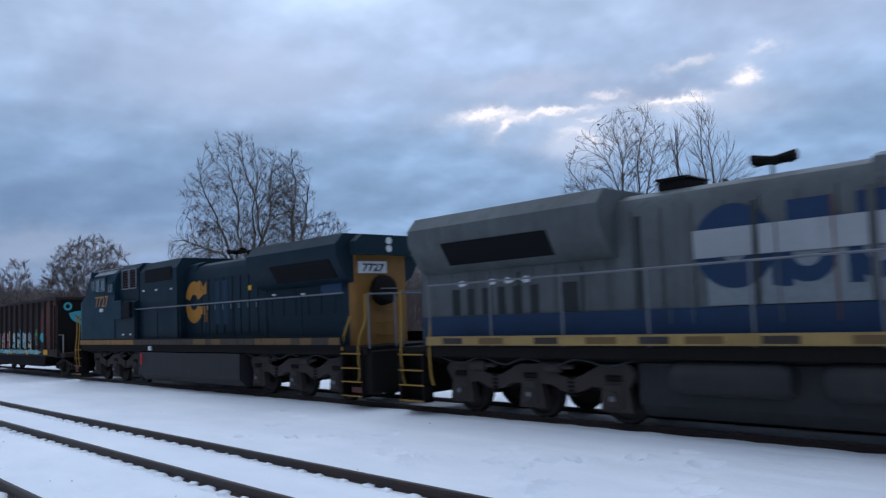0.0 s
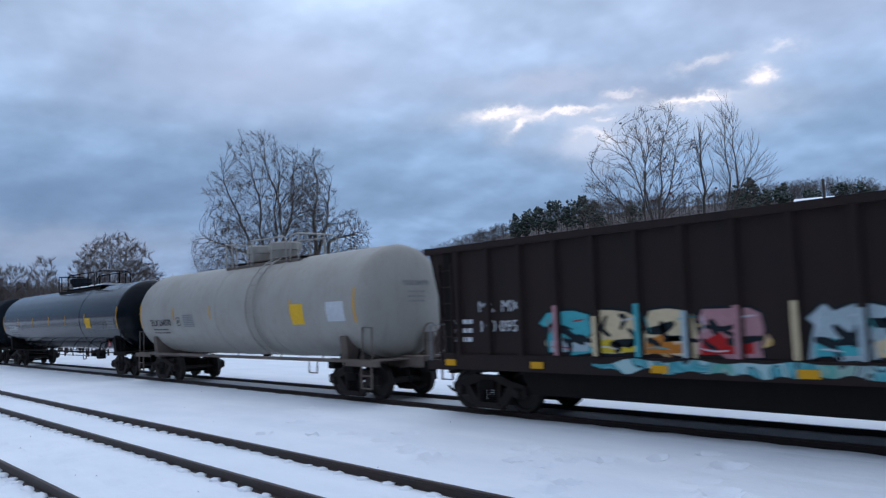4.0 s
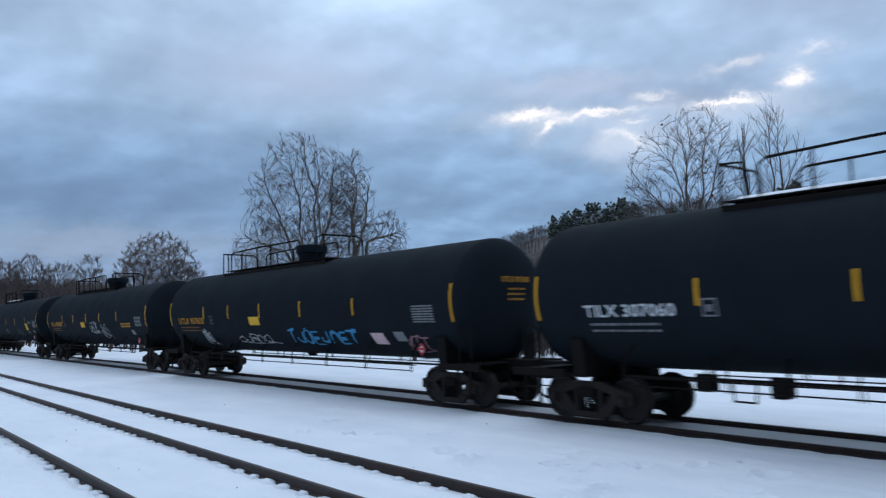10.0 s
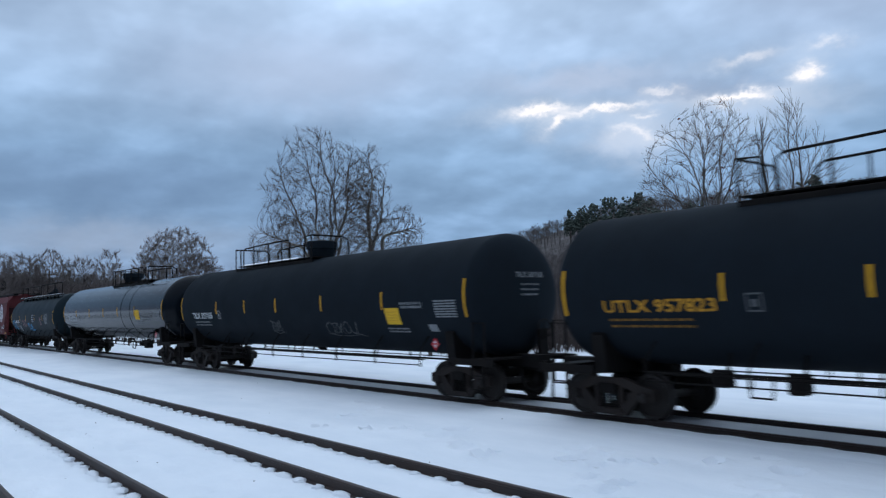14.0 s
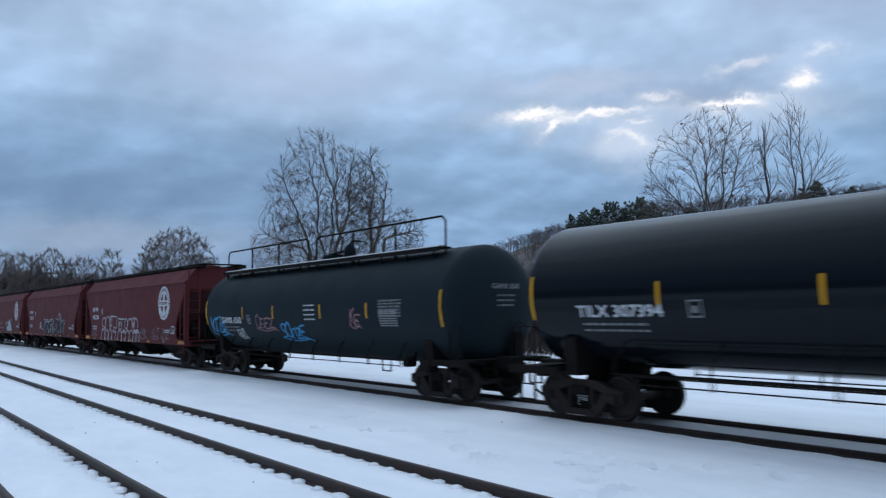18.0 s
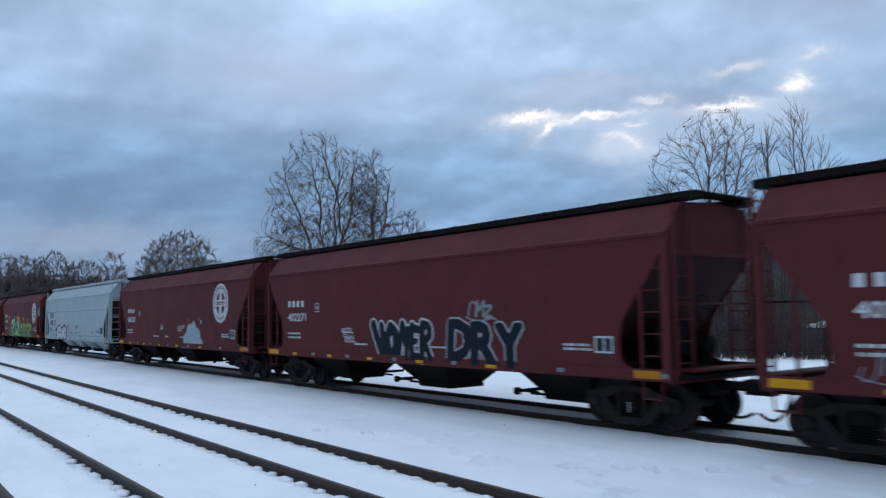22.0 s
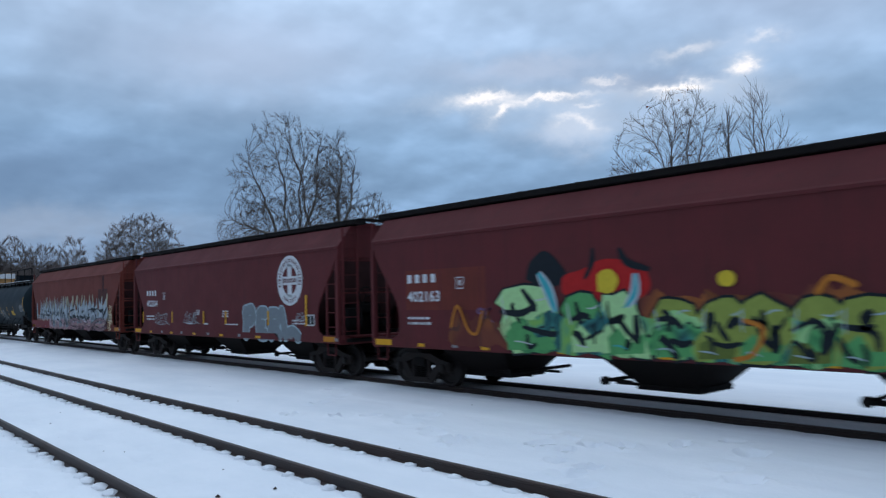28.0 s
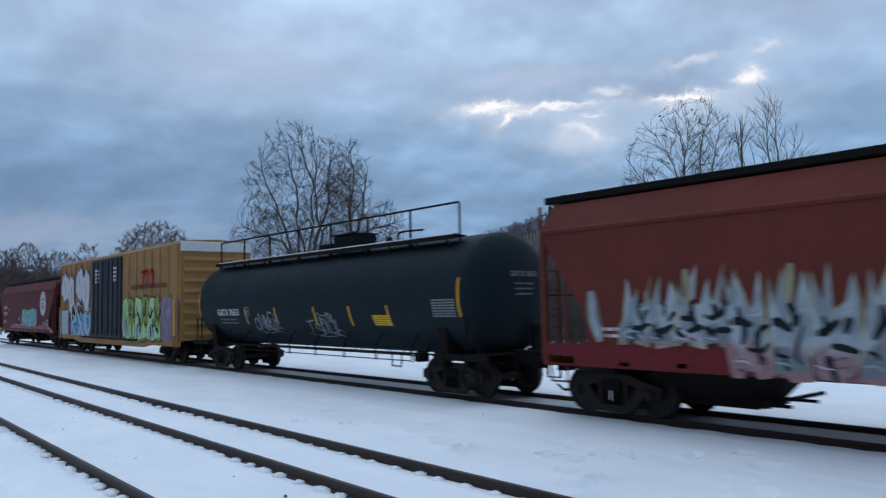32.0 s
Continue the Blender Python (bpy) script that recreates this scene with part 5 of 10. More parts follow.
def flame_piece(car, surf, u0, u1, v0, v1, mat, seed, label, spikes=20, tall=0.3, lift=0.006, name="graffiti", rough=0.10):
    """One sprayed field with a ragged foot and pointed tongues along its top."""
    rnd = random.Random(seed)
    sp = [(rnd.uniform(u0, u1), rnd.uniform(0.3, 1.0) * tall, rnd.uniform(0.08, 0.22), rnd.choice((-0.5, 0.4, 0.6))) for _ in range(spikes)]
    n = max(8, int((u1 - u0) / 0.035))
    vs = []
    for i in range(n + 1):
        u = u0 + (u1 - u0) * i / n
        ease = min(1.0, (i + 0.5) / (0.08 * n), (n - i + 0.5) / (0.08 * n)) ** 0.6
        low = v0 + rough * (0.5 + noise.noise(Vector((u * 2.3, seed, 0.0)))) + (1 - ease) * 0.25 * (v1 - v0)
        top = v0 + (v1 - v0) * (0.86 + 0.22 * noise.noise(Vector((u * 1.7, seed + 9.0, 0.0)))) * (0.45 + 0.55 * ease)
        for us, h, w, lean in sp:
            k = 1 - abs(u - us) / w
            if k > 0:
                top = max(top, v0 + (v1 - v0) * 0.84 + h * k ** 1.6)
        vs += [(u, low), (u, max(low + 0.05, top))]
    d = Decal(surf, lift).raw(vs, [(2 * i, 2 * i + 2, 2 * i + 3, 2 * i + 1) for i in range(n)])
    return d.make(name, mat, car, label)


def scrawl(car, surf, u0, v0, w, h, mat, seed, wd=0.035, n=6, name="graffiti_tag", label="", lift=0.005):
    """A quick one-line signature loop."""
    rnd = random.Random(seed)
    d = Decal(surf, lift)
    n = max(2, n - 1)
    step = w / n
    for i in range(n):
        gw, gh, oy = step * rnd.uniform(1.0, 1.5), h * rnd.uniform(0.7, 1.05), v0 + h * rnd.uniform(-0.08, 0.12)
        d.stroke(curve_pts([(u0 + i * step + a * gw + 0.2 * b * gh, oy + b * gh) for a, b in glyph(rnd.choice(GLYPHS), rnd)], 6), wd * rnd.uniform(0.6, 0.85), 0.0005 * i)
    d.stroke(curve_pts([(u0 - 0.05 * w, v0 + 0.1 * h), (u0 + 0.5 * w, v0 - 0.12 * h), (u0 + 1.15 * w, v0 + 0.05 * h)], 6), wd * 0.6, 0.004, True)
    d.stroke([(u0 + w * 0.9, v0 + h * 0.2), (u0 + w * 1.25, v0 - h * 0.1)], wd * 0.6, 0.005)
    return d.make(name, mat, car, label)


# ---- tank cars ---------------------------------------------------------------
def tank_surface(r, zc, slide=0.0):
    def at(u, v, lift):
        a = (v - zc) / r
        return (u + slide, -(r + lift) * math.cos(a), zc + (r + lift) * math.sin(a))
    return at


def placard(car, x, y, z, s, inner):
    g = Geo()
    g.add([(x - s, y, z), (x, y, z - s), (x + s, y, z), (x, y, z + s)], [(0, 1, 2, 3)])
    p = part("hazard_placard", g, RED, car, "red and white diamond placard", smooth=False)
    k = s * 0.62
    q = Geo().add([(x - k, y - 0.004, z), (x, y - 0.004, z - k), (x + k, y - 0.004, z), (x, y - 0.004, z + k)], [(0, 1, 2, 3)])
    part("placard_panel", q, WHITE, p, smooth=False)
    b = Geo().add([(x - k * 0.8, y - 0.008, z - 0.02), (x + k * 0.8, y - 0.008, z - 0.02), (x + k * 0.8, y - 0.008, z + 0.03), (x - k * 0.8, y - 0.008, z + 0.03)], [(0, 1, 2, 3)])
    part("placard_bar", b, RED if inner else DARK_INK, p, smooth=False)


def tank_car(label, mat, ink, mark, cage=1, r=1.58, half=9.77, zc=2.65, strips=(), extras=None, bands=(), top="cage", frame_mat=None, side_sill=False,
             truck_x=None, data_x=None, label_box=None, hazard=True, strip_z=(2.33, 2.82), ladder_x=None, mark_w=2.25, mark_at=None,
             cage_span=None, domes=(0.0,), slide=0.0, gap=None):
    car = thing("tank_car", label, "tank car", "cars of the train")
    surf, plain_surf = tank_surface(r, zc, slide), tank_surface(r, zc)
    frame_mat = frame_mat or UNDER
    # shell with dished heads
    prof = []
    for k in range(9):
        a = math.pi / 2 * k / 8
        prof.append((-half - 0.50 * math.cos(a), max(0.0005, r * math.sin(a) ** 0.8)))
    prof += [(-half + 0.02, r), (-half * 0.5, r), (0, r), (half * 0.5, r), (half - 0.02, r)]
    prof += [(-k, q) for k, q in reversed(prof[:9])]
    shell = part("tank_shell", Geo().lathe(prof, "x", 56, (0, 0, zc), closed=False), mat, car)
    for bx in bands:
        part("weld_band", Geo().lathe([(bx - 0.16, r), (bx - 0.15, r + 0.012), (bx + 0.15, r + 0.012), (bx + 0.16, r)], "x", 56, (0, 0, zc), closed=False), mat, car)
    tx = truck_x or half - 0.90
    both(lambda s: truck(car, s * tx))
    # saddles and stub sills
    for s in (-1, 1):
        g = Geo()
        g.box((s * (tx + 0.55), 0, 0.98), (3.0, 0.36, 0.32), 0.03)
        g.prism([(-1.28, 0.92), (-1.36, 1.7), (-1.1, 1.9), (1.1, 1.9), (1.36, 1.7), (1.28, 0.92)], "x", s * tx - 0.16, s * tx + 0.16)
        for q in (-0.55, 0.55):
            g.prism([(-0.5, 0.9), (-0.8, 1.5), (0.8, 1.5), (0.5, 0.9)], "x", s * tx + q - 0.03, s * tx + q + 0.03)
        part("saddle", g, frame_mat, car)
        coupler(car, s * (half + 0.45), s)
        # end platform, steps and end rails
        e = Geo()
        e.box((s * (half + 0.28), 0, 1.06), (0.55, 2.9, 0.05), 0.01)
        for q in (-1, 1):
            y = q * 1.45
            e.box((s * (half + 0.1), y, 1.0), (1.5, 0.05, 0.16), 0.01)
            for zz in (0.35, 0.68):
                e.box((s * (half + 0.28), y, zz), (0.45, 0.06, 0.03))
            for xx in (0.06, 0.50):
                e.box((s * (half + xx), y, 0.68), (0.035, 0.05, 0.70))
        part("end_platform", e, frame_mat, car)
        for q in (-1, 1):
            y = q * 1.42
            x0, x1 = s * (half + 0.1), s * (half + 0.52)
            rl = Geo().path([(x0, y, 1.05), (x0, y, 1.95), (x1, y, 1.95), (x1, y, 1.05)], 0.02, 6)
            part("end_rail", rl, frame_mat, car)
        if s > 0:
            w = Geo().lathe([(half + 0.60, 0.24), (half + 0.62, 0.27), (half + 0.64, 0.24)], "x", 18, (0, 0.55, 1.75), closed=False)
            for i in range(4):
                a = math.pi / 2 * i
                w.rod((half + 0.62, 0.55, 1.75), (half + 0.62, 0.55 + 0.25 * math.cos(a), 1.75 + 0.25 * math.sin(a)), 0.012, 5)
            w.box((half + 0.55, 0.55, 1.4), (0.12, 0.3, 0.7))
            part("brake_wheel", w, frame_mat, car)
    # long safety rails and brake pipe along the belly
    for q in (-1, 1):
        g = Geo()
        y = q * 1.42
        if not side_sill:
            g.rod((-tx + 1.2, y, 1.02), (tx - 1.2, y, 1.02), 0.018, 6)
            g.rod((-tx + 1.2, y, 0.84), (tx - 1.2, y, 0.84), 0.016, 6)
            g.rod((-tx + 1.2, q * 1.25, 0.97), (tx - 1.2, q * 1.25, 0.97), 0.016, 6)
            n = 7
            for i in range(n + 1):
                x = (-tx + 1.2) + (2 * tx - 2.4) * i / n
                g.rod((x, y, 1.04), (x, y, 0.80), 0.014, 5)
                g.rod((x + 0.09, y, 1.04), (x + 0.09, y, 0.80), 0.012, 5)
                g.path(curve_pts([(x, y, 1.02), (x + 0.04, q * 1.36, 1.30), (x + 0.10, q * 1.16, 1.60)], 3), 0.020, 5)
        else:
            g.box((0, y, 1.06), (2 * half + 0.8, 0.05, 0.10), 0.01)
        part("safety_rail", g, frame_mat, car)
    g = Geo()
    g.rod((-tx, -0.35, 0.93), (tx, -0.35, 0.93), 0.03, 6)
    for k in (-4.0, -1.5, 1.5, 4.0):
        g.rod((k, -0.35, 0.93), (k, -0.30, 1.20), 0.02, 5)
    part("brake_pipe", g, UNDER, car)
    part("bottom_outlet", Geo().lathe([(0.98, 0.0), (0.98, 0.13), (1.04, 0.16), (1.06, 0.22), (1.2, 0.24)], "z", 14, closed=False), UNDER, car)
    # step under the tank by the outlet
    turn = 1 if cage > 0 else -1
    sx = 5.12 * turn
    for k, w, h in ((5.95, 0.24, 0.24), (6.80, 0.42, 0.34)) if cage > 0 else ((-5.95, 0.30, 0.26), (-4.55, 0.28, 0.30)):
        hb = Geo().box((k, -1.22, 1.06 - h / 2), (w, 0.30, h), 0.03).rod((k - w * 0.7, -1.22, 1.06), (k + w * 0.7, -1.22, 1.06), 0.05, 8)
        hb.rod((k, -1.05, 1.0), (k, -0.9, 1.55), 0.03, 6)
        part("hanger_bracket", hb, UNDER, car)
    st = Geo().path([(sx - 0.22, -1.42, 1.02), (sx - 0.20, -1.42, 0.68), (sx + 0.20, -1.42, 0.68), (sx + 0.22, -1.42, 1.02)], 0.018, 5)
    part("side_step", st, frame_mat, car)
    zt = zc + r
    if top == "cage":
        a, b = cage_span or ((-1.3, 5.2) if cage > 0 else (-5.75, 0.6))
        fl = lambda x: x if cage < 0 else a + b - x     # the rail pattern turned end for end
        p = Geo()
        for q in (-1, 1):
            p.box(((a + b) / 2, q * 0.72, zt - 0.16), (b - a, 0.06, 0.16), 0.01)
        p.box(((a + b) / 2, 0, zt + 0.005), (b - a, 1.3, 0.03))
        part("walkway", p, frame_mat, car)
        if extras is None or extras.get("snow", True):
            x0, x1 = sorted((fl(a + 0.25), fl(b - 1.4)))
            sn = Geo().prism([(-0.62, zt + 0.02), (-0.5, zt + 0.09), (0.45, zt + 0.10), (0.62, zt + 0.02)], "x", x0, x1)
            part("snow_cover", sn, SNOW, car, "thin crust of snow")
        for dx in domes:
            d = Geo().lathe([(zt - 0.1, 0.44), (zt + 0.14, 0.45), (zt + 0.30, 0.50), (zt + 0.34, 0.56), (zt + 0.56, 0.56), (zt + 0.60, 0.52), (zt + 0.60, 0.0)], "z", 24, (dx, 0, 0), closed=False)
            part("manway_housing", d, mat if mat is WHITE_TANK else BLACK, car)
        hm = frame_mat if mat is not WHITE_TANK else mat
        tp, low = zt + 0.70, zt - 0.12
        for q in (-1, 1):
            y = q * 0.76
            h = Geo()
            h.path([(fl(x), y, z) for x, z in ((a + 0.75, low), (a + 0.75, tp - 0.12), (a + 0.9, tp - 0.02), (a + 2.6, tp + 0.02), (b - 1.75, tp + 0.02), (b - 1.6, tp - 0.1), (b - 1.6, low))], 0.026, 6)
            for x in (a + 1.7, a + 3.0, a + 4.1):
                h.rod((fl(x), y, low), (fl(x), y, tp), 0.028, 6)
            part("handrail", h, hm, car)
        for x, up in ((a, 0.0), (b, 0.06)):
            h = Geo().path([(fl(x), -0.76, low), (fl(x), -0.76, tp + up), (fl(x), 0.5, tp + up), (fl(x), 0.72, tp + up - 0.12), (fl(x), 0.76, low)], 0.026, 6)
            h.rod((fl(x), 0.2, low + 0.2), (fl(x), 0.2, tp + up), 0.022, 6)
            h.path([(fl(x), -0.76, tp + up), (fl(x) + (0.45 if fl(x) < (a + b) / 2 else -0.45), -0.76, tp + up - 0.03), (fl(x) + (0.5 if fl(x) < (a + b) / 2 else -0.5), -0.76, low)], 0.022, 6)
            part("end_handrail", h, hm, car)
    else:
        # low full-length running rails with valve cluster
        a, b = -half + 0.5, half - 0.7
        p = Geo()
        p.box(((a + b) / 2, -0.86, zt - 0.06), (b - a, 0.42, 0.05), 0.01)
        p.box(((a + b) / 2, -1.08, zt - 0.10), (b - a, 0.03, 0.12))
        for i in range(12):
            p.rod((a + 0.3 + (b - a - 0.6) * i / 11, -1.06, zt - 0.08), (a + 0.3 + (b - a - 0.6) * i / 11, -0.98, zt - 0.45), 0.03, 5)
        part("walkway", p, UNDER, car)
        part("snow_cover", Geo().prism([(-1.04, zt - 0.032), (-1.0, zt + 0.0), (-0.8, zt + 0.012), (-0.68, zt - 0.032)], "x", a + 0.1, b - 0.1), SNOW_DIRTY, car, "thin trodden snow on the walkway")
        runs = ((a, b),) if gap is None else ((a, gap[0]), (gap[1], b))
        for q in (-1,):
            y = q * 0.86
            for k, (x0, x1) in enumerate(runs):
                bend = 0.14 if gap else 0.04
                h = Geo().path([(x0, y, zt - 0.30), (x0, y, zt + 0.80 - bend), (x0 + bend, y, zt + 0.80), (x1 - bend, y, zt + 0.80), (x1, y, zt + 0.80 - bend), (x1, y, zt - 0.30)], 0.028, 6)
                n = max(2, round((x1 - x0) / 2.2))
                for i in range(1, n):
                    x = x0 + (x1 - x0) * i / n
                    h.rod((x, y, zt - 0.32), (x, y, zt + 0.80), 0.032, 6)
                    h.box((x, y, zt - 0.24), (0.16, 0.06, 0.20))
                part("handrail", h, UNDER, car)
        if gap is not None:
            d = Geo().lathe([(zt - 0.1, 0.20), (zt + 0.30, 0.22), (zt + 0.42, 0.19), (zt + 0.54, 0.09), (zt + 0.56, 0.0)], "z", 18, (0.85, 0, 0), closed=False)
            part("manway_housing", d, BLACK, car)
            part("valve_box", Geo().box((-0.12, -0.1, zt + 0.12), (0.62, 0.5, 0.26), 0.05).rod((-0.4, -0.1, zt + 0.26), (0.6, -0.1, zt + 0.32), 0.04, 6), BLACK, car)
            lp = (1.0, 1.75, 0.62)
        else:
            part("manway_housing", Geo().box((1.0, 0, zt + 0.20), (1.15, 0.9, 0.54), 0.07).box((1.0, 0, zt + 0.49), (1.22, 0.96, 0.05), 0.02), BLACK, car)
            part("valve_box", Geo().box((-0.25, 0, zt + 0.10), (0.80, 0.7, 0.36), 0.05), BLACK, car)
            part("vent_pipe", Geo().lathe([(zt - 0.1, 0.10), (zt + 0.18, 0.10), (zt + 0.26, 0.06), (zt + 0.26, 0.0)], "z", 12, (2.9, 0, 0), closed=False), BLACK, car)
            lp = (3.5, 4.7, 0.36)
        hoop = Geo().path(curve_pts([(lp[0], -0.1, zt - 0.05), (lp[0], -0.1, zt + lp[2] * 0.8), (lp[0] + 0.25, -0.1, zt + lp[2]), (lp[1], -0.1, zt + lp[2] * 0.92)], 4), 0.03, 6)
        part("vent_pipe", hoop, BLACK, car)
    if ladder_x is not None:
        g = Geo()
        for s in (-0.24, 0.24):
            for i in range(10):
                a0, a1 = radians(-62 + i * 13.5), radians(-62 + (i + 1) * 13.5)
                g.rod((ladder_x + s, -(r + 0.12) * math.cos(a0), zc + (r + 0.12) * math.sin(a0)), (ladder_x + s, -(r + 0.12) * math.cos(a1), zc + (r + 0.12) * math.sin(a1)), 0.028, 5, caps=False)
        for i in range(8):
            a0 = radians(-55 + i * 16)
            g.rod((ladder_x - 0.24, -(r + 0.12) * math.cos(a0), zc + (r + 0.12) * math.sin(a0)), (ladder_x + 0.24, -(r + 0.12) * math.cos(a0), zc + (r + 0.12) * math.sin(a0)), 0.016, 5)
        part("ladder", g, mat, car)
    # marks
    for x in (-half + 0.02, half - 0.02):
        Decal(plain_surf, 0.008).rect(x - 0.04, zc - 0.56, x + 0.04, zc + 0.40, 1, 10).make("reflector", YELLOW, car, "long yellow reflective strip")
    for x in strips:
        Decal(surf, 0.008).rect(x - 0.04, strip_z[0], x + 0.04, strip_z[1], 1, 6).make("reflector", YELLOW, car, "yellow reflective strip")
    x0 = mark_at if mark_at is not None else -half + 1.30
    w = Decal(surf, 0.016).fit(mark, x0, zc - 0.50, mark_w * 0.94, 0.235)
    w.make("reporting_mark", ink, car, "stencilled car number " + mark)["kind"] = "stuff"
    ss = Decal(surf, 0.009).lines(x0 + 0.10, zc - 0.68, mark_w * 0.72, 2, 0.14, 0.05, len(mark) + 3, 7).make("small_stencil", GREY_INK if ink is WHITE else (GOLD_FAINT if ink is GOLD_INK else ink), car)
    ss["kind"] = "stuff"
    sq = Decal(surf, 0.01)
    q, z0, k = x0 + mark_w + 0.42, zc - 0.52, 0.30
    for u0, v0, u1, v1 in ((q, z0, q + k, z0 + 0.03), (q, z0 + k, q + k, z0 + k + 0.03), (q, z0, q + 0.03, z0 + k), (q + k - 0.03, z0, q + k, z0 + k), (q + 0.09, z0 + 0.09, q + 0.2, z0 + 0.22)):
        sq.rect(u0, v0, u1, v1)
    sq.make("inspection_box", GREY_INK if ink is WHITE else FAINT_INK, car)
    dx = data_x if data_x is not None else half - 1.25
    t = Decal(surf, 0.009)
    for i in range(7):
        for k in range(4):
            t.rect(dx + k * 0.225, zc - 0.56 + i * 0.068, dx + k * 0.225 + 0.205, zc - 0.52 + i * 0.068)
    t.make("data_panel", GREY_INK, car, "panel of fine grey stencilling")["kind"] = "stuff"
    if label_box is not None:
        up = 0.26 if cage > 0 else 0.0
        b = Decal(surf, 0.010).rect(label_box, zc - 0.76 + up, label_box + 0.68, zc - 0.28 + up, 1, 4)
        lb = b.make("warning_label", LEMON, car, "yellow warning label with fine dark lines")
        Decal(surf, 0.014).lines(label_box + 0.06, zc - 0.40 + up, 0.54, 4, 0.085, 0.022, 5, 4).make("label_lines", GOLD_INK, lb)["kind"] = "stuff"
        Decal(surf, 0.009).lines(label_box + (0.78 if not up else 1.0), zc - (0.20 if not up else 0.44), 1.0 if not up else 1.35, 2, 0.13 if up else 0.10, 0.07, 7, 7).make("small_stencil", GREY_INK, car)["kind"] = "stuff"
        Decal(surf, 0.009).lines(label_box - 0.1 + up * 0.8, zc - 0.92 + up, 1.0, 2, 0.10, 0.05, 9, 4).make("small_stencil", GREY_INK, car)["kind"] = "stuff"
        if not up:
            Decal(surf, 0.009).rect(label_box + 1.85, zc - 0.98, label_box + 2.2, zc - 0.76, 1, 2).make("paper_label", GREY_INK, car)
    if hazard:
        placard(car, half - 1.5, -1.34, 1.40, 0.17, True)
    # marks on the near head
    def head(u, v, lift):
        q = min(0.999, math.hypot(u, v - zc) / r)
        return (half + 0.50 * math.sqrt(1 - q ** 2.5) + lift + 0.006, u, v)
    hm = GREY_INK if ink is not GOLD_INK else ink
    Decal(head, 0.008).fit(mark, -0.30, zc + 0.42, 1.0, 0.13, 0.008).make("head_mark", hm, car, "stencilled car number " + mark)["kind"] = "stuff"
    hs = Decal(head, 0.008).lines(-0.12, zc + 0.22, 0.62, 3, 0.13, 0.045, 4, 4).make("head_stencil", hm, car)
    hs["kind"] = "stuff"
    return car, surf


# ---- covered hoppers ---------------------------------------------------------
def flat_side(y):
    return lambda u, v, lift: (u, y - lift, v)


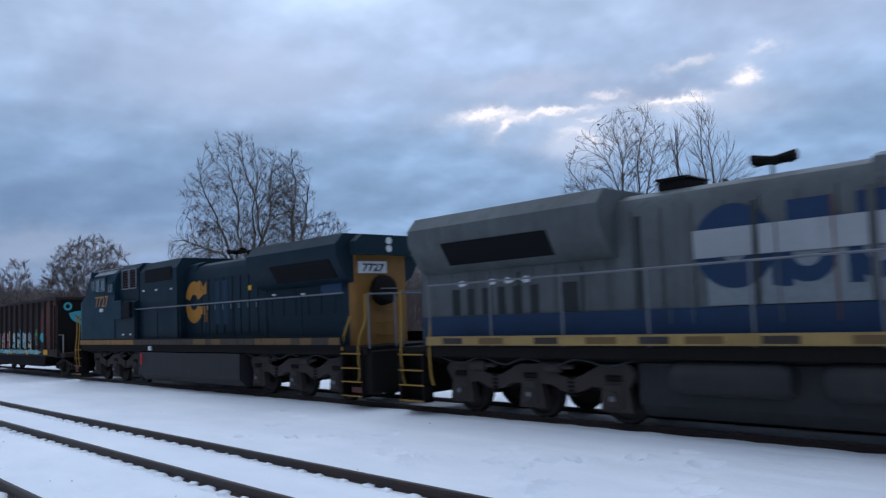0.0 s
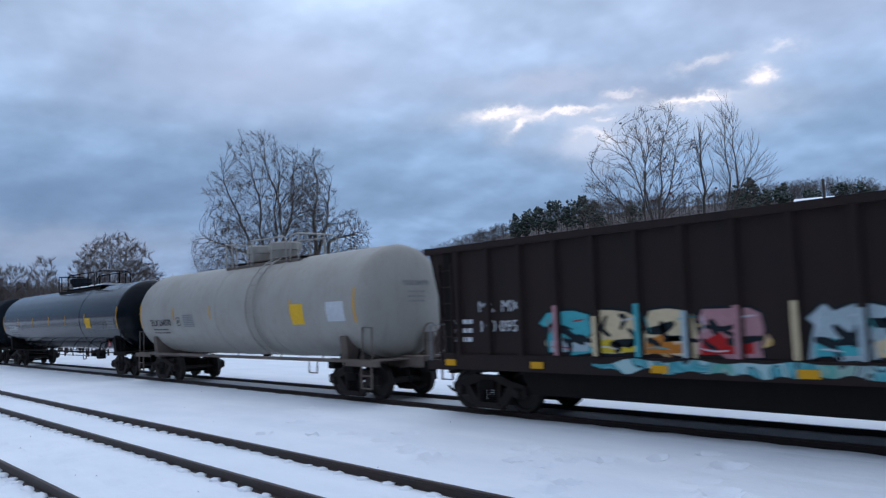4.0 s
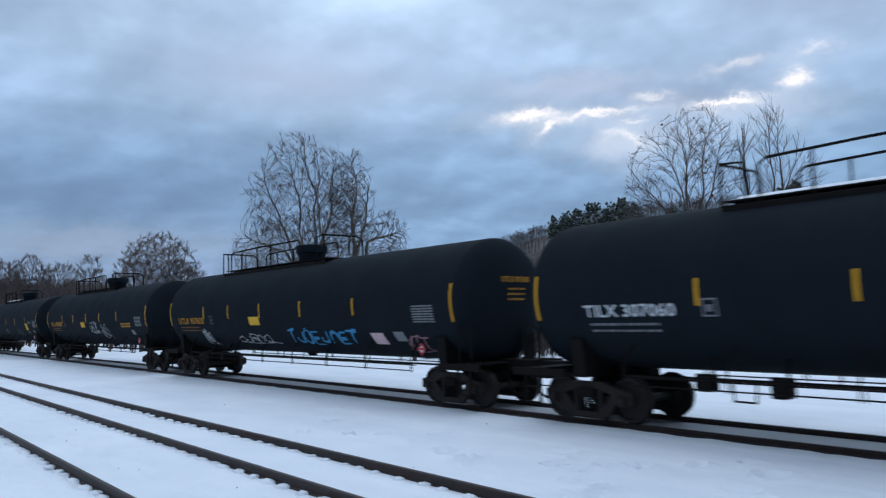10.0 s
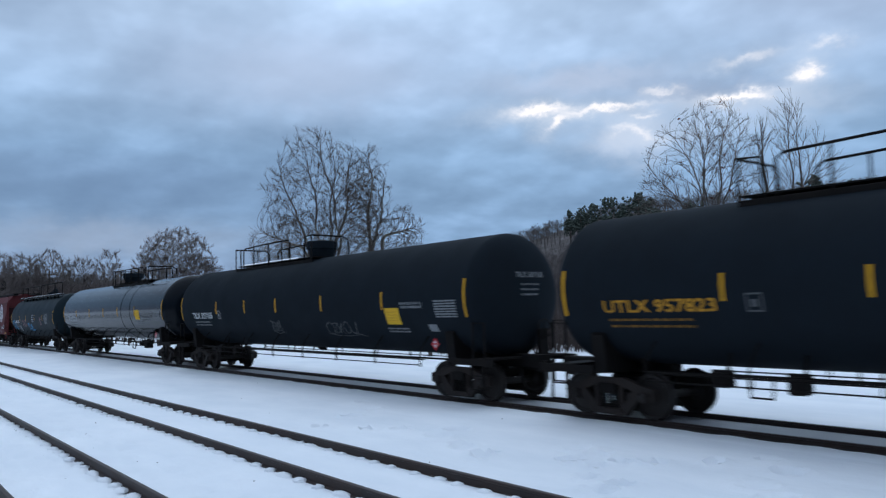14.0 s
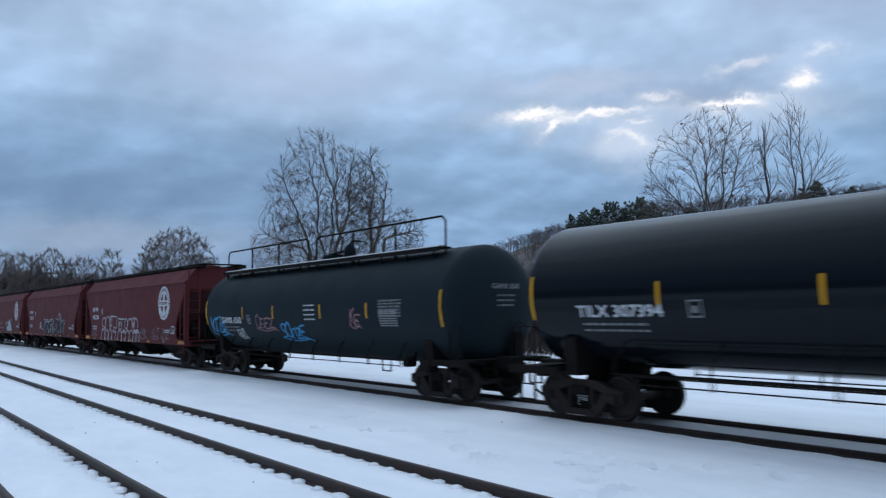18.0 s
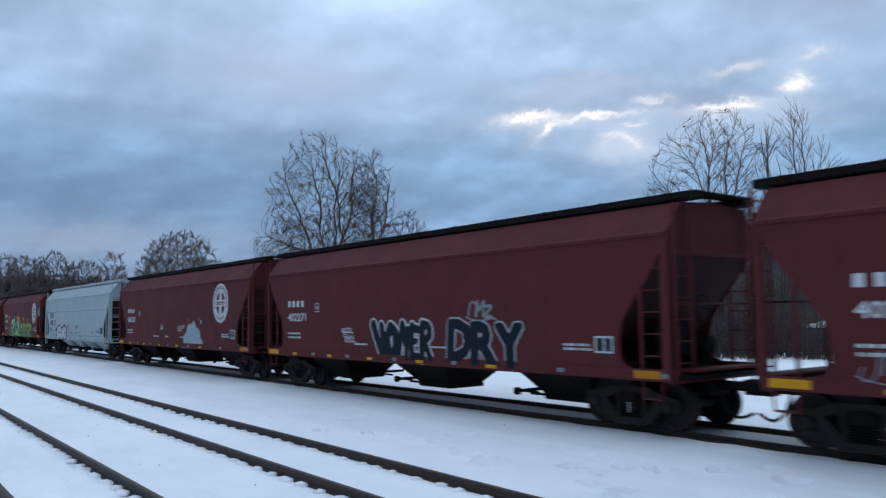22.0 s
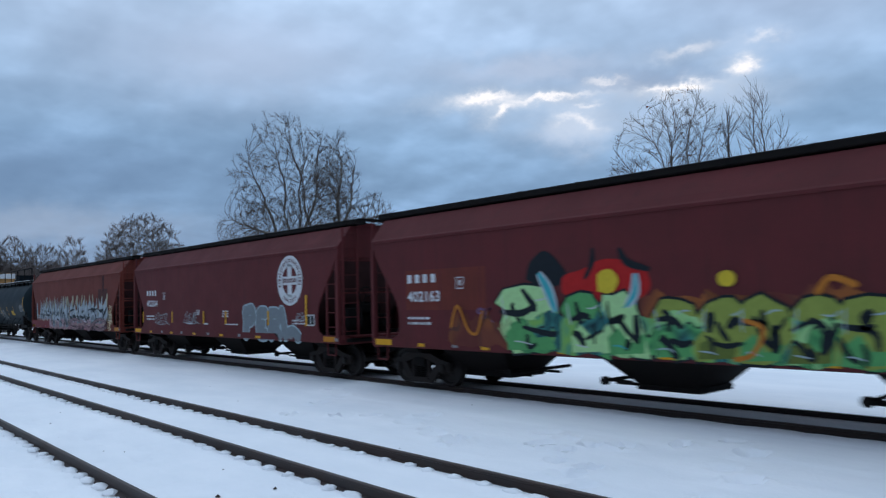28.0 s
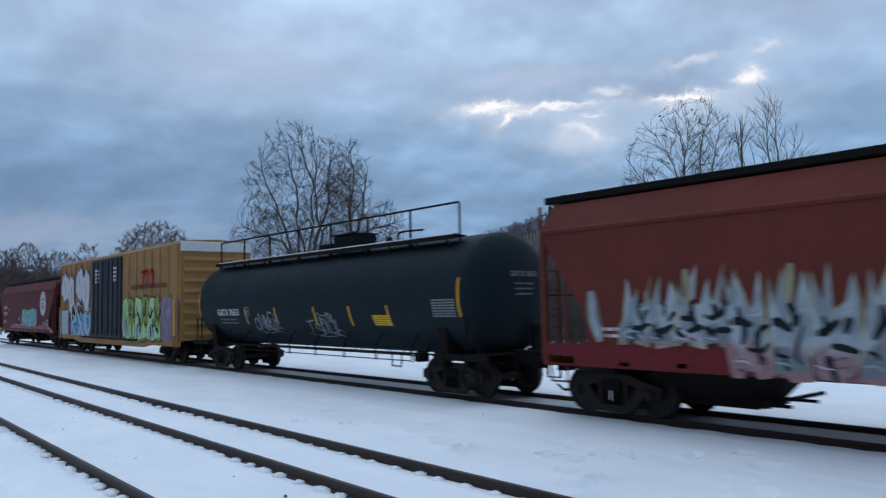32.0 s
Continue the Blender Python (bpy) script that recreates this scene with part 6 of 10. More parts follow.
def hopper_car(label, mat, ink, number, logo=True, kind="three", name_bars=True, reflect=YELLOW, logo_x=5.65):
    car = thing("hopper_car", label, "hopper car", "cars of the train")
    L, W, SB, TOP = 8.45, 1.58, 0.99, 4.40
    g = Geo()
    # hull: side outline with sloping ends, built in convex slices along the car
    end = [(6.30, 1.02, W), (6.301, 1.30, W - 0.05), (6.75, 1.62, W - 0.05), (7.30, 2.22, W - 0.05), (7.80, 2.82, W - 0.05), (8.28, 3.40, W - 0.05), (L, 3.48, W - 0.05)]
    stations = [(-x, z, w) for x, z, w in reversed(end)] + end

    def ring(zl, w):
        half = [(w, zl), (w, 3.5), (W, 3.5), (W, 3.80), (W - 0.13, 3.98), (W - 0.46, TOP)]
        return [(-y, z) for y, z in half] + [(0, TOP + 0.07)] + list(reversed(half))
    n = 13
    for x, zl, w in stations:
        g.v += [(x, y, z) for y, z in ring(zl, w)]
    m = len(stations)
    for i in range(m - 1):
        for k in range(n):
            g.f.append((i * n + k, i * n + (k + 1) % n, (i + 1) * n + (k + 1) % n, (i + 1) * n + k))
    g.f += [tuple(range(n)), tuple((m - 1) * n + k for k in range(n - 1, -1, -1))]
    body = part("hopper_body", g, mat, car, smooth=False)
    for s in (-1, 1):
        part("eave_angle", Geo().prism([(s * (W - 0.01), 3.74), (s * (W + 0.030), 3.74), (s * (W + 0.034), 3.80), (s * (W - 0.01), 3.84)], "x", -L + 0.05, L - 0.05), mat, car)
        for k in range(9):
            x = -5.6 + k * 1.4
            part("panel_weld", Geo().prism([(x - 0.03, s * W), (x, s * (W + 0.005)), (x + 0.03, s * W)], "z", 1.24, 3.72), mat, car)
    surf = flat_side(-W)
    for s in (-1, 1):
        # side sheets reach past the sloping floor and leave a rounded opening at each end
        for e in (-1, 1):
            edge = [(L - 0.10, 3.5), (8.02, 3.02), (7.58, 2.46), (7.36, 2.14), (7.28, 1.86), (7.27, 1.50), (7.36, 1.30), (7.55, 1.221), (7.7, 1.22)]
            t = Geo().prism([(e * x, z) for x, z in [(6.302, 1.22), (6.302, 3.5)] + edge], "y", s * (W - 0.045), s * W)
            part("side_sheet", t, mat, car)
        sill = Geo().prism([(s * (W - 0.1), SB), (s * (W - 0.1), 1.22), (s * (W + 0.012), 1.22), (s * (W + 0.012), SB + 0.03), (s * (W - 0.02), SB)], "x", -L, L)
        part("side_sill", sill, mat, car)
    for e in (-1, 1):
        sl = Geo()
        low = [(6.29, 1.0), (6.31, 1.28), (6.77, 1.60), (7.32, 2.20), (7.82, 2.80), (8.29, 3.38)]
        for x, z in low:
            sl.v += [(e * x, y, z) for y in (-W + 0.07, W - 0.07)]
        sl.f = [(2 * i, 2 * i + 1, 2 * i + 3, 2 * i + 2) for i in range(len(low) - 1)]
        # the shade under the slope is put into this colour
        part("slope_sheet", sl, SLOPE_SHADE_AND_RUN, car, "sloping end sheet, colour darkened for its shade")
        bo = Geo().prism([(-1.45, 0.98), (-1.2, 0.84), (-0.5, 0.80), (0.5, 0.80), (1.2, 0.84), (1.45, 0.98), (1.45, 1.28), (-1.45, 1.28)], "x", e * 7.08 - 0.28, e * 7.08 + 0.28)
        part("bolster", bo, UNDER, car)
        dg = Geo().box((e * 7.85, 0, 0.86), (1.15, 0.62, 0.40), 0.05)
        dg.box((e * 7.55, 0, 1.08), (2.3, 2.7, 0.10), 0.02)
        part("draft_pocket", dg, UNDER, car)
    for e in (-1, 1):
        for s in (-1, 1):
            post = Geo().box((e * (L - 0.06), s * (W - 0.05), 2.4), (0.11, 0.11, 2.4), 0.02)
            post.prism([(e * L, 3.55), (e * (L - 0.12), 3.55), (e * (L - 0.10), 1.2), (e * L, 1.2)], "y", s * W - 0.03, s * W + 0.02)
            part("corner_post", post, mat, car)
        end = Geo()
        end.box((e * (L - 0.05), 0, 1.09), (0.14, 2 * W - 0.1, 0.26), 0.02)
        end.box((e * (L + 0.12), 0, 1.20), (0.36, 2.4, 0.05), 0.01)
        part("end_sill", end, mat, car)
        coupler(car, e * (L + 0.05), e)
        for s in (-1, 1):
            if e > 0 or mat is GREY_CAR:
                ladder(car, e * (L - 0.40), s * (W - 0.02), 1.22, 3.3, 0.5, mat, "x", 5)
            else:
                part("end_post", Geo().box((e * (L - 0.62), s * (W - 0.06), 2.1), (0.06, 0.06, 1.8), 0.01), mat, car)
            ladder(car, e * (L + 0.08), s * (W - 0.36), 1.1, 4.35, 0.5, mat, "y")
            stp = Geo().path([(e * (L - 0.65), s * (W - 0.02), SB), (e * (L - 0.63), s * (W - 0.02), 0.66), (e * (L - 0.22), s * (W - 0.02), 0.66), (e * (L - 0.2), s * (W - 0.02), SB)], 0.02, 5)
            part("stirrup_step", stp, mat, car)
        # cross rails over the end platform
        cr = Geo()
        for zz in (2.45,):
            cr.rod((e * (L + 0.02), -W + 0.1, zz), (e * (L + 0.02), W - 0.1, zz), 0.025, 6)
        part("end_brace", cr, mat, car)
        if e > 0:
            part("brake_valve", Geo().box((L - 0.55, -0.75, 1.72), (0.45, 0.5, 0.55), 0.06).box((L - 0.55, -0.75, 1.35), (0.2, 0.3, 0.3), 0.03), UNDER, car)
            part("brake_cylinder", Geo().lathe([(L - 1.2, 0.0), (L - 1.2, 0.2), (L - 0.5, 0.2), (L - 0.5, 0.0)], "x", 14, (0, 0.5, 1.6), closed=False).box((L - 0.85, 0.5, 1.35), (0.5, 0.16, 0.3), 0.02), UNDER, car)
            bw = Geo().lathe([(L + 0.16, 0.25), (L + 0.18, 0.28), (L + 0.20, 0.25)], "x", 18, (0, -0.75, 2.35), closed=False)
            for i in range(3):
                bw.rod((L + 0.18, -0.75, 2.35), (L + 0.18, -0.75 + 0.26 * math.cos(2.1 * i), 2.35 + 0.26 * math.sin(2.1 * i)), 0.014, 5)
            part("brake_wheel", bw, UNDER, car)
            part("air_reservoir", Geo().lathe([(-0.6, 0.0), (-0.55, 0.22), (0.55, 0.22), (0.6, 0.0)], "y", 14, (L - 1.15, 0, 1.95), closed=False).box((L - 1.15, 0, 1.5), (0.1, 0.7, 0.6), 0.02), UNDER, car)
    # roof: hatch trough, walkways and their brackets
    rw = Geo()
    for s in (-1, 1):
        rw.box((0, s * 0.94, TOP + 0.12), (2 * L + 0.5, 0.40, 0.15), 0.02)
        for i in range(11):
            rw.box((-L + 0.3 + i * (2 * L - 0.6) / 10, s * 0.98, TOP + 0.12), (0.06, 0.36, 0.16))
    for e in (-1, 1):
        rw.box((e * (L + 0.02), 0, TOP + 0.20), (0.5, 1.9, 0.04), 0.01)
    part("running_board", rw, UNDER if mat is not GREY_CAR else mat, car, "dark grated running boards" if mat is not GREY_CAR else "")
    ht = Geo().box((0, 0, TOP + 0.12), (2 * L - 1.4, 0.62, 0.14), 0.04)
    part("roof_hatch", ht, mat, car)
    both(lambda s: truck(car, s * 7.08))
    # outlet bays
    if kind == "three":
        bays = ((-6.2, -3.9, -5.7, -4.3, 1), (-1.25, 1.25, -0.65, 0.65, -1), (3.9, 6.2, 4.3, 5.7, -1))
    else:
        bays = ((-5.4, -2.9, -4.7, -3.4, 1), (-2.3, 0.1, -1.6, -0.5, 1), (0.6, 3.0, 1.2, 2.4, -1), (3.4, 6.0, 4.0, 5.4, -1))
    for t0, t1, b0, b1, way in bays:
        b = Geo()
        lo = [(b0, -0.60, 0.42), (b1, -0.60, 0.42), (b1, 0.60, 0.42), (b0, 0.60, 0.42)]
        hi = [(t0, -1.2, 1.04), (t1, -1.2, 1.04), (t1, 1.2, 1.04), (t0, 1.2, 1.04)]
        b.add(lo + hi, [(3, 2, 1, 0), (4, 5, 6, 7)] + [(i, (i + 1) % 4, 4 + (i + 1) % 4, 4 + i) for i in range(4)])
        by = part("outlet_bay", b, UNDER if mat is not GREY_CAR else mat, car)
        xe = b1 if way > 0 else b0
        gt = Geo().box(((b0 + b1) / 2, 0, 0.37), (b1 - b0 + 0.1, 1.2, 0.12), 0.02)
        for s in (-0.5, 0.5):
            gt.box((xe + way * 0.25, s, 0.40), (0.75, 0.06, 0.06), 0.01)
        gt.rod((xe + way * 0.48, -1.05, 0.50), (xe + way * 0.48, 1.05, 0.50), 0.04, 8)
        gt.rod((xe + way * 0.48, -1.12, 0.50), (xe + way * 0.48, -1.02, 0.50), 0.09, 10)
        gt.box((xe + way * 0.2, -0.95, 0.50), (0.6, 0.05, 0.05), 0.01)
        part("outlet_gate", gt, UNDER, by)
    ct = Geo().box((0, 0, 0.93), (12.6, 0.34, 0.2), 0.03)
    part("centre_sill", ct, UNDER, car)
    # marks on the camera's side
    if name_bars:
        d = Decal(surf, 0.006)
        for i in range(4):
            d.rect(-6.88 + i * 0.31, 2.63, -6.88 + i * 0.31 + 0.17, 2.84)
        d.make("company_mark", ink, car, "four pale block marks")["kind"] = "stuff"
    if number:
        Decal(surf, 0.006).fit(number, -6.88, 2.16, 1.25, 0.25).make("car_number", ink, car, "stencilled car number " + number)["kind"] = "stuff"
    bx = Decal(surf, 0.006)
    q, v = -5.02, 2.45
    for u0, v0, u1, v1 in ((q, v, q + 0.28, v + 0.02), (q, v + 0.26, q + 0.28, v + 0.28), (q, v, q + 0.02, v + 0.28), (q + 0.26, v, q + 0.28, v + 0.28), (q + 0.10, v + 0.08, q + 0.18, v + 0.20)):
        bx.rect(u0, v0, u1, v1)
    if name_bars:
        bx.make("inspection_box", ink, car)
    Decal(surf, 0.006).lines(-6.88, 1.72, 0.9, 2, 0.13, 0.06, 3, 3).make("small_stencil", ink, car)["kind"] = "stuff"
    Decal(surf, 0.006).lines(0.75, 1.92, 0.5, 3, 0.09, 0.05, 6, 2).make("small_stencil", ink, car)["kind"] = "stuff"
    Decal(surf, 0.006).lines(-1.6, 1.95, 0.34, 3, 0.07, 0.05, 4, 2).make("small_stencil", ink, car)["kind"] = "stuff"
    Decal(surf, 0.006).lines(5.8, 1.62, 0.75, 2, 0.09, 0.05, 8, 3).make("small_stencil", ink, car)["kind"] = "stuff"
    Decal(surf, 0.006).rect(1.0, 1.46, 2.0, 1.495).rect(-2.6, 1.46, -1.9, 1.50).rect(-0.9, 1.45, -0.5, 1.51).make("stencil_rule", ink, car)["kind"] = "stuff"
    pl = Decal(surf, 0.006).rect(6.65, 1.49, 7.12, 1.83)
    pl = pl.make("data_plate", ink, car, "pale framed data plate")
    Decal(surf, 0.012).rect(6.70, 1.53, 6.88, 1.79).rect(6.92, 1.53, 7.08, 1.79).make("plate_panel", DARK_INK, pl)
    for x, w in ((-8.3, 0.70), (-6.5, 0.26), (-4.2, 0.26), (-1.9, 0.26), (0.5, 0.30), (3.3, 0.36), (7.62, 0.62)):
        Decal(flat_side(-W - 0.012), 0.004).rect(x, 1.04, x + w, 1.12 if w < 0.5 else 1.19).make("reflector", AMBER if x > 7 else reflect, car, "yellow reflective strip")
    for i, x in enumerate((-5.2, -3.1, -0.6, 2.0, 5.6, 8.2)):
        Decal(flat_side(-W - 0.012), 0.004).rect(x, 1.06, x + 0.20, 1.15).make("paint_patch", GREY_INK, car)
    if logo:
        round_logo(car, surf, logo_x, 2.90, 0.79, ink)
    return car, surf


def round_logo(car, surf, u, v, r, ink):
    """A white disc holding a cross in a ring, its lettering as short bars."""
    d = Decal(surf, 0.006)
    d.ring(u, v, r * 0.58, r, seg=48)
    k = r * 0.17
    d.rect(u - k, v - r * 0.64, u + k, v + r * 0.64)
    d.rect(u - r * 0.64, v - k, u - k, v + k)
    d.rect(u + k, v - k, u + r * 0.64, v + k)
    lg = d.make("round_emblem", ink, car, "white ring emblem holding a cross")
    b = Decal(surf, 0.010)
    for i in range(24):
        a0 = -14 + i * 9
        b.ring(u, v, r * (0.74 if i % 3 else 0.70), r * 0.88, a0, a0 + 3.4 + 1.6 * (i % 2), 2)
    for i in range(9):
        b.ring(u, v, r * 0.74, r * 0.88, 232 + i * 9, 236 + i * 9, 2)
    for i in range(6):
        b.rect(u - r * 0.52 + i * r * 0.18, v - k * 0.5, u - r * 0.52 + i * r * 0.18 + r * 0.11, v + k * 0.5)
    b.make("emblem_lettering", MAROON, lg)["kind"] = "stuff"


# ---- the train ---------------------------------------------------------------
TRAIN = []      # (thing, place of its middle along the track at the start)


def couple(car, x):
    car.location = (x, MAIN_Y, RAIL_TOP)
    TRAIN.append((car, x))
    return car


GOND_RED_PATCH = plain("oxide_red_patch", (0.17, 0.025, 0.03), 0.6)
SPRAY_BLUE = plain("sky_blue_spray_paint", (0.06, 0.30, 0.55), 0.6)
SPRAY_WHITE = plain("white_spray_paint", (0.55, 0.57, 0.60), 0.6)
SPRAY_PALE = plain("faded_pale_spray_paint", (0.27, 0.30, 0.32), 0.7)
SPRAY_BLACK = plain("black_spray_paint", (0.015, 0.02, 0.025), 0.6)
SPRAY_NAVY = plain("navy_spray_paint", (0.010, 0.018, 0.027), 0.6)
SPRAY_GREEN = plain("grass_green_spray_paint", (0.10, 0.34, 0.12), 0.6)
SPRAY_LIME = plain("olive_lime_spray_paint", (0.26, 0.32, 0.07), 0.6)
SPRAY_OLIVE = plain("dark_olive_spray_paint", (0.13, 0.17, 0.04), 0.6)
SPRAY_MINT = plain("mint_spray_paint", (0.40, 0.66, 0.30), 0.6)
SPRAY_ORANGE = plain("orange_spray_paint", (0.50, 0.18, 0.03), 0.6)
SPRAY_RED = plain("red_spray_paint", (0.42, 0.02, 0.02), 0.6)
SPRAY_TEAL = plain("teal_spray_paint", (0.06, 0.38, 0.42), 0.6)
SPRAY_CREAM = plain("cream_spray_paint", (0.62, 0.50, 0.32), 0.6)
SPRAY_ICE = plain("ice_grey_spray_paint", (0.36, 0.46, 0.50), 0.6)
SPRAY_PINK = plain("dusty_pink_spray_paint", (0.42, 0.22, 0.24), 0.6)
SPRAY_PURPLE = plain("dull_purple_spray_paint", (0.16, 0.10, 0.20), 0.6)
SPRAY_YELLOW = plain("yellow_spray_paint", (0.62, 0.46, 0.04), 0.6)
SPRAY_GREY = plain("slate_grey_spray_paint", (0.20, 0.23, 0.25), 0.7)
SPRAY_BROWN = plain("brown_spray_paint", (0.16, 0.07, 0.04), 0.7)

_ICE, _WHT, _BLK = (0.30, 0.38, 0.42), (0.50, 0.54, 0.58), (0.018, 0.022, 0.026)
SILVER_WILD = wild_paint("silver_wildstyle_paint", [(0.0, (0.16, 0.20, 0.23)), (0.3, _ICE), (0.8, _WHT)], [(0.0, (0.05, 0.06, 0.07)), (0.4, (0.22, 0.28, 0.31)), (0.9, _ICE)], _BLK, (0.36, 0.21, 0.23), 1.9, 1, 10.5)
MINT_WILD = wild_paint("pale_green_wild_paint", [(0.0, (0.20, 0.34, 0.22)), (0.5, (0.34, 0.50, 0.34)), (0.9, (0.46, 0.56, 0.46))], [(0.0, (0.06, 0.12, 0.09)), (0.5, (0.20, 0.33, 0.22)), (0.9, (0.36, 0.44, 0.38))], _BLK, None, 1.9, 11, 10.0)
PURPLE_MIST = wild_paint("dull_purple_mist_paint", [(0.0, (0.16, 0.11, 0.20)), (0.9, (0.24, 0.18, 0.27))], [(0.0, (0.20, 0.15, 0.20)), (0.9, (0.28, 0.22, 0.28))], (0.15, 0.10, 0.17), None, 1.2, 12)
BLUE_WILD = wild_paint("sky_blue_wild_paint", [(0.0, (0.05, 0.20, 0.36)), (0.5, (0.10, 0.34, 0.52)), (0.9, (0.20, 0.44, 0.60))], [(0.0, (0.06, 0.10, 0.16)), (0.5, (0.08, 0.30, 0.50)), (0.9, (0.34, 0.44, 0.52))], _BLK, None, 1.8, 13, 9.0)
PINK_WILD = wild_paint("pink_wildstyle_paint", [(0.0, (0.30, 0.13, 0.15)), (0.5, (0.42, 0.22, 0.25)), (0.9, (0.20, 0.09, 0.11))], [(0.0, (0.03, 0.02, 0.025)), (0.5, (0.12, 0.07, 0.09)), (0.9, (0.35, 0.18, 0.20))], _BLK, None, 1.3, 2)
GREEN_WILD = wild_paint("green_wildstyle_paint", [(0.0, (0.05, 0.20, 0.08)), (0.4, (0.12, 0.42, 0.14)), (0.9, (0.34, 0.60, 0.26))], [(0.0, (0.02, 0.06, 0.07)), (0.5, (0.05, 0.25, 0.22)), (0.9, (0.20, 0.42, 0.10))], _BLK, None, 1.7, 4)
RED_CLOUD = wild_paint("red_cloud_paint", [(0.0, (0.02, 0.01, 0.01)), (0.5, (0.25, 0.02, 0.02)), (0.9, (0.42, 0.03, 0.02))], [(0.0, (0.012, 0.01, 0.01)), (0.9, (0.05, 0.02, 0.02))], _BLK, None, 1.1, 6)
RUSTY_MIST = wild_paint("rusty_mist_paint", [(0.0, (0.15, 0.05, 0.02)), (0.9, (0.30, 0.10, 0.03))], [(0.0, (0.12, 0.03, 0.025)), (0.9, (0.17, 0.05, 0.03))], (0.10, 0.04, 0.03), None, 0.9, 7)
GOND_WILD = wild_paint("many_coloured_wild_paint", [(0.0, (0.05, 0.32, 0.36)), (0.4, (0.10, 0.45, 0.50)), (0.6, (0.55, 0.42, 0.24)), (0.9, (0.60, 0.50, 0.36))], [(0.0, (0.35, 0.05, 0.04)), (0.4, (0.45, 0.20, 0.05)), (0.7, (0.62, 0.46, 0.16)), (1.0, (0.45, 0.25, 0.24))], (0.05, 0.04, 0.04), None, 2.2, 8)
TEAL_WILD = wild_paint("pale_teal_wild_paint", [(0.0, (0.05, 0.28, 0.32)), (0.5, (0.14, 0.45, 0.50)), (0.9, (0.38, 0.55, 0.55))], [(0.0, (0.20, 0.30, 0.34)), (0.5, (0.36, 0.44, 0.40)), (0.9, (0.10, 0.35, 0.30))], (0.04, 0.06, 0.07), None, 2.2, 9)
PINK_MIST = wild_paint("faded_pink_mist_paint", [(0.0, (0.28, 0.12, 0.16)), (0.9, (0.36, 0.18, 0.22))], [(0.0, (0.20, 0.07, 0.09)), (0.9, (0.30, 0.14, 0.17))], (0.2, 0.08, 0.1), None, 0.9, 14)
SILVER_FADE = fading_paint("silver_fading_to_pink_paint", (0.40, 0.46, 0.51), (0.36, 0.19, 0.21), 1.48)
PINK_DUST = fading_paint("dusty_pink_paint", (0.34, 0.22, 0.24), (0.28, 0.16, 0.17), 1.3)
CREAM_EDGE = fading_paint("cream_edge_paint", (0.46, 0.42, 0.28), (0.34, 0.22, 0.20), 1.3)
PAINT_OUT = paint("painted_out_brown", (0.085, 0.034, 0.031), 0.8, 0.5, (0.06, 0.03, 0.03), 0.4)
STRIPS_A = (-5.85, -3.15, -0.55, 2.65, 6.1)
STRIPS_B = (-6.4, -3.32, -0.27, 2.53, 5.5)


def bubble_word(car, surf, text, u, v, w, h, layers, label):
    """A sprayed word in swollen letters, each a little off its line; layers: (material, swelling)."""
    step = w / len(text)
    for i, ch in enumerate(text):
        root = None
        for k, (mat, fat) in enumerate(layers):
            d = Decal(surf, 0.006 + 0.006 * k)
            vs, fs = letters(ch, 1.0)
            x0, x1 = min(a for a, _ in vs), max(a for a, _ in vs)
            y0, y1 = min(b for _, b in vs), max(b for _, b in vs)
            tilt, rise = 0.10 * math.sin(2.3 * i + 1), 0.05 * math.cos(1.9 * i)
            vs = [(u + i * step + (a - x0) / (x1 - x0) * step * 0.86 + tilt * (b - y0), v + rise + (b - y0) / (y1 - y0) * h * (1 + 0.08 * math.sin(3.1 * i))) for a, b in vs]
            for j in range(10):
                t = 2 * math.pi * j / 10
                d.raw([(a + fat * math.cos(t), b + fat * 0.9 * math.sin(t)) for a, b in vs], fs, 0.0002 * j + 0.0001 * (i % 2))
            ob = d.make("graffiti" if root is None else "paint_layer", mat, root or car, label if root is None else "")
            root = root or ob


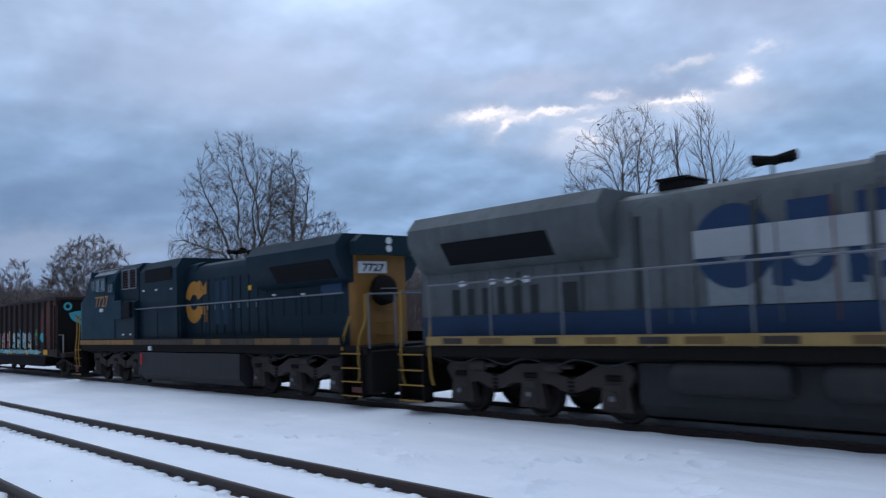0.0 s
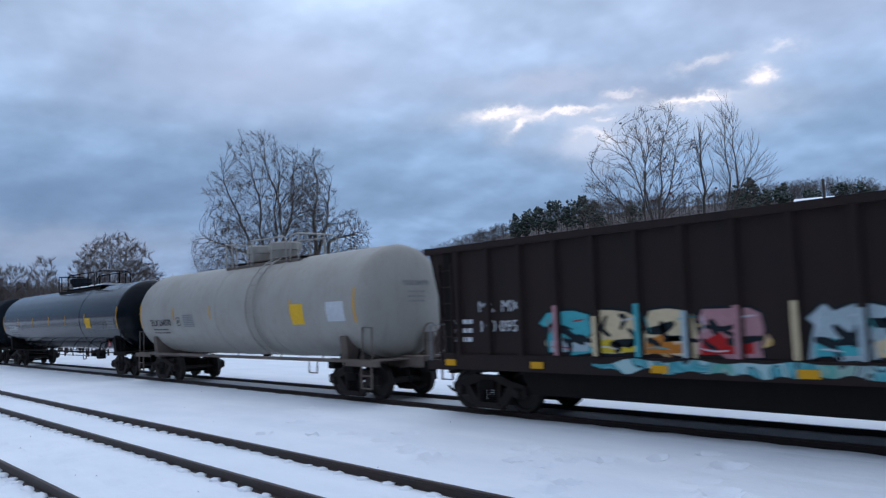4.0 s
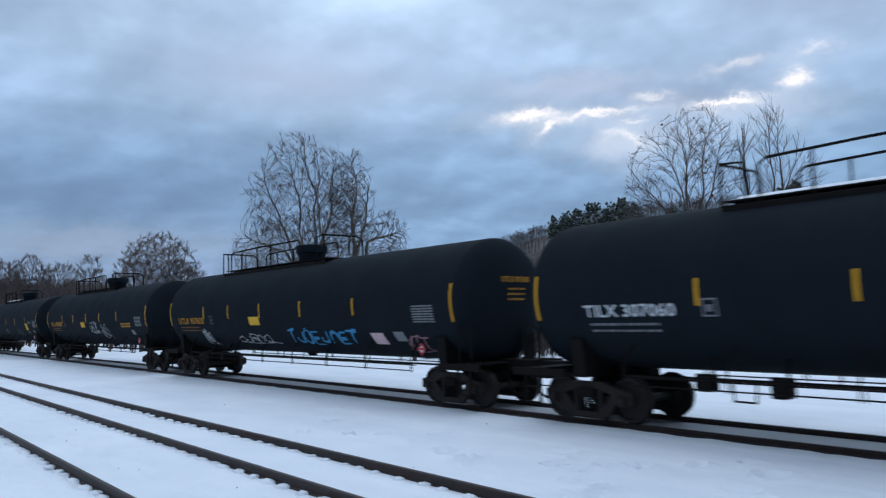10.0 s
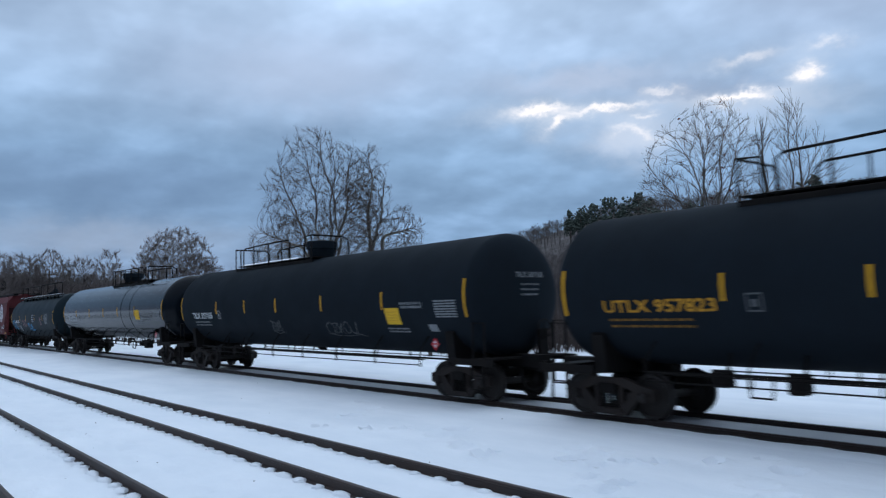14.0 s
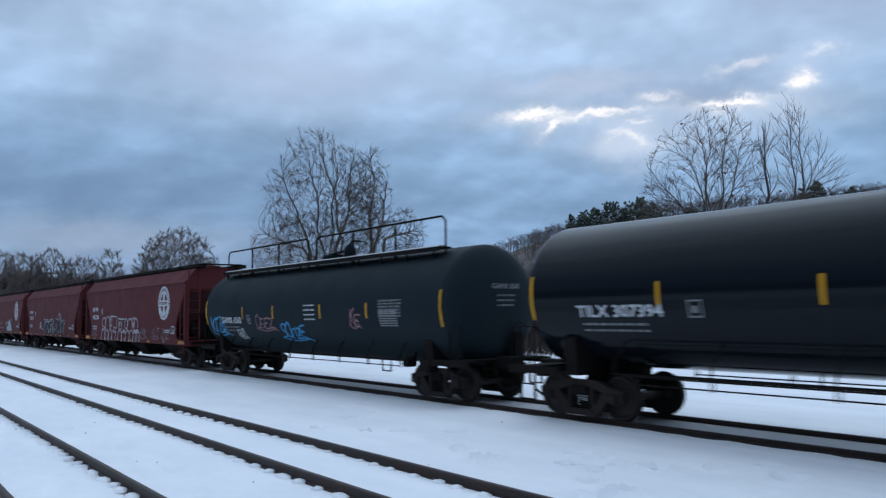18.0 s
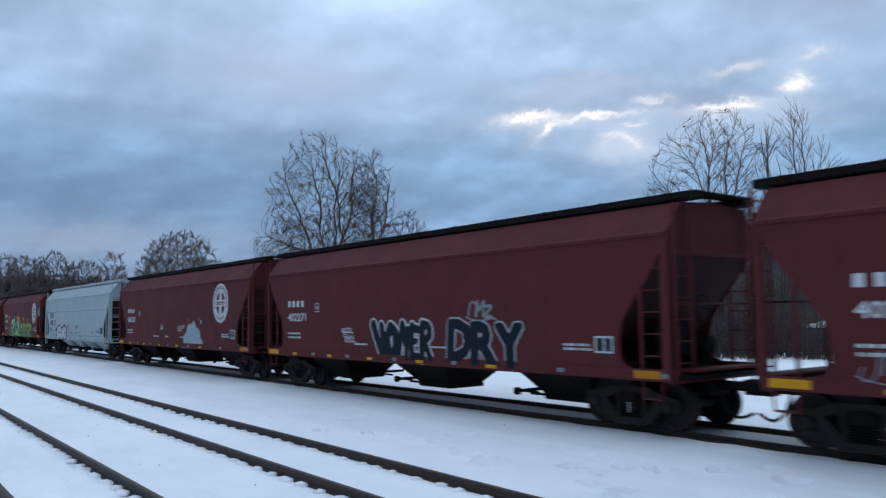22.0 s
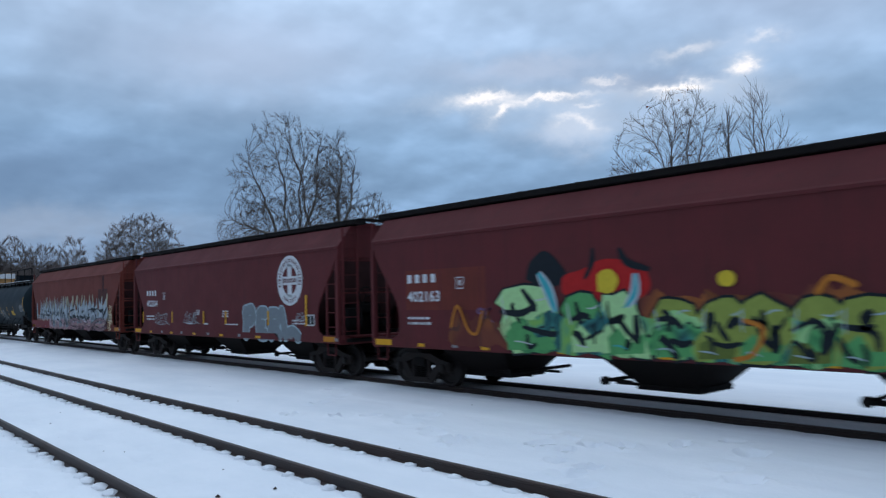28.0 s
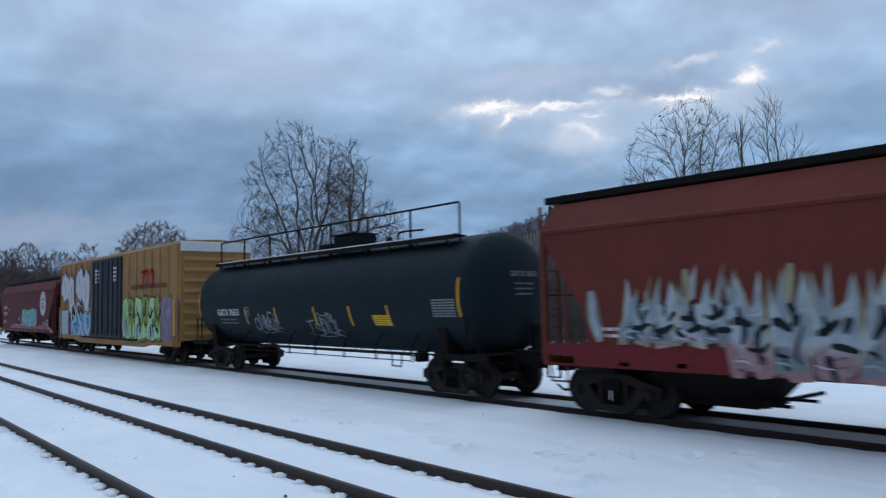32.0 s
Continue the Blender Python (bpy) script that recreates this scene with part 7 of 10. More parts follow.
def tanks():
    half = 9.75
    w, surf = tank_car("long off-white tank car with grimy underside and side ladder", WHITE_TANK, DARK_INK, "TILX 264770", cage=1, half=7.45, r=1.60,
                       strips=(-4.2, -1.15, 2.5, 4.2), frame_mat=TAN_FRAME, data_x=-3.4, hazard=False, ladder_x=1.9, side_sill=True, bands=(-0.9, 2.6), extras={"snow": False},
                       mark_w=2.05, mark_at=-6.45, cage_span=(-1.5, 3.4), domes=(-0.2, 1.35))
    Decal(surf, 0.01).rect(4.2, 2.07, 4.9, 2.68, 1, 4).make("warning_label", LEMON, w, "yellow warning label")
    Decal(surf, 0.01).rect(6.1, 2.14, 6.95, 2.69, 1, 4).make("paper_label", SPRAY_WHITE, w, "plain white label")
    couple(w, -73.10 + 7.45)
    b, surf = tank_car("long glossy black tank car with snow on its walkway", BLACK_GLOSS, WHITE, "TILX 307301", cage=1, strips=STRIPS_B, label_box=5.62, bands=(4.6,), half=half)
    couple(b, -95.44 + 9.77)
    b, surf = tank_car("long satin black tank car with a white sprayed T mark", BLACK, WHITE, "TILX 307060", cage=-1, strips=STRIPS_A, label_box=6.2, half=half)
    d = Decal(surf, 0.02)
    d.rect(0.82, 1.97, 2.74, 2.09, 6, 1)
    d.stroke([(1.66, 1.97), (1.68, 1.8), (1.70, 1.6), (1.72, 1.4), (1.74, 1.2), (1.76, 1.0), (1.78, 0.82)], 0.13)
    d.make("graffiti_tag", SPRAY_WHITE, b, "white sprayed T-shaped stroke")
    Decal(surf, 0.012).rect(7.0, 1.93, 7.52, 2.17, 1, 3).make("paper_label", PINK, b, "pale pink paper label")
    couple(b, -117.84 + 9.77)
    b, surf = tank_car("long dull black tank car with ochre lettering and blue spray paint", BLACK, GOLD_INK, "UTLX 957635", cage=-1, cage_span=(-5.75, 2.1), strips=(-6.20, -3.92, -1.35, 1.5, 4.60), extras={"snow": False}, mark_w=2.80, mark_at=-8.9, half=9.4, data_x=7.4, slide=0.38, truck_x=8.7)
    Decal(surf, 0.011).rect(-2.22, 2.07, -1.43, 2.37, 1, 3).make("warning_label", LEMON, b, "yellow warning label")
    scrawl(b, surf, -6.95, 1.15, 0.7, 0.75, SPRAY_WHITE, 3, 0.05)
    scrawl(b, surf, -3.78, 1.3, 2.5, 0.42, SPRAY_WHITE, 4, 0.05, 6)
    graffiti(b, surf, 0.25, 1.35, 2.5, 0.6, 5, [(SPRAY_BLUE, 0.2)], 5, label="sky-blue sprayed letters", lift=0.02)
    graffiti(b, surf, 2.85, 1.38, 1.5, 0.55, 3, [(SPRAY_BLUE, 0.24)], 8, label="sky-blue sprayed letters", lift=0.02)
    Decal(surf, 0.012).rect(5.17, 1.36, 5.79, 1.78, 1, 3).make("paper_label", PINK, b, "pale pink paper label")
    Decal(surf, 0.012).rect(6.3, 1.5, 6.75, 1.82, 1, 3).make("data_plate", GREY_INK, b)
    scrawl(b, surf, 6.6, 1.1, 0.9, 0.6, SPRAY_PINK, 6, 0.05, 4)
    couple(b, -139.58 + 9.52)
    b, surf = tank_car("long dull black tank car with ochre lettering and white scrawls", BLACK, GOLD_INK, "UTLX 957823", cage=-1, cage_span=(-5.75, 2.1), strips=(-6.05, -3.60, -0.86, 1.67, 4.63), extras={"snow": False}, mark_w=2.70, mark_at=-8.75, half=9.4, data_x=7.4, slide=0.38, truck_x=8.7)
    Decal(surf, 0.011).rect(-2.03, 2.05, -1.26, 2.35, 1, 3).make("warning_label", LEMON, b, "yellow warning label")
    scrawl(b, surf, -0.4, 1.75, 1.4, 0.62, SPRAY_WHITE, 13, 0.05, 5)
    scrawl(b, surf, 1.55, 1.42, 1.15, 0.75, SPRAY_WHITE, 14, 0.05, 5)
    Decal(surf, 0.010).lines(5.19, 2.18, 1.5, 2, 0.13, 0.075, 4, 3).make("small_stencil", GOLD_INK, b)["kind"] = "stuff"
    Decal(surf, 0.012).rect(6.5, 1.62, 6.93, 1.89, 1, 3).make("data_plate", GREY_INK, b)
    couple(b, -161.60 + 9.52)
    b, surf = tank_car("long satin black tank car with faint scrawls", BLACK, WHITE, "TILX 307165", cage=-1, strips=STRIPS_A, label_box=6.2, half=half)
    scrawl(b, surf, -1.3, 1.55, 0.7, 0.45, FAINT_INK, 23, 0.04)
    scrawl(b, surf, 2.6, 1.5, 1.7, 0.5, FAINT_INK, 24, 0.04)
    couple(b, -184.25 + 9.77)
    b, surf = tank_car("long glossy black tank car mirroring the sky", BLACK_GLOSS, WHITE, "TILX 307394", cage=1, strips=STRIPS_B, label_box=5.62, bands=(4.6, 3.0), extras={"snow": False}, half=half)
    couple(b, -206.29 + 9.66)
    g, surf = tank_car("slate-black tank car with full-length roof rails and blue tags", SLATE, WHITE, "GAMX 6360", half=7.85, strips=(-4.4, -1.85, 1.5, 4.22), top="rails", r=1.62, zc=2.48, gap=(-0.47, 0.08), slide=0.13,
                       data_x=4.86, hazard=False, mark_w=1.95, mark_at=-6.4, strip_z=(2.15, 2.6))
    scrawl(g, surf, -7.7, 1.5, 1.4, 0.7, SPRAY_BLUE, 33, 0.09, 5, label="sky-blue sprayed tag")
    scrawl(g, surf, -1.55, 1.38, 1.7, 0.62, SPRAY_BLUE, 34, 0.09, 6, label="sky-blue sprayed tag")
    scrawl(g, surf, -3.4, 1.75, 1.4, 0.55, SPRAY_PINK, 35, 0.045, 5)
    scrawl(g, surf, 3.2, 1.9, 0.5, 0.5, SPRAY_PINK, 36, 0.045, 3)
    scrawl(g, surf, -5.3, 1.35, 0.6, 0.45, SPRAY_WHITE, 37, 0.06, 4)
    Decal(surf, 0.01).lines(4.86, 2.62, 1.1, 6, 0.085, 0.05, 21, 6).make("small_stencil", GREY_INK, g, "panel of fine grey stencilling")["kind"] = "stuff"
    Decal(surf, 0.01).lines(0.42, 2.56, 0.75, 4, 0.15, 0.04, 12, 2).make("small_stencil", WHITE, g)["kind"] = "stuff"
    couple(g, -225.33 + 7.9)


def silver_mural(h, m):
    """Flame-tongued silver letters edged in black and cream, fading to pink at the foot."""
    edge = [(CREAM_EDGE, 0.12), (SPRAY_BLACK, 0.05), (SILVER_FADE, 0.0)]
    flame_piece(h, m, -3.9, 6.5, 0.98, 1.45, PINK_WILD, 83, "pink and dark sprayed shadow forms", 4, 0.1, 0.003, rough=0.04)
    flame_piece(h, m, 0.1, 6.4, 1.15, 2.2, SILVER_WILD, 84, "black shadow behind the silver letters", 8, 0.15, 0.005)
    tone = [(SILVER_FADE, SILVER_WILD, SPRAY_WHITE), (SILVER_FADE, SPRAY_GREY, SPRAY_ICE)]
    chunk_letters(h, m, -6.4, -4.1, 1.50, 2.30, 4, tone, 810, "silver flame-tipped letter edged in black and cream", CREAM_EDGE, 0.007, 0.75, 0.1)
    chunk_letters(h, m, -4.1, -0.1, 1.04, 2.25, 6, tone, 811, "silver flame-tipped letter edged in black and cream", CREAM_EDGE, 0.007, 0.55, 0.1)
    chunk_letters(h, m, 0.15, 6.4, 1.30, 2.36, 5, tone, 812, "large silver letter edged in cream", CREAM_EDGE, 0.020, 0.32, 0.08)
    sprayed(h, m, [[(0.20, [(-6.9, 1.5), (-7.05, 2.0), (-7.1, 2.5)])]], edge[:3], "silver flame-shaped stroke", 0.006, taper=True)
    for c in (1.2, 5.55):
        loop = [(c + 1.02 * math.cos(0.45 * q), 1.30 + 0.25 * math.sin(0.45 * q)) for q in range(15)]
        sprayed(h, m, [[(0.15, loop)]], [(SPRAY_BLACK, 0.07), (PINK_DUST, 0.0), (SPRAY_BLACK, -0.11), (PINK_DUST, -0.13)], "long pink sprayed loop", 0.040, taper=True)
    sprayed(h, m, [[(0.16, [(2.2, 1.55), (3.1, 1.25), (3.7, 1.04), (4.3, 1.32), (5.0, 1.5)])]], [(SPRAY_BLACK, 0.06), (PINK_DUST, 0.0)], "pink sprayed swoosh", 0.044, taper=True)
    tips = [[(0.16, [(u, 2.2), (u + 0.02 * q, 2.55), (u + 0.06 * q, 2.84)])] for u, q in ((-0.55, 1), (-0.3, -1), (0.55, 1), (0.75, -1), (1.35, 1), (1.6, -1), (2.3, 2), (2.9, -2), (3.66, 1), (4.28, -1), (6.52, 1), (-4.9, -1), (-3.1, 1), (-1.1, -1))]
    sprayed(h, m, tips, [(CREAM_EDGE, 0.0)], "cream sprayed flame tip", 0.004, taper=True)
    for k, (u, v) in enumerate(((6.7, 1.75), (6.6, 1.1), (6.75, 1.4))):
        scrawl(h, m, u, v, 0.45, 0.5, SPRAY_CREAM, 820 + k, 0.06, 3)


def hoppers():
    L = 8.45
    h, s = hopper_car("maroon covered hopper with thin white outline graffiti", MAROON, WHITE, "402108")
    w = 0.055
    top = [[(-4.15, 2.02), (-4.25, 2.24), (-4.7, 2.2), (-4.78, 1.88), (-4.45, 1.72), (-4.12, 1.85), (-4.15, 2.02)], [(-4.85, 1.62), (-4.2, 1.66), (-4.12, 2.1), (-3.6, 2.31), (-3.22, 2.1), (-3.28, 1.64)],
           [(-3.1, 1.72), (-3.3, 2.05), (-2.98, 2.34), (-2.86, 2.0), (-3.1, 1.72)], [(-2.86, 1.70), (-2.9, 2.32), (-2.88, 2.33)], [(-2.9, 2.33), (-1.93, 2.31)], [(-1.92, 2.31), (-1.95, 1.72), (-2.5, 1.74)],
           [(-1.64, 2.18), (-0.47, 2.17)], [(-1.63, 2.17), (-1.46, 1.66), (-1.1, 1.66)], [(-1.12, 2.17), (-0.92, 1.66)], [(-0.15, 2.23), (-0.46, 1.95), (-0.2, 1.66), (0.14, 1.9), (-0.15, 2.23)],
           [(0.02, 1.66), (0.16, 2.06), (0.6, 2.2), (0.92, 1.95), (1.1, 1.56)], [(0.88, 2.1), (1.1, 2.24), (1.3, 2.12)], [(1.18, 1.9), (1.4, 2.22), (1.78, 2.0), (1.76, 1.66), (1.35, 1.56), (1.1, 1.6)]]
    sprayed(h, s, [[(w, p)] for p in top], [(SPRAY_WHITE, 0.0)], "thin white outlined letter")
    low = [[(w, [(u, 1.0), (u + 0.04, 1.42), (u + 0.38, 1.60), (u + 0.66, 1.36), (u + 0.56, 1.02)])] for u in (-4.85, -4.15, -3.45, -2.75, -1.62, -0.92, -0.24, 0.42, 1.06, 1.50)]
    sprayed(h, s, low, [(SPRAY_WHITE, 0.0)], "thin white outlined letter", 0.02)
    for k, u in enumerate((-6.9, 2.2, 4.0, 5.3)):
        scrawl(h, s, u, 1.25, 0.9, 0.5, SPRAY_PALE, 410 + k, 0.035, 4, lift=0.018)
    couple(h, -244.70 + L)
    h, s = hopper_car("maroon covered hopper with large navy block graffiti outlined in white", MAROON, WHITE, "402271", logo=False)
    word = ([(0.30, [(-1.56, 2.04), (-1.32, 1.6), (-1.06, 1.14)]), (0.26, [(-1.12, 2.0), (-1.02, 1.6), (-0.98, 1.16)])],
            [(0.34, [(-0.62, 1.96), (-0.80, 1.6), (-0.62, 1.18), (-0.38, 1.3), (-0.36, 1.75), (-0.62, 1.96)])],
            [(0.23, [(-0.22, 1.12), (-0.10, 1.6), (-0.02, 2.04)]), (0.26, [(0.0, 2.04), (0.12, 1.74), (0.16, 1.5)]), (0.22, [(0.20, 1.12), (0.20, 1.6), (0.26, 1.9)])],
            [(0.25, [(0.48, 2.0), (0.43, 1.55), (0.48, 1.14)]), (0.23, [(0.48, 1.96), (0.76, 1.90)]), (0.18, [(0.48, 1.55), (0.68, 1.58)]), (0.20, [(0.48, 1.14), (0.74, 1.17)])],
            [(0.26, [(0.98, 2.05), (0.96, 1.6), (0.96, 1.12)]), (0.24, [(0.98, 2.05), (1.26, 1.98), (1.30, 1.74), (1.02, 1.58)]), (0.22, [(1.06, 1.55), (1.20, 1.36), (1.34, 1.12)])])
    word = [[(w * 0.95, [(0.93 * u - 0.11, 1.18 + 0.95 * (v - 1.12)) for u, v in p]) for w, p in letter] for letter in word]
    sprayed(h, s, word, [(SPRAY_WHITE, 0.11), (SPRAY_NAVY, 0.0)], "navy letter of VOMER with white outline")
    bubble_word(h, s, "DRY", 1.9, 1.16, 2.78, 0.92, [(SPRAY_WHITE, 0.125), (SPRAY_NAVY, 0.088)], "navy letters DRY with white outline")
    for k in range(3):
        scrawl(h, s, -3.34 + 0.08 * k, 1.82 - 0.14 * k, 0.55, 0.14, SPRAY_WHITE, 52 + k, 0.035, 4)
    scrawl(h, s, 2.6, 2.2, 0.9, 0.45, SPRAY_PALE, 46, 0.08, 4)
    couple(h, -263.35 + L)
    h, s = hopper_car("maroon covered hopper with a silver sprayed cloud", MAROON, WHITE, "402238")
    def dome(k, bumps):
        out = [(2.58 + 1.22 * k, 1.0), (2.58 - 1.22 * k, 1.0)]
        for i in range(61):
            a = math.pi * (1 - i / 60)
            q = k * (0.90 + 0.12 * abs(math.sin(a * bumps)))
            out.append((2.58 + 1.20 * q * math.cos(a), 1.04 + (0.82 + 0.28 * math.sin(a) ** 3) * q * math.sin(a)))
        return out
    for mt, k, lift in ((SPRAY_PALE, 1.04, 0.008), (SPRAY_ICE, 0.97, 0.011)):
        o = dome(k, 5.5)
        ob = Decal(s, lift).raw([(2.58, 1.02)] + o, [(0, i, i + 1) for i in range(2, len(o))]).make("graffiti", mt, h, "pale silver bubble shape")
    for i in range(7):
        a = 0.35 + i * 0.4
        Decal(s, 0.014).stroke(curve_pts([(2.58 + 0.45 * math.cos(a), 1.12 + 0.4 * math.sin(a)), (2.58 + 0.75 * math.cos(a + 0.2), 1.15 + 0.62 * math.sin(a + 0.2)), (2.58 + 1.0 * math.cos(a), 1.1 + 0.8 * math.sin(a))], 5), 0.03).make("paint_line", SPRAY_PALE, ob)
    for u, v, q in ((1.50, 1.95, 0.09), (3.55, 2.15, 0.08), (2.0, 2.22, 0.04), (3.3, 2.3, 0.04)):
        Decal(s, 0.010).disc(u, v, q).make("paint_blot", SPRAY_ICE, h)
    couple(h, -281.83 + L)
    h, s = hopper_car("pale blue-grey covered hopper with black and white tag", GREY_CAR, DARK_INK, None, logo=False, kind="four", name_bars=False)
    Decal(s, 0.006).fit("CAIX", -6.90, 2.45, 1.10, 0.36, 0.032).make("reporting_mark", DARK_INK, h, "black stencilled CAIX")
    Decal(s, 0.006).fit("490113", -6.84, 1.94, 1.66, 0.34, 0.028).make("car_number", DARK_INK, h, "black stencilled 490113")["kind"] = "stuff"
    blob(h, s, [(-5.22, 1.55), (-4.62, 1.84), (-3.9, 2.02), (-3.13, 1.86), (-2.28, 2.02), (-1.66, 1.72), (-1.80, 1.10), (-2.88, 0.99), (-3.93, 1.0), (-4.62, 1.12), (-4.72, 1.56)], SPRAY_BLACK, "black backing of a sprayed tag", 0.016)
    sprayed(h, s, [[(0.40, [(-3.86, 1.72), (-4.28, 1.62), (-4.30, 1.26), (-3.86, 1.22)])], [(0.36, [(-3.56, 1.78), (-3.52, 1.30), (-3.30, 1.22)])], [(0.34, [(-3.02, 1.66), (-3.0, 1.26), (-2.74, 1.22), (-2.60, 1.66)])],
                   [(0.36, [(-1.96, 1.62), (-2.26, 1.72), (-2.42, 1.40), (-2.20, 1.22), (-1.98, 1.26)])]], [(SPRAY_BLACK, 0.07), (SPRAY_WHITE, 0.0)], "white bubble letter edged in black", 0.020)
    Decal(s, 0.028).stroke(curve_pts([(-5.15, 1.58), (-4.6, 1.92), (-3.9, 2.06), (-3.1, 1.92), (-2.3, 2.07), (-1.62, 1.72)], 6), 0.035, 0, True).make("paint_line", SPRAY_WHITE, h, "thin white highlight")
    scrawl(h, s, -1.5, 1.75, 0.9, 0.42, SPRAY_PINK, 56, 0.03, 4, label="faint pink scrawl")
    Decal(s, 0.003).rect(-8.0, 2.86, 8.0, 2.885).rect(-8.0, 1.30, 8.0, 1.325).make("panel_seam", SPRAY_GREY, h, "thin horizontal seams")["kind"] = "stuff"
    for x, z in ((-6.6, 1.62), (-5.9, 1.22), (-4.9, 1.22), (-0.4, 1.58), (0.5, 1.58), (-1.6, 1.22), (1.8, 1.25), (4.6, 1.6)):
        Decal(s, 0.006).lines(x, z, 0.42, 3, 0.075, 0.035, int(50 + 10 * x), 2).make("small_stencil", DARK_INK, h)["kind"] = "stuff"
    couple(h, -300.79 + L)
    h, s = hopper_car("maroon covered hopper with a large green and orange mural", MAROON, WHITE, "402163", logo_x=6.05)
    m = flat_side(-1.594)
    Decal(s, 0.002).rect(-6.95, 1.95, -4.0, 2.95).make("painted_out_patch", MAROON_B, h, "squarer patch of fresher maroon paint")
    flame_piece(h, m, -5.3, -3.2, 1.06, 1.75, RUSTY_MIST, 60, "orange and brown sprayed mist", 8, 0.4, 0.004)
    flame_piece(h, m, -3.4, 5.3, 1.0, 1.95, GREEN_WILD, 61, "dark green and teal sprayed background", 10, 0.2, 0.005)
    flame_piece(h, s, 0.1, 5.4, 1.7, 2.25, RUSTY_MIST, 67, "orange sprayed cloud behind the letters", 14, 0.22, 0.004)
    blob(h, s, [(-2.75, 2.6), (-2.62, 2.95), (-2.2, 3.18), (-1.8, 2.92), (-1.6, 2.55), (-2.2, 2.4)], SPRAY_BLACK, "black sprayed hair", 0.006)
    blob(h, s, [(-1.75, 2.3), (-1.7, 2.62), (-1.2, 2.75), (-0.7, 2.92), (-0.2, 2.88), (0.25, 2.72), (0.35, 2.3), (-0.2, 2.05), (-1.1, 2.0)], SPRAY_RED, "red sprayed cloud", 0.008)
    sprayed(h, s, [[(0.13, [(-1.15, 2.55), (-0.96, 2.85), (-0.92, 3.16)])], [(0.16, [(-0.3, 3.12), (-0.12, 2.84), (0.38, 2.68)])]], [(SPRAY_BLACK, 0.0)], "black sprayed horn", 0.012, taper=True)
    chunk_letters(h, s, -3.4, -1.75, 1.04, 2.42, 1, [(SPRAY_MINT, SPRAY_GREEN, SPRAY_WHITE)], 604, "bright green letter edged in black", lift=0.014, tip=0.08)
    chunk_letters(h, s, -1.55, 0.3, 1.06, 2.2, 2, [(SPRAY_GREEN, SPRAY_MINT, SPRAY_WHITE), (SPRAY_MINT, SPRAY_GREEN, SPRAY_TEAL)], 605, "bright green letter edged in black", lift=0.014, tip=0.12)
    sprayed(h, s, [[(0.26, [(-2.36, 2.72), (-2.1, 2.35), (-1.92, 1.9)])], [(0.20, [(0.07, 2.62), (0.04, 2.25), (-0.16, 2.0)])]], [(SPRAY_WHITE, 0.02), (SPRAY_TEAL, -0.08)], "white and teal sprayed stroke", 0.030, taper=True)
    blob(h, s, [(-0.82, 2.3), (-0.8, 2.64), (-0.5, 2.72), (-0.32, 2.5), (-0.5, 2.26)], SPRAY_YELLOW, "yellow sprayed patch", 0.030)
    chunk_letters(h, s, 0.45, 5.2, 1.05, 2.05, 6, [(SPRAY_LIME, SPRAY_GREEN, SPRAY_ICE), (SPRAY_LIME, SPRAY_OLIVE, SPRAY_ICE)], 608, "olive-green letter edged in black", lift=0.014, tip=0.16, slant=0.12)
    sprayed(h, s, [[(0.08, [(2.0, 1.1), (2.3, 1.2), (2.5, 1.6), (2.2, 1.75)])], [(0.10, [(3.4, 2.2), (3.6, 2.42), (3.95, 2.3)])], [(0.07, [(-5.2, 1.55), (-4.95, 2.05), (-4.6, 1.5), (-4.3, 1.42), (-4.1, 1.9)])]], [(SPRAY_ORANGE, 0.0)], "orange sprayed curl", 0.034)
    Decal(s, 0.036).disc(1.9, 2.46, 0.17, 0.14).make("paint_blot", SPRAY_YELLOW, h, "yellow sprayed spot")
    scrawl(h, s, 7.6, 2.75, 0.7, 0.5, SPRAY_WHITE, 63, 0.09, 4)
    scrawl(h, s, -4.4, 1.7, 0.5, 0.3, SPRAY_PURPLE, 64, 0.06, 3)
    couple(h, -319.68 + L)
    h, s = hopper_car("maroon covered hopper with grey bubble-letter graffiti", MAROON, WHITE, "402204")
    perl = [[(0.44, [(2.62, 1.18), (2.66, 1.6), (2.60, 1.92)]), (0.36, [(2.62, 1.92), (3.05, 2.0), (3.16, 1.70), (2.76, 1.56)])], [(0.40, [(4.02, 1.88), (3.62, 1.86), (3.56, 1.5), (3.64, 1.20), (4.02, 1.18)]), (0.30, [(3.56, 1.52), (3.92, 1.52)])],
            [(0.40, [(4.42, 1.18), (4.40, 1.86)]), (0.34, [(4.42, 1.88), (4.86, 1.84), (4.84, 1.54), (4.46, 1.48)]), (0.34, [(4.6, 1.45), (5.02, 1.18)])], [(0.36, [(5.12, 1.92), (5.26, 1.5), (5.36, 1.2)]), (0.34, [(5.36, 1.18), (5.8, 1.30), (6.16, 1.14)])]]
    sprayed(h, s, perl, [(SPRAY_ICE, 0.10), (SPRAY_GREY, 0.0)], "grey bubble letter edged in pale blue")
    scrawl(h, s, 6.0, 1.68, 0.6, 0.22, SPRAY_PALE, 75, 0.035, 4)
    scrawl(h, s, -5.9, 1.45, 1.3, 0.42, SPRAY_PALE, 73, 0.045, 8)
    scrawl(h, s, -2.85, 1.5, 1.3, 0.42, SPRAY_PALE, 74, 0.045, 8)
    for x in (-7.3, -4.0, -0.9, 1.02, 4.2, 6.62):
        Decal(s, 0.03).rect(x, 1.48, x + 0.10, 1.95 if x < 6 else 2.42).make("reflector", YELLOW, h, "upright yellow reflective strip")
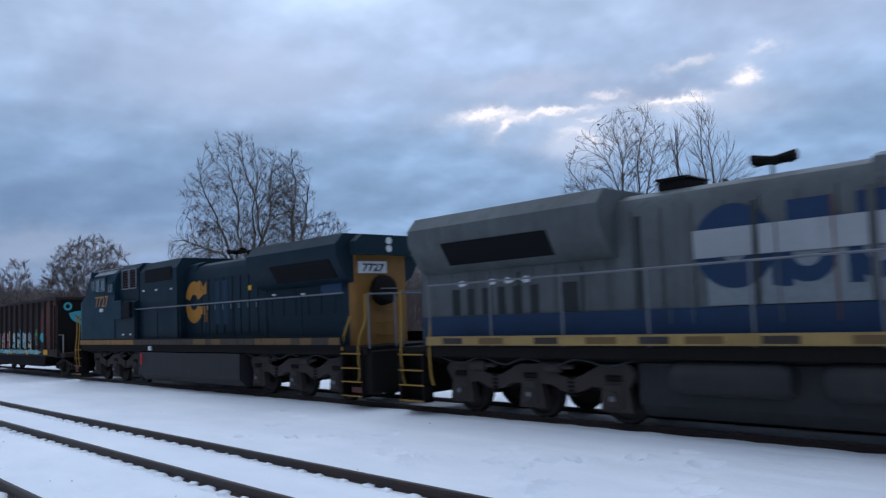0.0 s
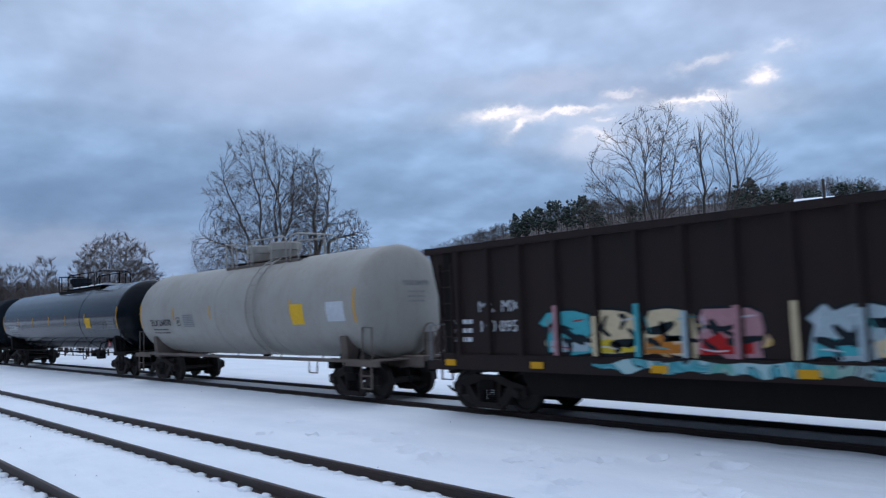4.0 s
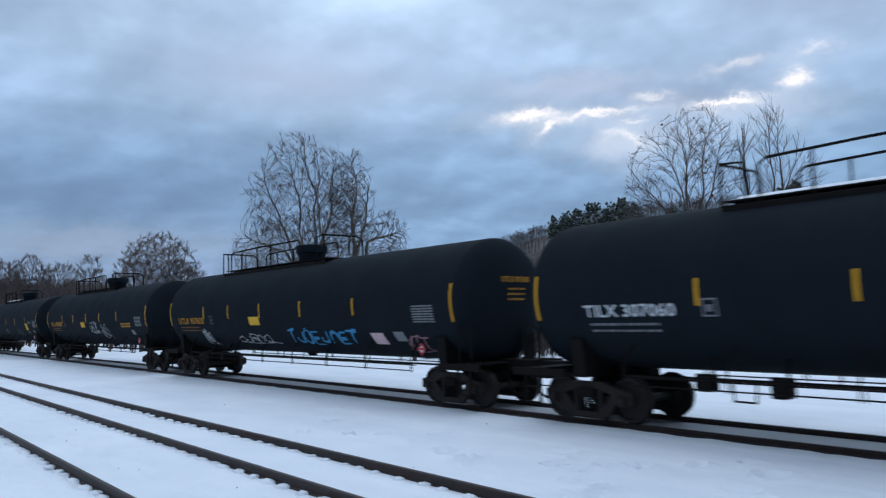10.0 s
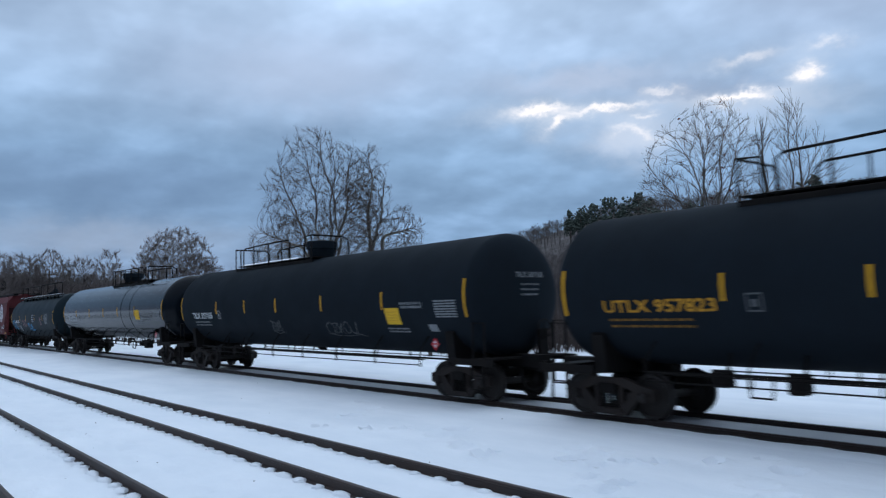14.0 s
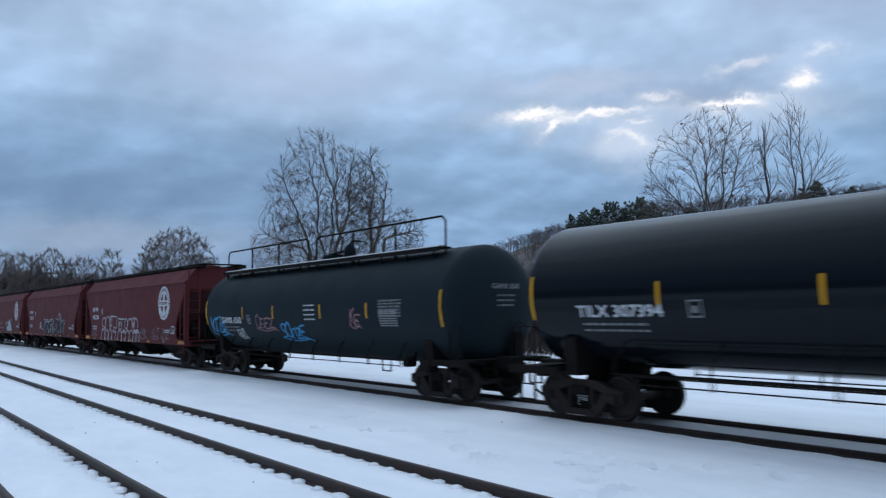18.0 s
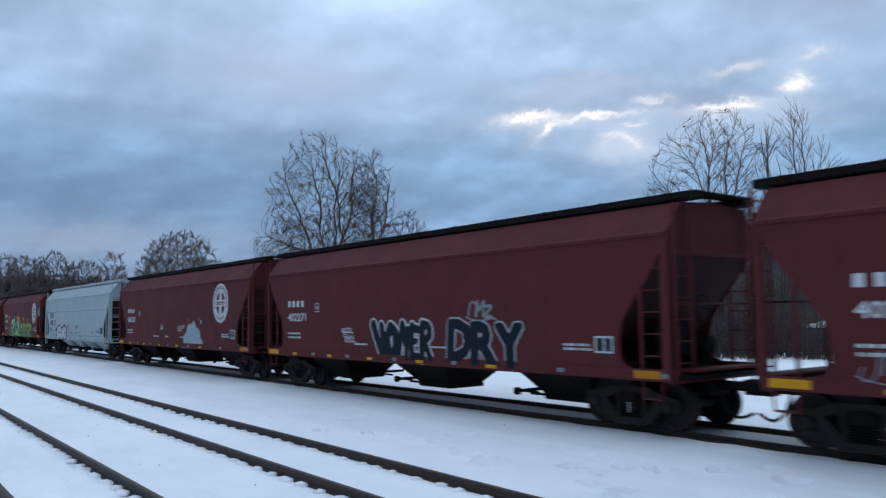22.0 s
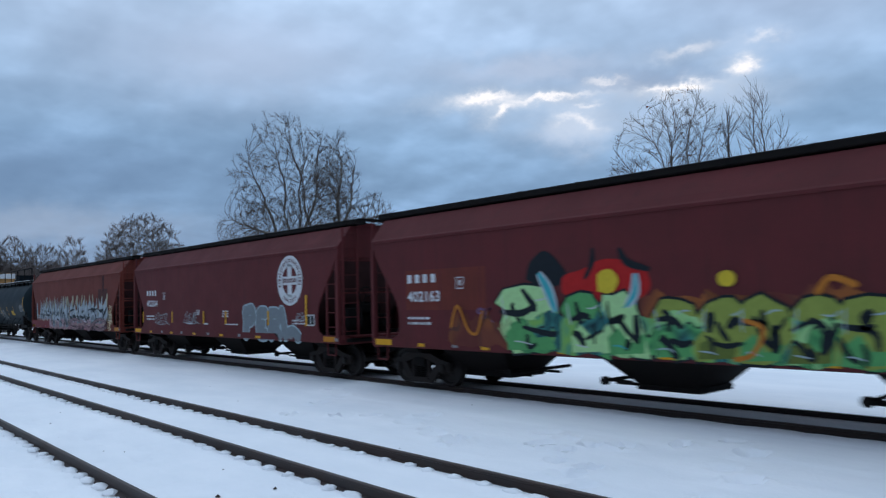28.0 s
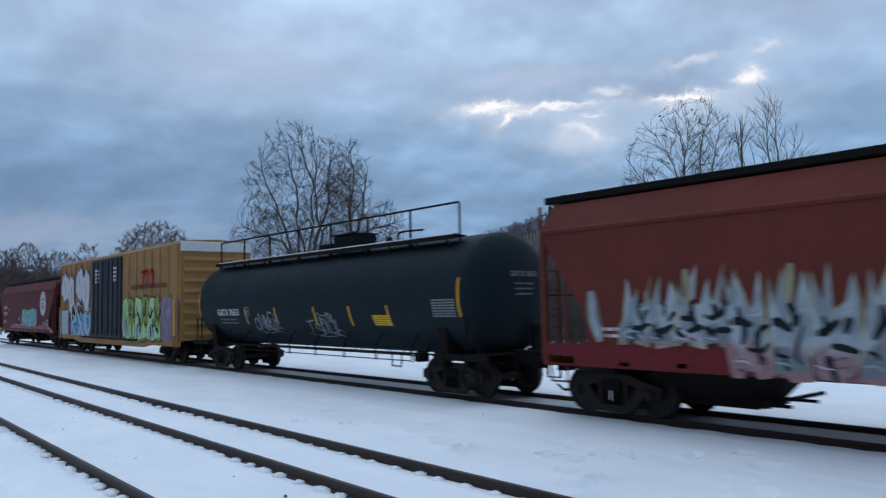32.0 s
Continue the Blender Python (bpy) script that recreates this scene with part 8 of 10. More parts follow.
    couple(h, -338.24 + L)
    h, s = hopper_car("rust-red covered hopper with a wall-long silver and pink mural", MAROON_B, WHITE, None, logo=False, name_bars=False)
    m = flat_side(-1.594)
    silver_mural(h, m)
    Decal(s, 0.003).rect(5.05, 2.37, 6.5, 3.08).make("painted_out_patch", PAINT_OUT, h, "dull brown painted-out patch")
    Decal(s, 0.004).rect(5.72, 2.95, 5.98, 3.82).make("painted_out_strip", SLOPE_SHADE_AND_RUN, h, "dark run of old paint")
    scrawl(h, s, 6.3, 1.5, 0.8, 0.7, SPRAY_CREAM, 82, 0.06, 4)
    Decal(flat_side(-1.592), 0.004).rect(-8.42, 1.0, -3.95, 1.44).make("oxide_panel", GOND_RED_PATCH, h, "oxide-red sill patch")
    couple(h, -357.22 + L + 0.15)
    g, surf = tank_car("slate-black tank car with full-length roof rails and white scrawls", SLATE, WHITE, "GATX 76551", half=7.85, strips=(-3.85, -1.6, 0.95, 2.95, 4.85), top="rails",
                       r=1.57, zc=2.54, data_x=6.8, hazard=False, strip_z=(1.7, 2.3), mark_w=1.95, mark_at=-6.2)
    scrawl(g, surf, -3.4, 1.4, 1.4, 0.7, SPRAY_PALE, 91, 0.06, 5)
    scrawl(g, surf, 0.2, 1.3, 1.6, 0.6, SPRAY_PALE, 92, 0.06, 5)
    wl = Decal(surf, 0.011).rect(4.1, 1.72, 4.9, 2.03, 1, 3).make("warning_label", LEMON, g, "yellow warning label with dark lines")
    Decal(surf, 0.014).lines(4.15, 1.96, 0.7, 4, 0.065, 0.022, 8, 2).make("label_lines", DARK_INK, wl)
    scrawl(g, surf, -2.9, 1.55, 1.2, 0.55, SPRAY_PALE, 93, 0.04, 6)
    scrawl(g, surf, 0.9, 1.5, 1.1, 0.6, SPRAY_PALE, 96, 0.04, 6)
    couple(g, -375.45 + 7.8)
    h, s = hopper_car("maroon covered hopper with faded pale green spray paint", MAROON, WHITE, "402190")
    flame_piece(h, s, -4.4, 8.0, 1.0, 1.55, PINK_MIST, 94, "pinkish faded spray along the bottom", 4, 0.1, 0.004)
    flame_piece(h, s, -0.6, 4.0, 1.35, 2.7, TEAL_WILD, 95, "faded teal sprayed letter forms", 8, 0.2, 0.008)
    couple(h, -396.93 - 1.55 - L)


# ---- locomotives, gondola and boxcar -----------------------------------------
NAVY = paint("dark_blue_engine_paint", (0.009, 0.025, 0.038), 0.5, 0.35, (0.020, 0.022, 0.024), 0.35, spec=0.08)
CAB_BLUE = paint("cab_side_blue_paint", (0.010, 0.036, 0.054), 0.5, 0.25, (0.014, 0.026, 0.032), 0.2, spec=0.06)
ENGINE_GREY = paint("weathered_grey_engine_paint", (0.112, 0.128, 0.134), 0.5, 0.7, (0.042, 0.043, 0.042), 0.7)
ENGINE_BLUE = paint("royal_blue_engine_paint", (0.010, 0.038, 0.096), 0.5, 0.45, (0.02, 0.02, 0.03), 0.3, spec=0.25)
PATCH_BLUE = paint("weathered_patch_blue_paint", (0.011, 0.036, 0.068), 0.5, 0.4, (0.018, 0.026, 0.034), 0.4, spec=0.08)
ENGINE_GOLD = paint("faded_gold_engine_paint", (0.26, 0.125, 0.03), 0.5, 0.5, (0.13, 0.07, 0.025), 0.5)
SILL_CREAM = paint("worn_cream_sill_paint", (0.36, 0.245, 0.09), 0.6, 0.75, (0.13, 0.075, 0.035), 0.6)
DARK_GRILLE = plain("dark_radiator_screen", (0.008, 0.008, 0.010), 0.8)
SKY_IN_GLASS = plain("pale_sky_in_glass", (0.15, 0.19, 0.22), 0.7)
GLASS = plain("dim_cab_glass", (0.05, 0.06, 0.065), 0.08)
HAND_YELLOW = plain("chipped_yellow_rail_paint", (0.34, 0.20, 0.045), 0.6)
SILL_WORN = paint("dull_olive_worn_paint", (0.14, 0.088, 0.036), 0.7, 0.6, (0.12, 0.08, 0.05), 0.5)
SILL_DULL = paint("grimy_faded_stripe_paint", (0.046, 0.036, 0.032), 0.7, 0.6, (0.11, 0.085, 0.05), 0.5)
SEAM_GREY = plain("grimy_dark_grey", (0.045, 0.050, 0.052), 0.8)
STREAK_GREY = plain("mid_grey_run_off", (0.085, 0.092, 0.094), 0.8)
WHITE_WORN = paint("weathered_white_band_paint", (0.34, 0.36, 0.38), 0.6, 0.4, (0.16, 0.16, 0.16), 0.5)
VENT_GREY = plain("sooty_grey_vent", (0.035, 0.038, 0.04), 0.7)
HAND_GREY = plain("grey_handrail_paint", (0.16, 0.17, 0.19), 0.5)
LAMP_GLASS = plain("lamp_lens", (0.55, 0.58, 0.60), 0.15)
# glows for the nose headlights and for their light patch on the gondola
LAMP_AND_GLOW = plain("amber_lamp_and_glow", (1.0, 0.30, 0.04), 0.4, glow=2.6)
ENGINE_TRUCK = paint("dusty_engine_truck_steel", (0.052, 0.044, 0.041), 0.75, 0.5, (0.040, 0.028, 0.023), 0.5)
TEAL_SOLID = plain("bright_teal_spray_paint", (0.05, 0.34, 0.39), 0.6)
GOLD_LETTER = paint("worn_gold_lettering", (0.46, 0.20, 0.035), 0.6, 0.45, (0.20, 0.10, 0.03), 0.5)
LOUVRE_RUST = paint("dusty_reddish_louvre", (0.070, 0.045, 0.042), 0.8, 0.4)
TEAL_TRIM = paint("worn_teal_trim", (0.05, 0.16, 0.18), 0.6, 0.4)
SPRAY_RUST = paint("pinkish_bare_rust", (0.14, 0.055, 0.045), 0.8, 0.6, (0.06, 0.03, 0.03), 0.4)
NAVY_TOP = paint("snow_dusted_cab_roof_paint", (0.22, 0.25, 0.28), 0.6, 0.4, (0.1, 0.11, 0.12), 0.2)
GOND_BROWN = paint("rust_brown_gondola_paint", (0.020, 0.014, 0.013), 0.7, 0.5, (0.04, 0.02, 0.016), 0.5, spec=0.2)
GOND_RED = paint("oxide_red_gondola_paint", (0.11, 0.030, 0.022), 0.7, 0.5, (0.05, 0.03, 0.025), 0.5)
BOX_YELLOW = paint("ochre_boxcar_paint", (0.37, 0.200, 0.072), 0.6, 0.6, (0.20, 0.11, 0.05), 0.6)
BOX_DOOR = paint("blue_black_door_paint", (0.012, 0.016, 0.024), 0.5, 0.3, (0.03, 0.03, 0.03), 0.3)


def engine(label, m, hood_mat, low_mat, cab_mat, sill_mat, rail_mat, end_mat):
    """A six-axle road engine; its cab end points to -m along the track."""
    e = thing("locomotive", label, "locomotive", "locomotives")
    X = lambda x: m * x

    def seg(g, x0, x1, prof):
        a, b = sorted((X(x0), X(x1)))
        return g.prism(prof, "x", a, b)

    # frame, deck, sill stripe
    he, back = (9.0, 0.22) if m > 0 else (9.9, 0.0)     # end of the long hood, set-back of the rear steps
    fr = Geo()
    seg(fr, -10.2, 10.2, [(-1.48, 1.30), (-1.48, 1.50), (1.48, 1.50), (1.48, 1.30), (0.6, 1.05), (-0.6, 1.05)])
    part("frame", fr, UNDER, e)
    for s in (-1, 1):
        st = Geo()
        a, b = sorted((X(-10.3), X(9.2)))
        zs = 1.54 if sill_mat is SILL_CREAM else 1.50
        st.prism([(s * 1.48, zs), (s * 1.535, zs), (s * 1.535, zs + (0.20 if zs > 1.5 else 0.28)), (s * 1.48, zs + (0.20 if zs > 1.5 else 0.28))], "x", a, b)
        part("side_sill", st, UNDER if sill_mat is not SILL_CREAM else sill_mat, e)
        for i in range(15 if sill_mat is SILL_CREAM else 0):
            x = X(-8.9 + i * 1.22 + 0.2 * math.sin(5.0 * i))
            Decal(flat_side(-1.535) if s < 0 else (lambda u, v, l: (u, 1.535 + l, v)), 0.004).rect(x - 0.3 - 0.1 * (i % 2), 1.57, x + 0.3, 1.70).make("worn_patch", (TIE, SILL_WORN, BALLAST, SILL_WORN)[i % 4], e)
    if sill_mat is not SILL_CREAM:
        rs = random.Random(12)
        runs, x = [], -10.3
        while x < 9.0:
            w = rs.uniform(0.25, 1.1)
            gold = x < -5.2 or (x > 4.4 and rs.random() < 0.42) or (-1.0 < x < 3.0 and rs.random() < 0.35)
            runs.append((x, min(x + w, 9.1), ENGINE_GOLD if gold and x < -5.2 else (SILL_WORN if gold else SILL_DULL)))
            x += w + 0.02
        for x0, x1, mt in runs:
            a, b = sorted((X(x0), X(x1)))
            Decal(flat_side(-1.535), 0.004).rect(a, 1.55, b, 1.74).make("sill_stripe", mt, e, "gold reflective stripe")
    # long hood
    hd = Geo()
    hood = [(-0.92, 1.50), (-0.92, 4.10), (-0.80, 4.30), (-0.5, 4.42), (0.5, 4.42), (0.80, 4.30), (0.92, 4.10), (0.92, 1.50)]
    seg(hd, -4.5, he, hood)
    hood_ob = part("long_hood", hd, hood_mat, e)
    # raised blower housing behind the cab and radiator wings at the far end
    bl = Geo()
    seg(bl, -4.3, -1.05, [(-1.30, 1.52), (-1.30, 4.35), (-1.05, 4.70), (1.05, 4.70), (1.30, 4.35), (1.30, 1.52)])
    seg(bl, -1.05, -0.3, [(-0.90, 3.9), (-0.90, 4.18), (-0.8, 4.40), (-0.5, 4.50), (0.5, 4.50), (0.8, 4.40), (0.90, 4.18), (0.90, 3.9)])
    part("blower_housing", bl, hood_mat, e)
    rd = Geo()
    seg(rd, 4.3, he + 0.02 if m > 0 else 9.75, [(-0.93, 3.20), (-1.18, 3.35), (-1.52, 3.92), (-1.52, 4.25), (-1.25, 4.55), (1.25, 4.55), (1.52, 4.25), (1.52, 3.92), (1.18, 3.35), (0.93, 3.20)])
    part("radiator_housing", rd, hood_mat, e)
    for s in (-1, 1):
        sc = Geo()
        pts = [(X(5.6), s * 1.21, 3.36), (X(8.65), s * 1.21, 3.36), (X(8.65), s * 1.505, 3.86), (X(5.6), s * 1.505, 3.86)]
        sc.add(pts + [(p[0], p[1] - s * 0.05, p[2]) for p in pts], [(0, 1, 2, 3), (7, 6, 5, 4), (0, 4, 5, 1), (1, 5, 6, 2), (2, 6, 7, 3), (3, 7, 4, 0)])
        part("radiator_screen", sc, DARK_GRILLE, e, "wide dark intake screen")
        for i in range(7):
            x = X(4.6 + i * 0.66) if low_mat is None else X((8.76 - i * 0.47) if i < 6 else 5.49)
            dr = Geo().box((x, s * 0.925, 2.75 if low_mat is None else 2.50), ((0.22 if i < 6 else 0.42) if low_mat is not None else 0.45, 0.03, 0.72 if low_mat is None else 0.60), 0.01)
            part("hood_vent", dr, VENT_GREY if low_mat is not None else hood_mat, e)
        for i in range(9):
            x = X(-0.1 + i * 0.55)
            dr = Geo().box((x, s * 0.93, 2.85), (0.48, 0.04, 1.9), 0.015)
            if low_mat is not None:
                continue
            part("hood_door", dr, hood_mat, e)
            la = Geo().box((x + 0.18, s * 0.955, 2.8), (0.04, 0.03, 0.16))
            part("latch", la, HAND_GREY, e)
        for x in (-5.62, -4.88):
            zl, hl = (4.16, 0.74) if m > 0 else (4.08, 0.52)
            lv = part("louvre_box", Geo().box((X(x), s * 1.31, zl), (0.66, 0.04, hl), 0.01), DARK_GRILLE, e)
            for i in range(6):
                part("louvre", Geo().box((X(x), s * 1.34, zl - hl * 0.38 + i * hl * 0.155), (0.60, 0.03, 0.03)), LOUVRE_RUST if low_mat is None else hood_mat, lv)
            if m > 0:
                fr_l = Geo()
                for q in (-1, 1):
                    fr_l.box((X(x) + q * 0.325, s * 1.345, zl), (0.05, 0.05, hl + 0.06), 0.01).box((X(x), s * 1.345, zl + q * (hl / 2 + 0.01)), (0.60, 0.05, 0.05), 0.01)
                part("louvre_frame", fr_l, HAND_GREY, lv, "worn pale metal frame")
        dk = Geo().box((X(-2.6), s * 1.315, 4.17), (2.3, 0.03, 0.5), 0.01)
        part("intake_screen", dk, DARK_GRILLE, e)
    if low_mat is not None:
        lb = Geo()
        for s in (-1, 1):
            a, b = sorted((X(-4.2), X(9.88)))
            lb.box(((a + b) / 2, s * 0.965, 1.88), (b - a, 0.03, 0.60))
        part("lower_band", lb, low_mat, e)
    # equipment bay under the deck line behind the cab
    cabg, zb = Geo(), 4.56 if m > 0 else 4.40
    seg(cabg, -6.35, -4.4, [(-1.5, 1.5), (-1.5, 3.2), (-1.3, 3.3), (-1.3, zb), (-1.1, zb + 0.2), (1.1, zb + 0.2), (1.3, zb), (1.3, 3.3), (1.5, 3.2), (1.5, 1.5)])
    part("equipment_bay", cabg, hood_mat, e)
    for x, w, h, z, mt in ((-5.85, 0.85, 0.75, 2.95, cab_mat), (-4.98, 0.75, 0.62, 2.92, DARK_GRILLE)):
        part("side_box", Geo().box((X(x), -1.56, z), (w, 0.12, h), 0.03), mt, e)
    cb = Geo()
    seg(cb, -8.95, -6.35, [(-1.52, 1.5), (-1.52, 4.05), (-1.40, 4.45), (-1.05, 4.70), (1.05, 4.70), (1.40, 4.45), (1.52, 4.05), (1.52, 1.5)])
    part("cab", cb, cab_mat, e)
    ns = Geo()
    pts = [(-10.2, 1.5), (-10.2, 3.40), (-10.02, 3.52), (-9.5, 3.80), (-8.98, 4.66), (-8.9, 4.66), (-8.9, 1.5)]
    ns.prism([(X(a), b) for a, b in pts], "y", -1.5, 1.5)
    part("nose", ns, cab_mat, e)
    rf = Geo()
    seg(rf, -9.1, -6.2, [(-1.2, 4.70), (-1.0, 4.76), (1.0, 4.76), (1.2, 4.70)])
    part("cab_roof", rf, NAVY_TOP if low_mat is None else hood_mat, e, "cab roof dusted with frost")
    if m > 0:
        for q in (-1, 1):
            fs = Geo()
            seg(fs, -8.93, -6.6, [(q * 1.41, 4.46), (q * 1.06, 4.712), (q * 1.06, 4.735), (q * 1.44, 4.47)])
            part("roof_frost", fs, NAVY_TOP, e, "frosted sloping roof edge")
    for x0, x1, z0, z1 in ((-8.82, -8.44, 3.85, 4.35), (-8.36, -7.28, 3.78, 4.38), (-6.95, -6.5, 3.7, 4.1)):
        w = Geo().box((X((x0 + x1) / 2), -1.52, (z0 + z1) / 2), (x1 - x0 + 0.08, 0.05, z1 - z0 + 0.08), 0.01)
        wf = part("window_frame", w, HAND_GREY if m < 0 else CAB_BLUE, e)
        part("window_pane", Geo().box((X((x0 + x1) / 2), -1.545, (z0 + z1) / 2), (x1 - x0, 0.02, z1 - z0)), GLASS, wf)
        if m > 0:
            # pale panels on the panes stand for sky showing through the cab
            for k in ((-0.24, 0.24) if x1 - x0 > 0.6 else (0.0,)):
                part("sky_in_window", Geo().box(((x0 + x1) / 2 + k, -1.556, (z0 + z1) / 2 - 0.04), (0.32 if x1 - x0 > 0.6 else 0.22, 0.01, (z1 - z0) * (0.78 if k < 0.1 else 0.66)), 0.004), SKY_IN_GLASS, wf, "pale panel painted for sky seen through the cab")
            part("sliding_sash", Geo().box(((x0 + x1) / 2, -1.562, (z0 + z1) / 2), (0.045, 0.014, z1 - z0)).box(((x0 + x1) / 2, -1.562, z1 - 0.03), (x1 - x0, 0.014, 0.06)), CAB_BLUE, wf)
    ws = Geo()
    for s in (-1, 1):
        vs = [(X(-9.45), s * 0.15, 3.92), (X(-9.45), s * 1.3, 3.92), (X(-9.06), s * 1.25, 4.55), (X(-9.06), s * 0.15, 4.55)]
        ws.add([(p[0] - m * 0.03, p[1], p[2]) for p in vs], [(0, 1, 2, 3)])
    part("windshield", ws, GLASS, e)
    # pilots, steps, end rails
    for end in (-1, 1):
        far = 10.25 if end > 0 else 11.05
        x = end * far
        pl = Geo().box((X(x), 0, 0.85), (0.16, 2.9, 1.1), 0.04)
        pl.box((X(end * (far - 0.5)), 0, 1.36), (1.0, 2.9, 0.08), 0.01)
        if m > 0 and end > 0:
            part("pilot_apron", Geo().box((far - 0.21, 0, 0.80), (0.24, 2.86, 1.02), 0.04), UNDER, e)
        part("pilot", pl, UNDER, e)
        coupler(e, X(end * far), m * end)
        for s in (-1, 1):
            sp = Geo()
            bk = back if end > 0 else 0.0
            for i, z in enumerate((0.24, 0.60, 0.95)):
                sp.box((X(end * (far - 0.46 - bk)), s * 1.38, z), (0.85, 0.30, 0.035), 0.01)
            for q in (far - 0.86, far - 0.06):
                sp.box((X(end * (q - bk)), s * 1.38, 0.80), (0.05, 0.30, 1.2))
            sp.box((X(end * (far - 0.46 - bk)), s * 1.22, 0.75), (0.80, 0.04, 1.1))
            stp = part("boarding_steps", sp, UNDER, e)
            for z in (0.24, 0.60, 0.95, 1.32):
                part("step_edge", Geo().box((X(end * (far - 0.46 - bk)), s * 1.54, z), (0.85, 0.02, 0.03)), HAND_YELLOW, stp)
            if bk:
                part("step_riser", Geo().box((X(far - 0.46), s * 1.53, 0.40), (0.40, 0.02, 0.14), 0.008), SPRAY_RUST, stp, "dull red step riser")
            for q in (far - (1.10 if end > 0 else 0.42), far - 0.08 - bk * 1.5):
                hr = Geo().path(curve_pts([(X(end * (q - 0.06)), s * 1.46, 0.62), (X(end * q), s * 1.47, 0.85), (X(end * q), s * 1.5, 1.3), (X(end * (q + bk * 0.2)), s * 1.47, 1.75), (X(end * (q + bk * 1.2)), s * 1.44, 2.20), (X(end * (q + bk * 1.3)), s * 1.44, 2.85 if not bk or q > 9.5 else 2.30)], 4), 0.028, 6)
                part("grab_rail", hr, HAND_YELLOW, e, "yellow grab rail")
        el = Geo()
        if end > 0:
            el.path([(X(10.2), -1.40, 2.85), (X(10.2), 1.40, 2.85)], 0.025, 6)
            for y in (-1.4, -0.5, 0.5, 1.4):
                el.rod((X(10.2), y, 1.45), (X(10.2), y, 2.85), 0.025, 6)
            part("end_rail", el, HAND_GREY, e)
    # side handrails, each stanchion apart
    for s in (-1, 1):
        part("handrail", Geo().rod((X(-4.6), s * 1.45, 2.92), (X(9.2), s * 1.45, 2.92), 0.022, 6), rail_mat, e)
        for i in range(8):
            x = X(-4.3 + i * 1.92)
            part("stanchion", Geo().rod((x, s * 1.45, 1.5), (x, s * 1.45, 2.92), 0.024, 6), NAVY if low_mat is None else rail_mat, e)
    # end face of the hood with number boards and lamps
    ef = Geo().box((X(he + 0.03), 0, 2.85), (0.07, 1.80, 2.75), 0.02)
    ef.box((X(he - 0.10), -0.75, 2.85), (0.30, 0.40, 2.70), 0.05)
    part("hood_end", ef, end_mat, e)
    tp = Geo()
    cap = he + 0.42 if m > 0 else 10.02
    seg(tp, cap - 0.27, cap, [(-1.15, 3.95), (-1.15, 4.3), (-0.9, 4.5), (0.9, 4.5), (1.15, 4.3), (1.15, 3.95)])
    part("end_cap", tp, hood_mat, e)
    if m > 0:
        nb = part("number_board", Geo().box((he + 0.10, -0.34, 3.62), (0.06, 0.98, 0.34), 0.02), WHITE, e, "pale number board")
        Decal(lambda u, v, lift: (he + 0.13 + lift, u, v), 0.003).fit("7727", -0.72, 3.51, 0.76, 0.20).make("board_number", DARK_INK, nb)
        for z in (1.75, 2.1, 2.45, 3.3):
            part("grab_iron", Geo().path([(he + 0.06, -0.2, z), (he + 0.14, -0.2, z), (he + 0.14, 0.3, z), (he + 0.06, 0.3, z)], 0.014, 5), ENGINE_GOLD, e)
    for y in (-0.55, 0.55) if m < 0 else ():
        nb = part("number_board", Geo().box((X(9.99), y, 3.78), (0.05, 0.62, 0.26), 0.01), WHITE, e, "pale number board")
        part("number_bars", Geo().box((X(10.018), y, 3.78), (0.01, 0.44, 0.13)), DARK_INK, nb)
    for z in (4.12, 4.34):
        part("headlight", Geo().lathe([(X(cap - 0.02), 0.0), (X(cap + 0.01), 0.10), (X(cap + 0.03), 0.10), (X(cap + 0.03), 0.0)], "x", 14, (0, 0, z), closed=False), LAMP_GLASS, e)
    if m > 0:
        bell = Geo().lathe([(he + 0.07, 0.0), (he + 0.07, 0.36), (he + 0.16, 0.43), (he + 0.34, 0.40), (he + 0.42, 0.30), (he + 0.42, 0.0)], "x", 20, (0, -0.05, 2.98), closed=False)
        part("hose_coil", bell, UNDER, e, "dark coiled hose hung on the hood end")
        part("coil_bracket", Geo().box((he + 0.44, -0.05, 3.02), (0.03, 0.56, 0.03)), HAND_GREY, e)
    else:
        part("round_emblem", Geo().lathe([(X(9.97), 0.34), (X(10.0), 0.34)], "x", 18, (0, 0.0, 3.05)), DARK_INK, e, "dark round emblem")
    # roof: horn, exhaust, fan hatches
    hx, ex_x = (1.0, 2.8) if m > 0 else (1.56, 3.32)
    ho = Geo().rod((X(hx), 0, 4.4), (X(hx), 0, 4.70), 0.03, 6)
    ho.box((X(hx), 0, 4.74), (0.22, 0.34, 0.12), 0.03)
    for k, y, w in ((-1, -0.14, 0.30), (1, -0.02, 0.44), (-1, 0.12, 0.36), (1, 0.16, 0.30)):
        ho.rod((X(hx), y, 4.76), (X(hx) + k * w, y, 4.78), 0.05, 8, 0.10)
    part("air_horn", ho, UNDER, e)
    ew = 0.80 if m > 0 else 0.62
    ex = Geo().box((X(ex_x), 0, 4.53), (ew, 0.8, 0.24), 0.05)
    ex.box((X(ex_x), 0, 4.65), (ew + 0.08, 0.88, 0.05), 0.02)
    part("exhaust", ex, UNDER, e)
    # fuel tank and reservoirs
    ft = Geo()
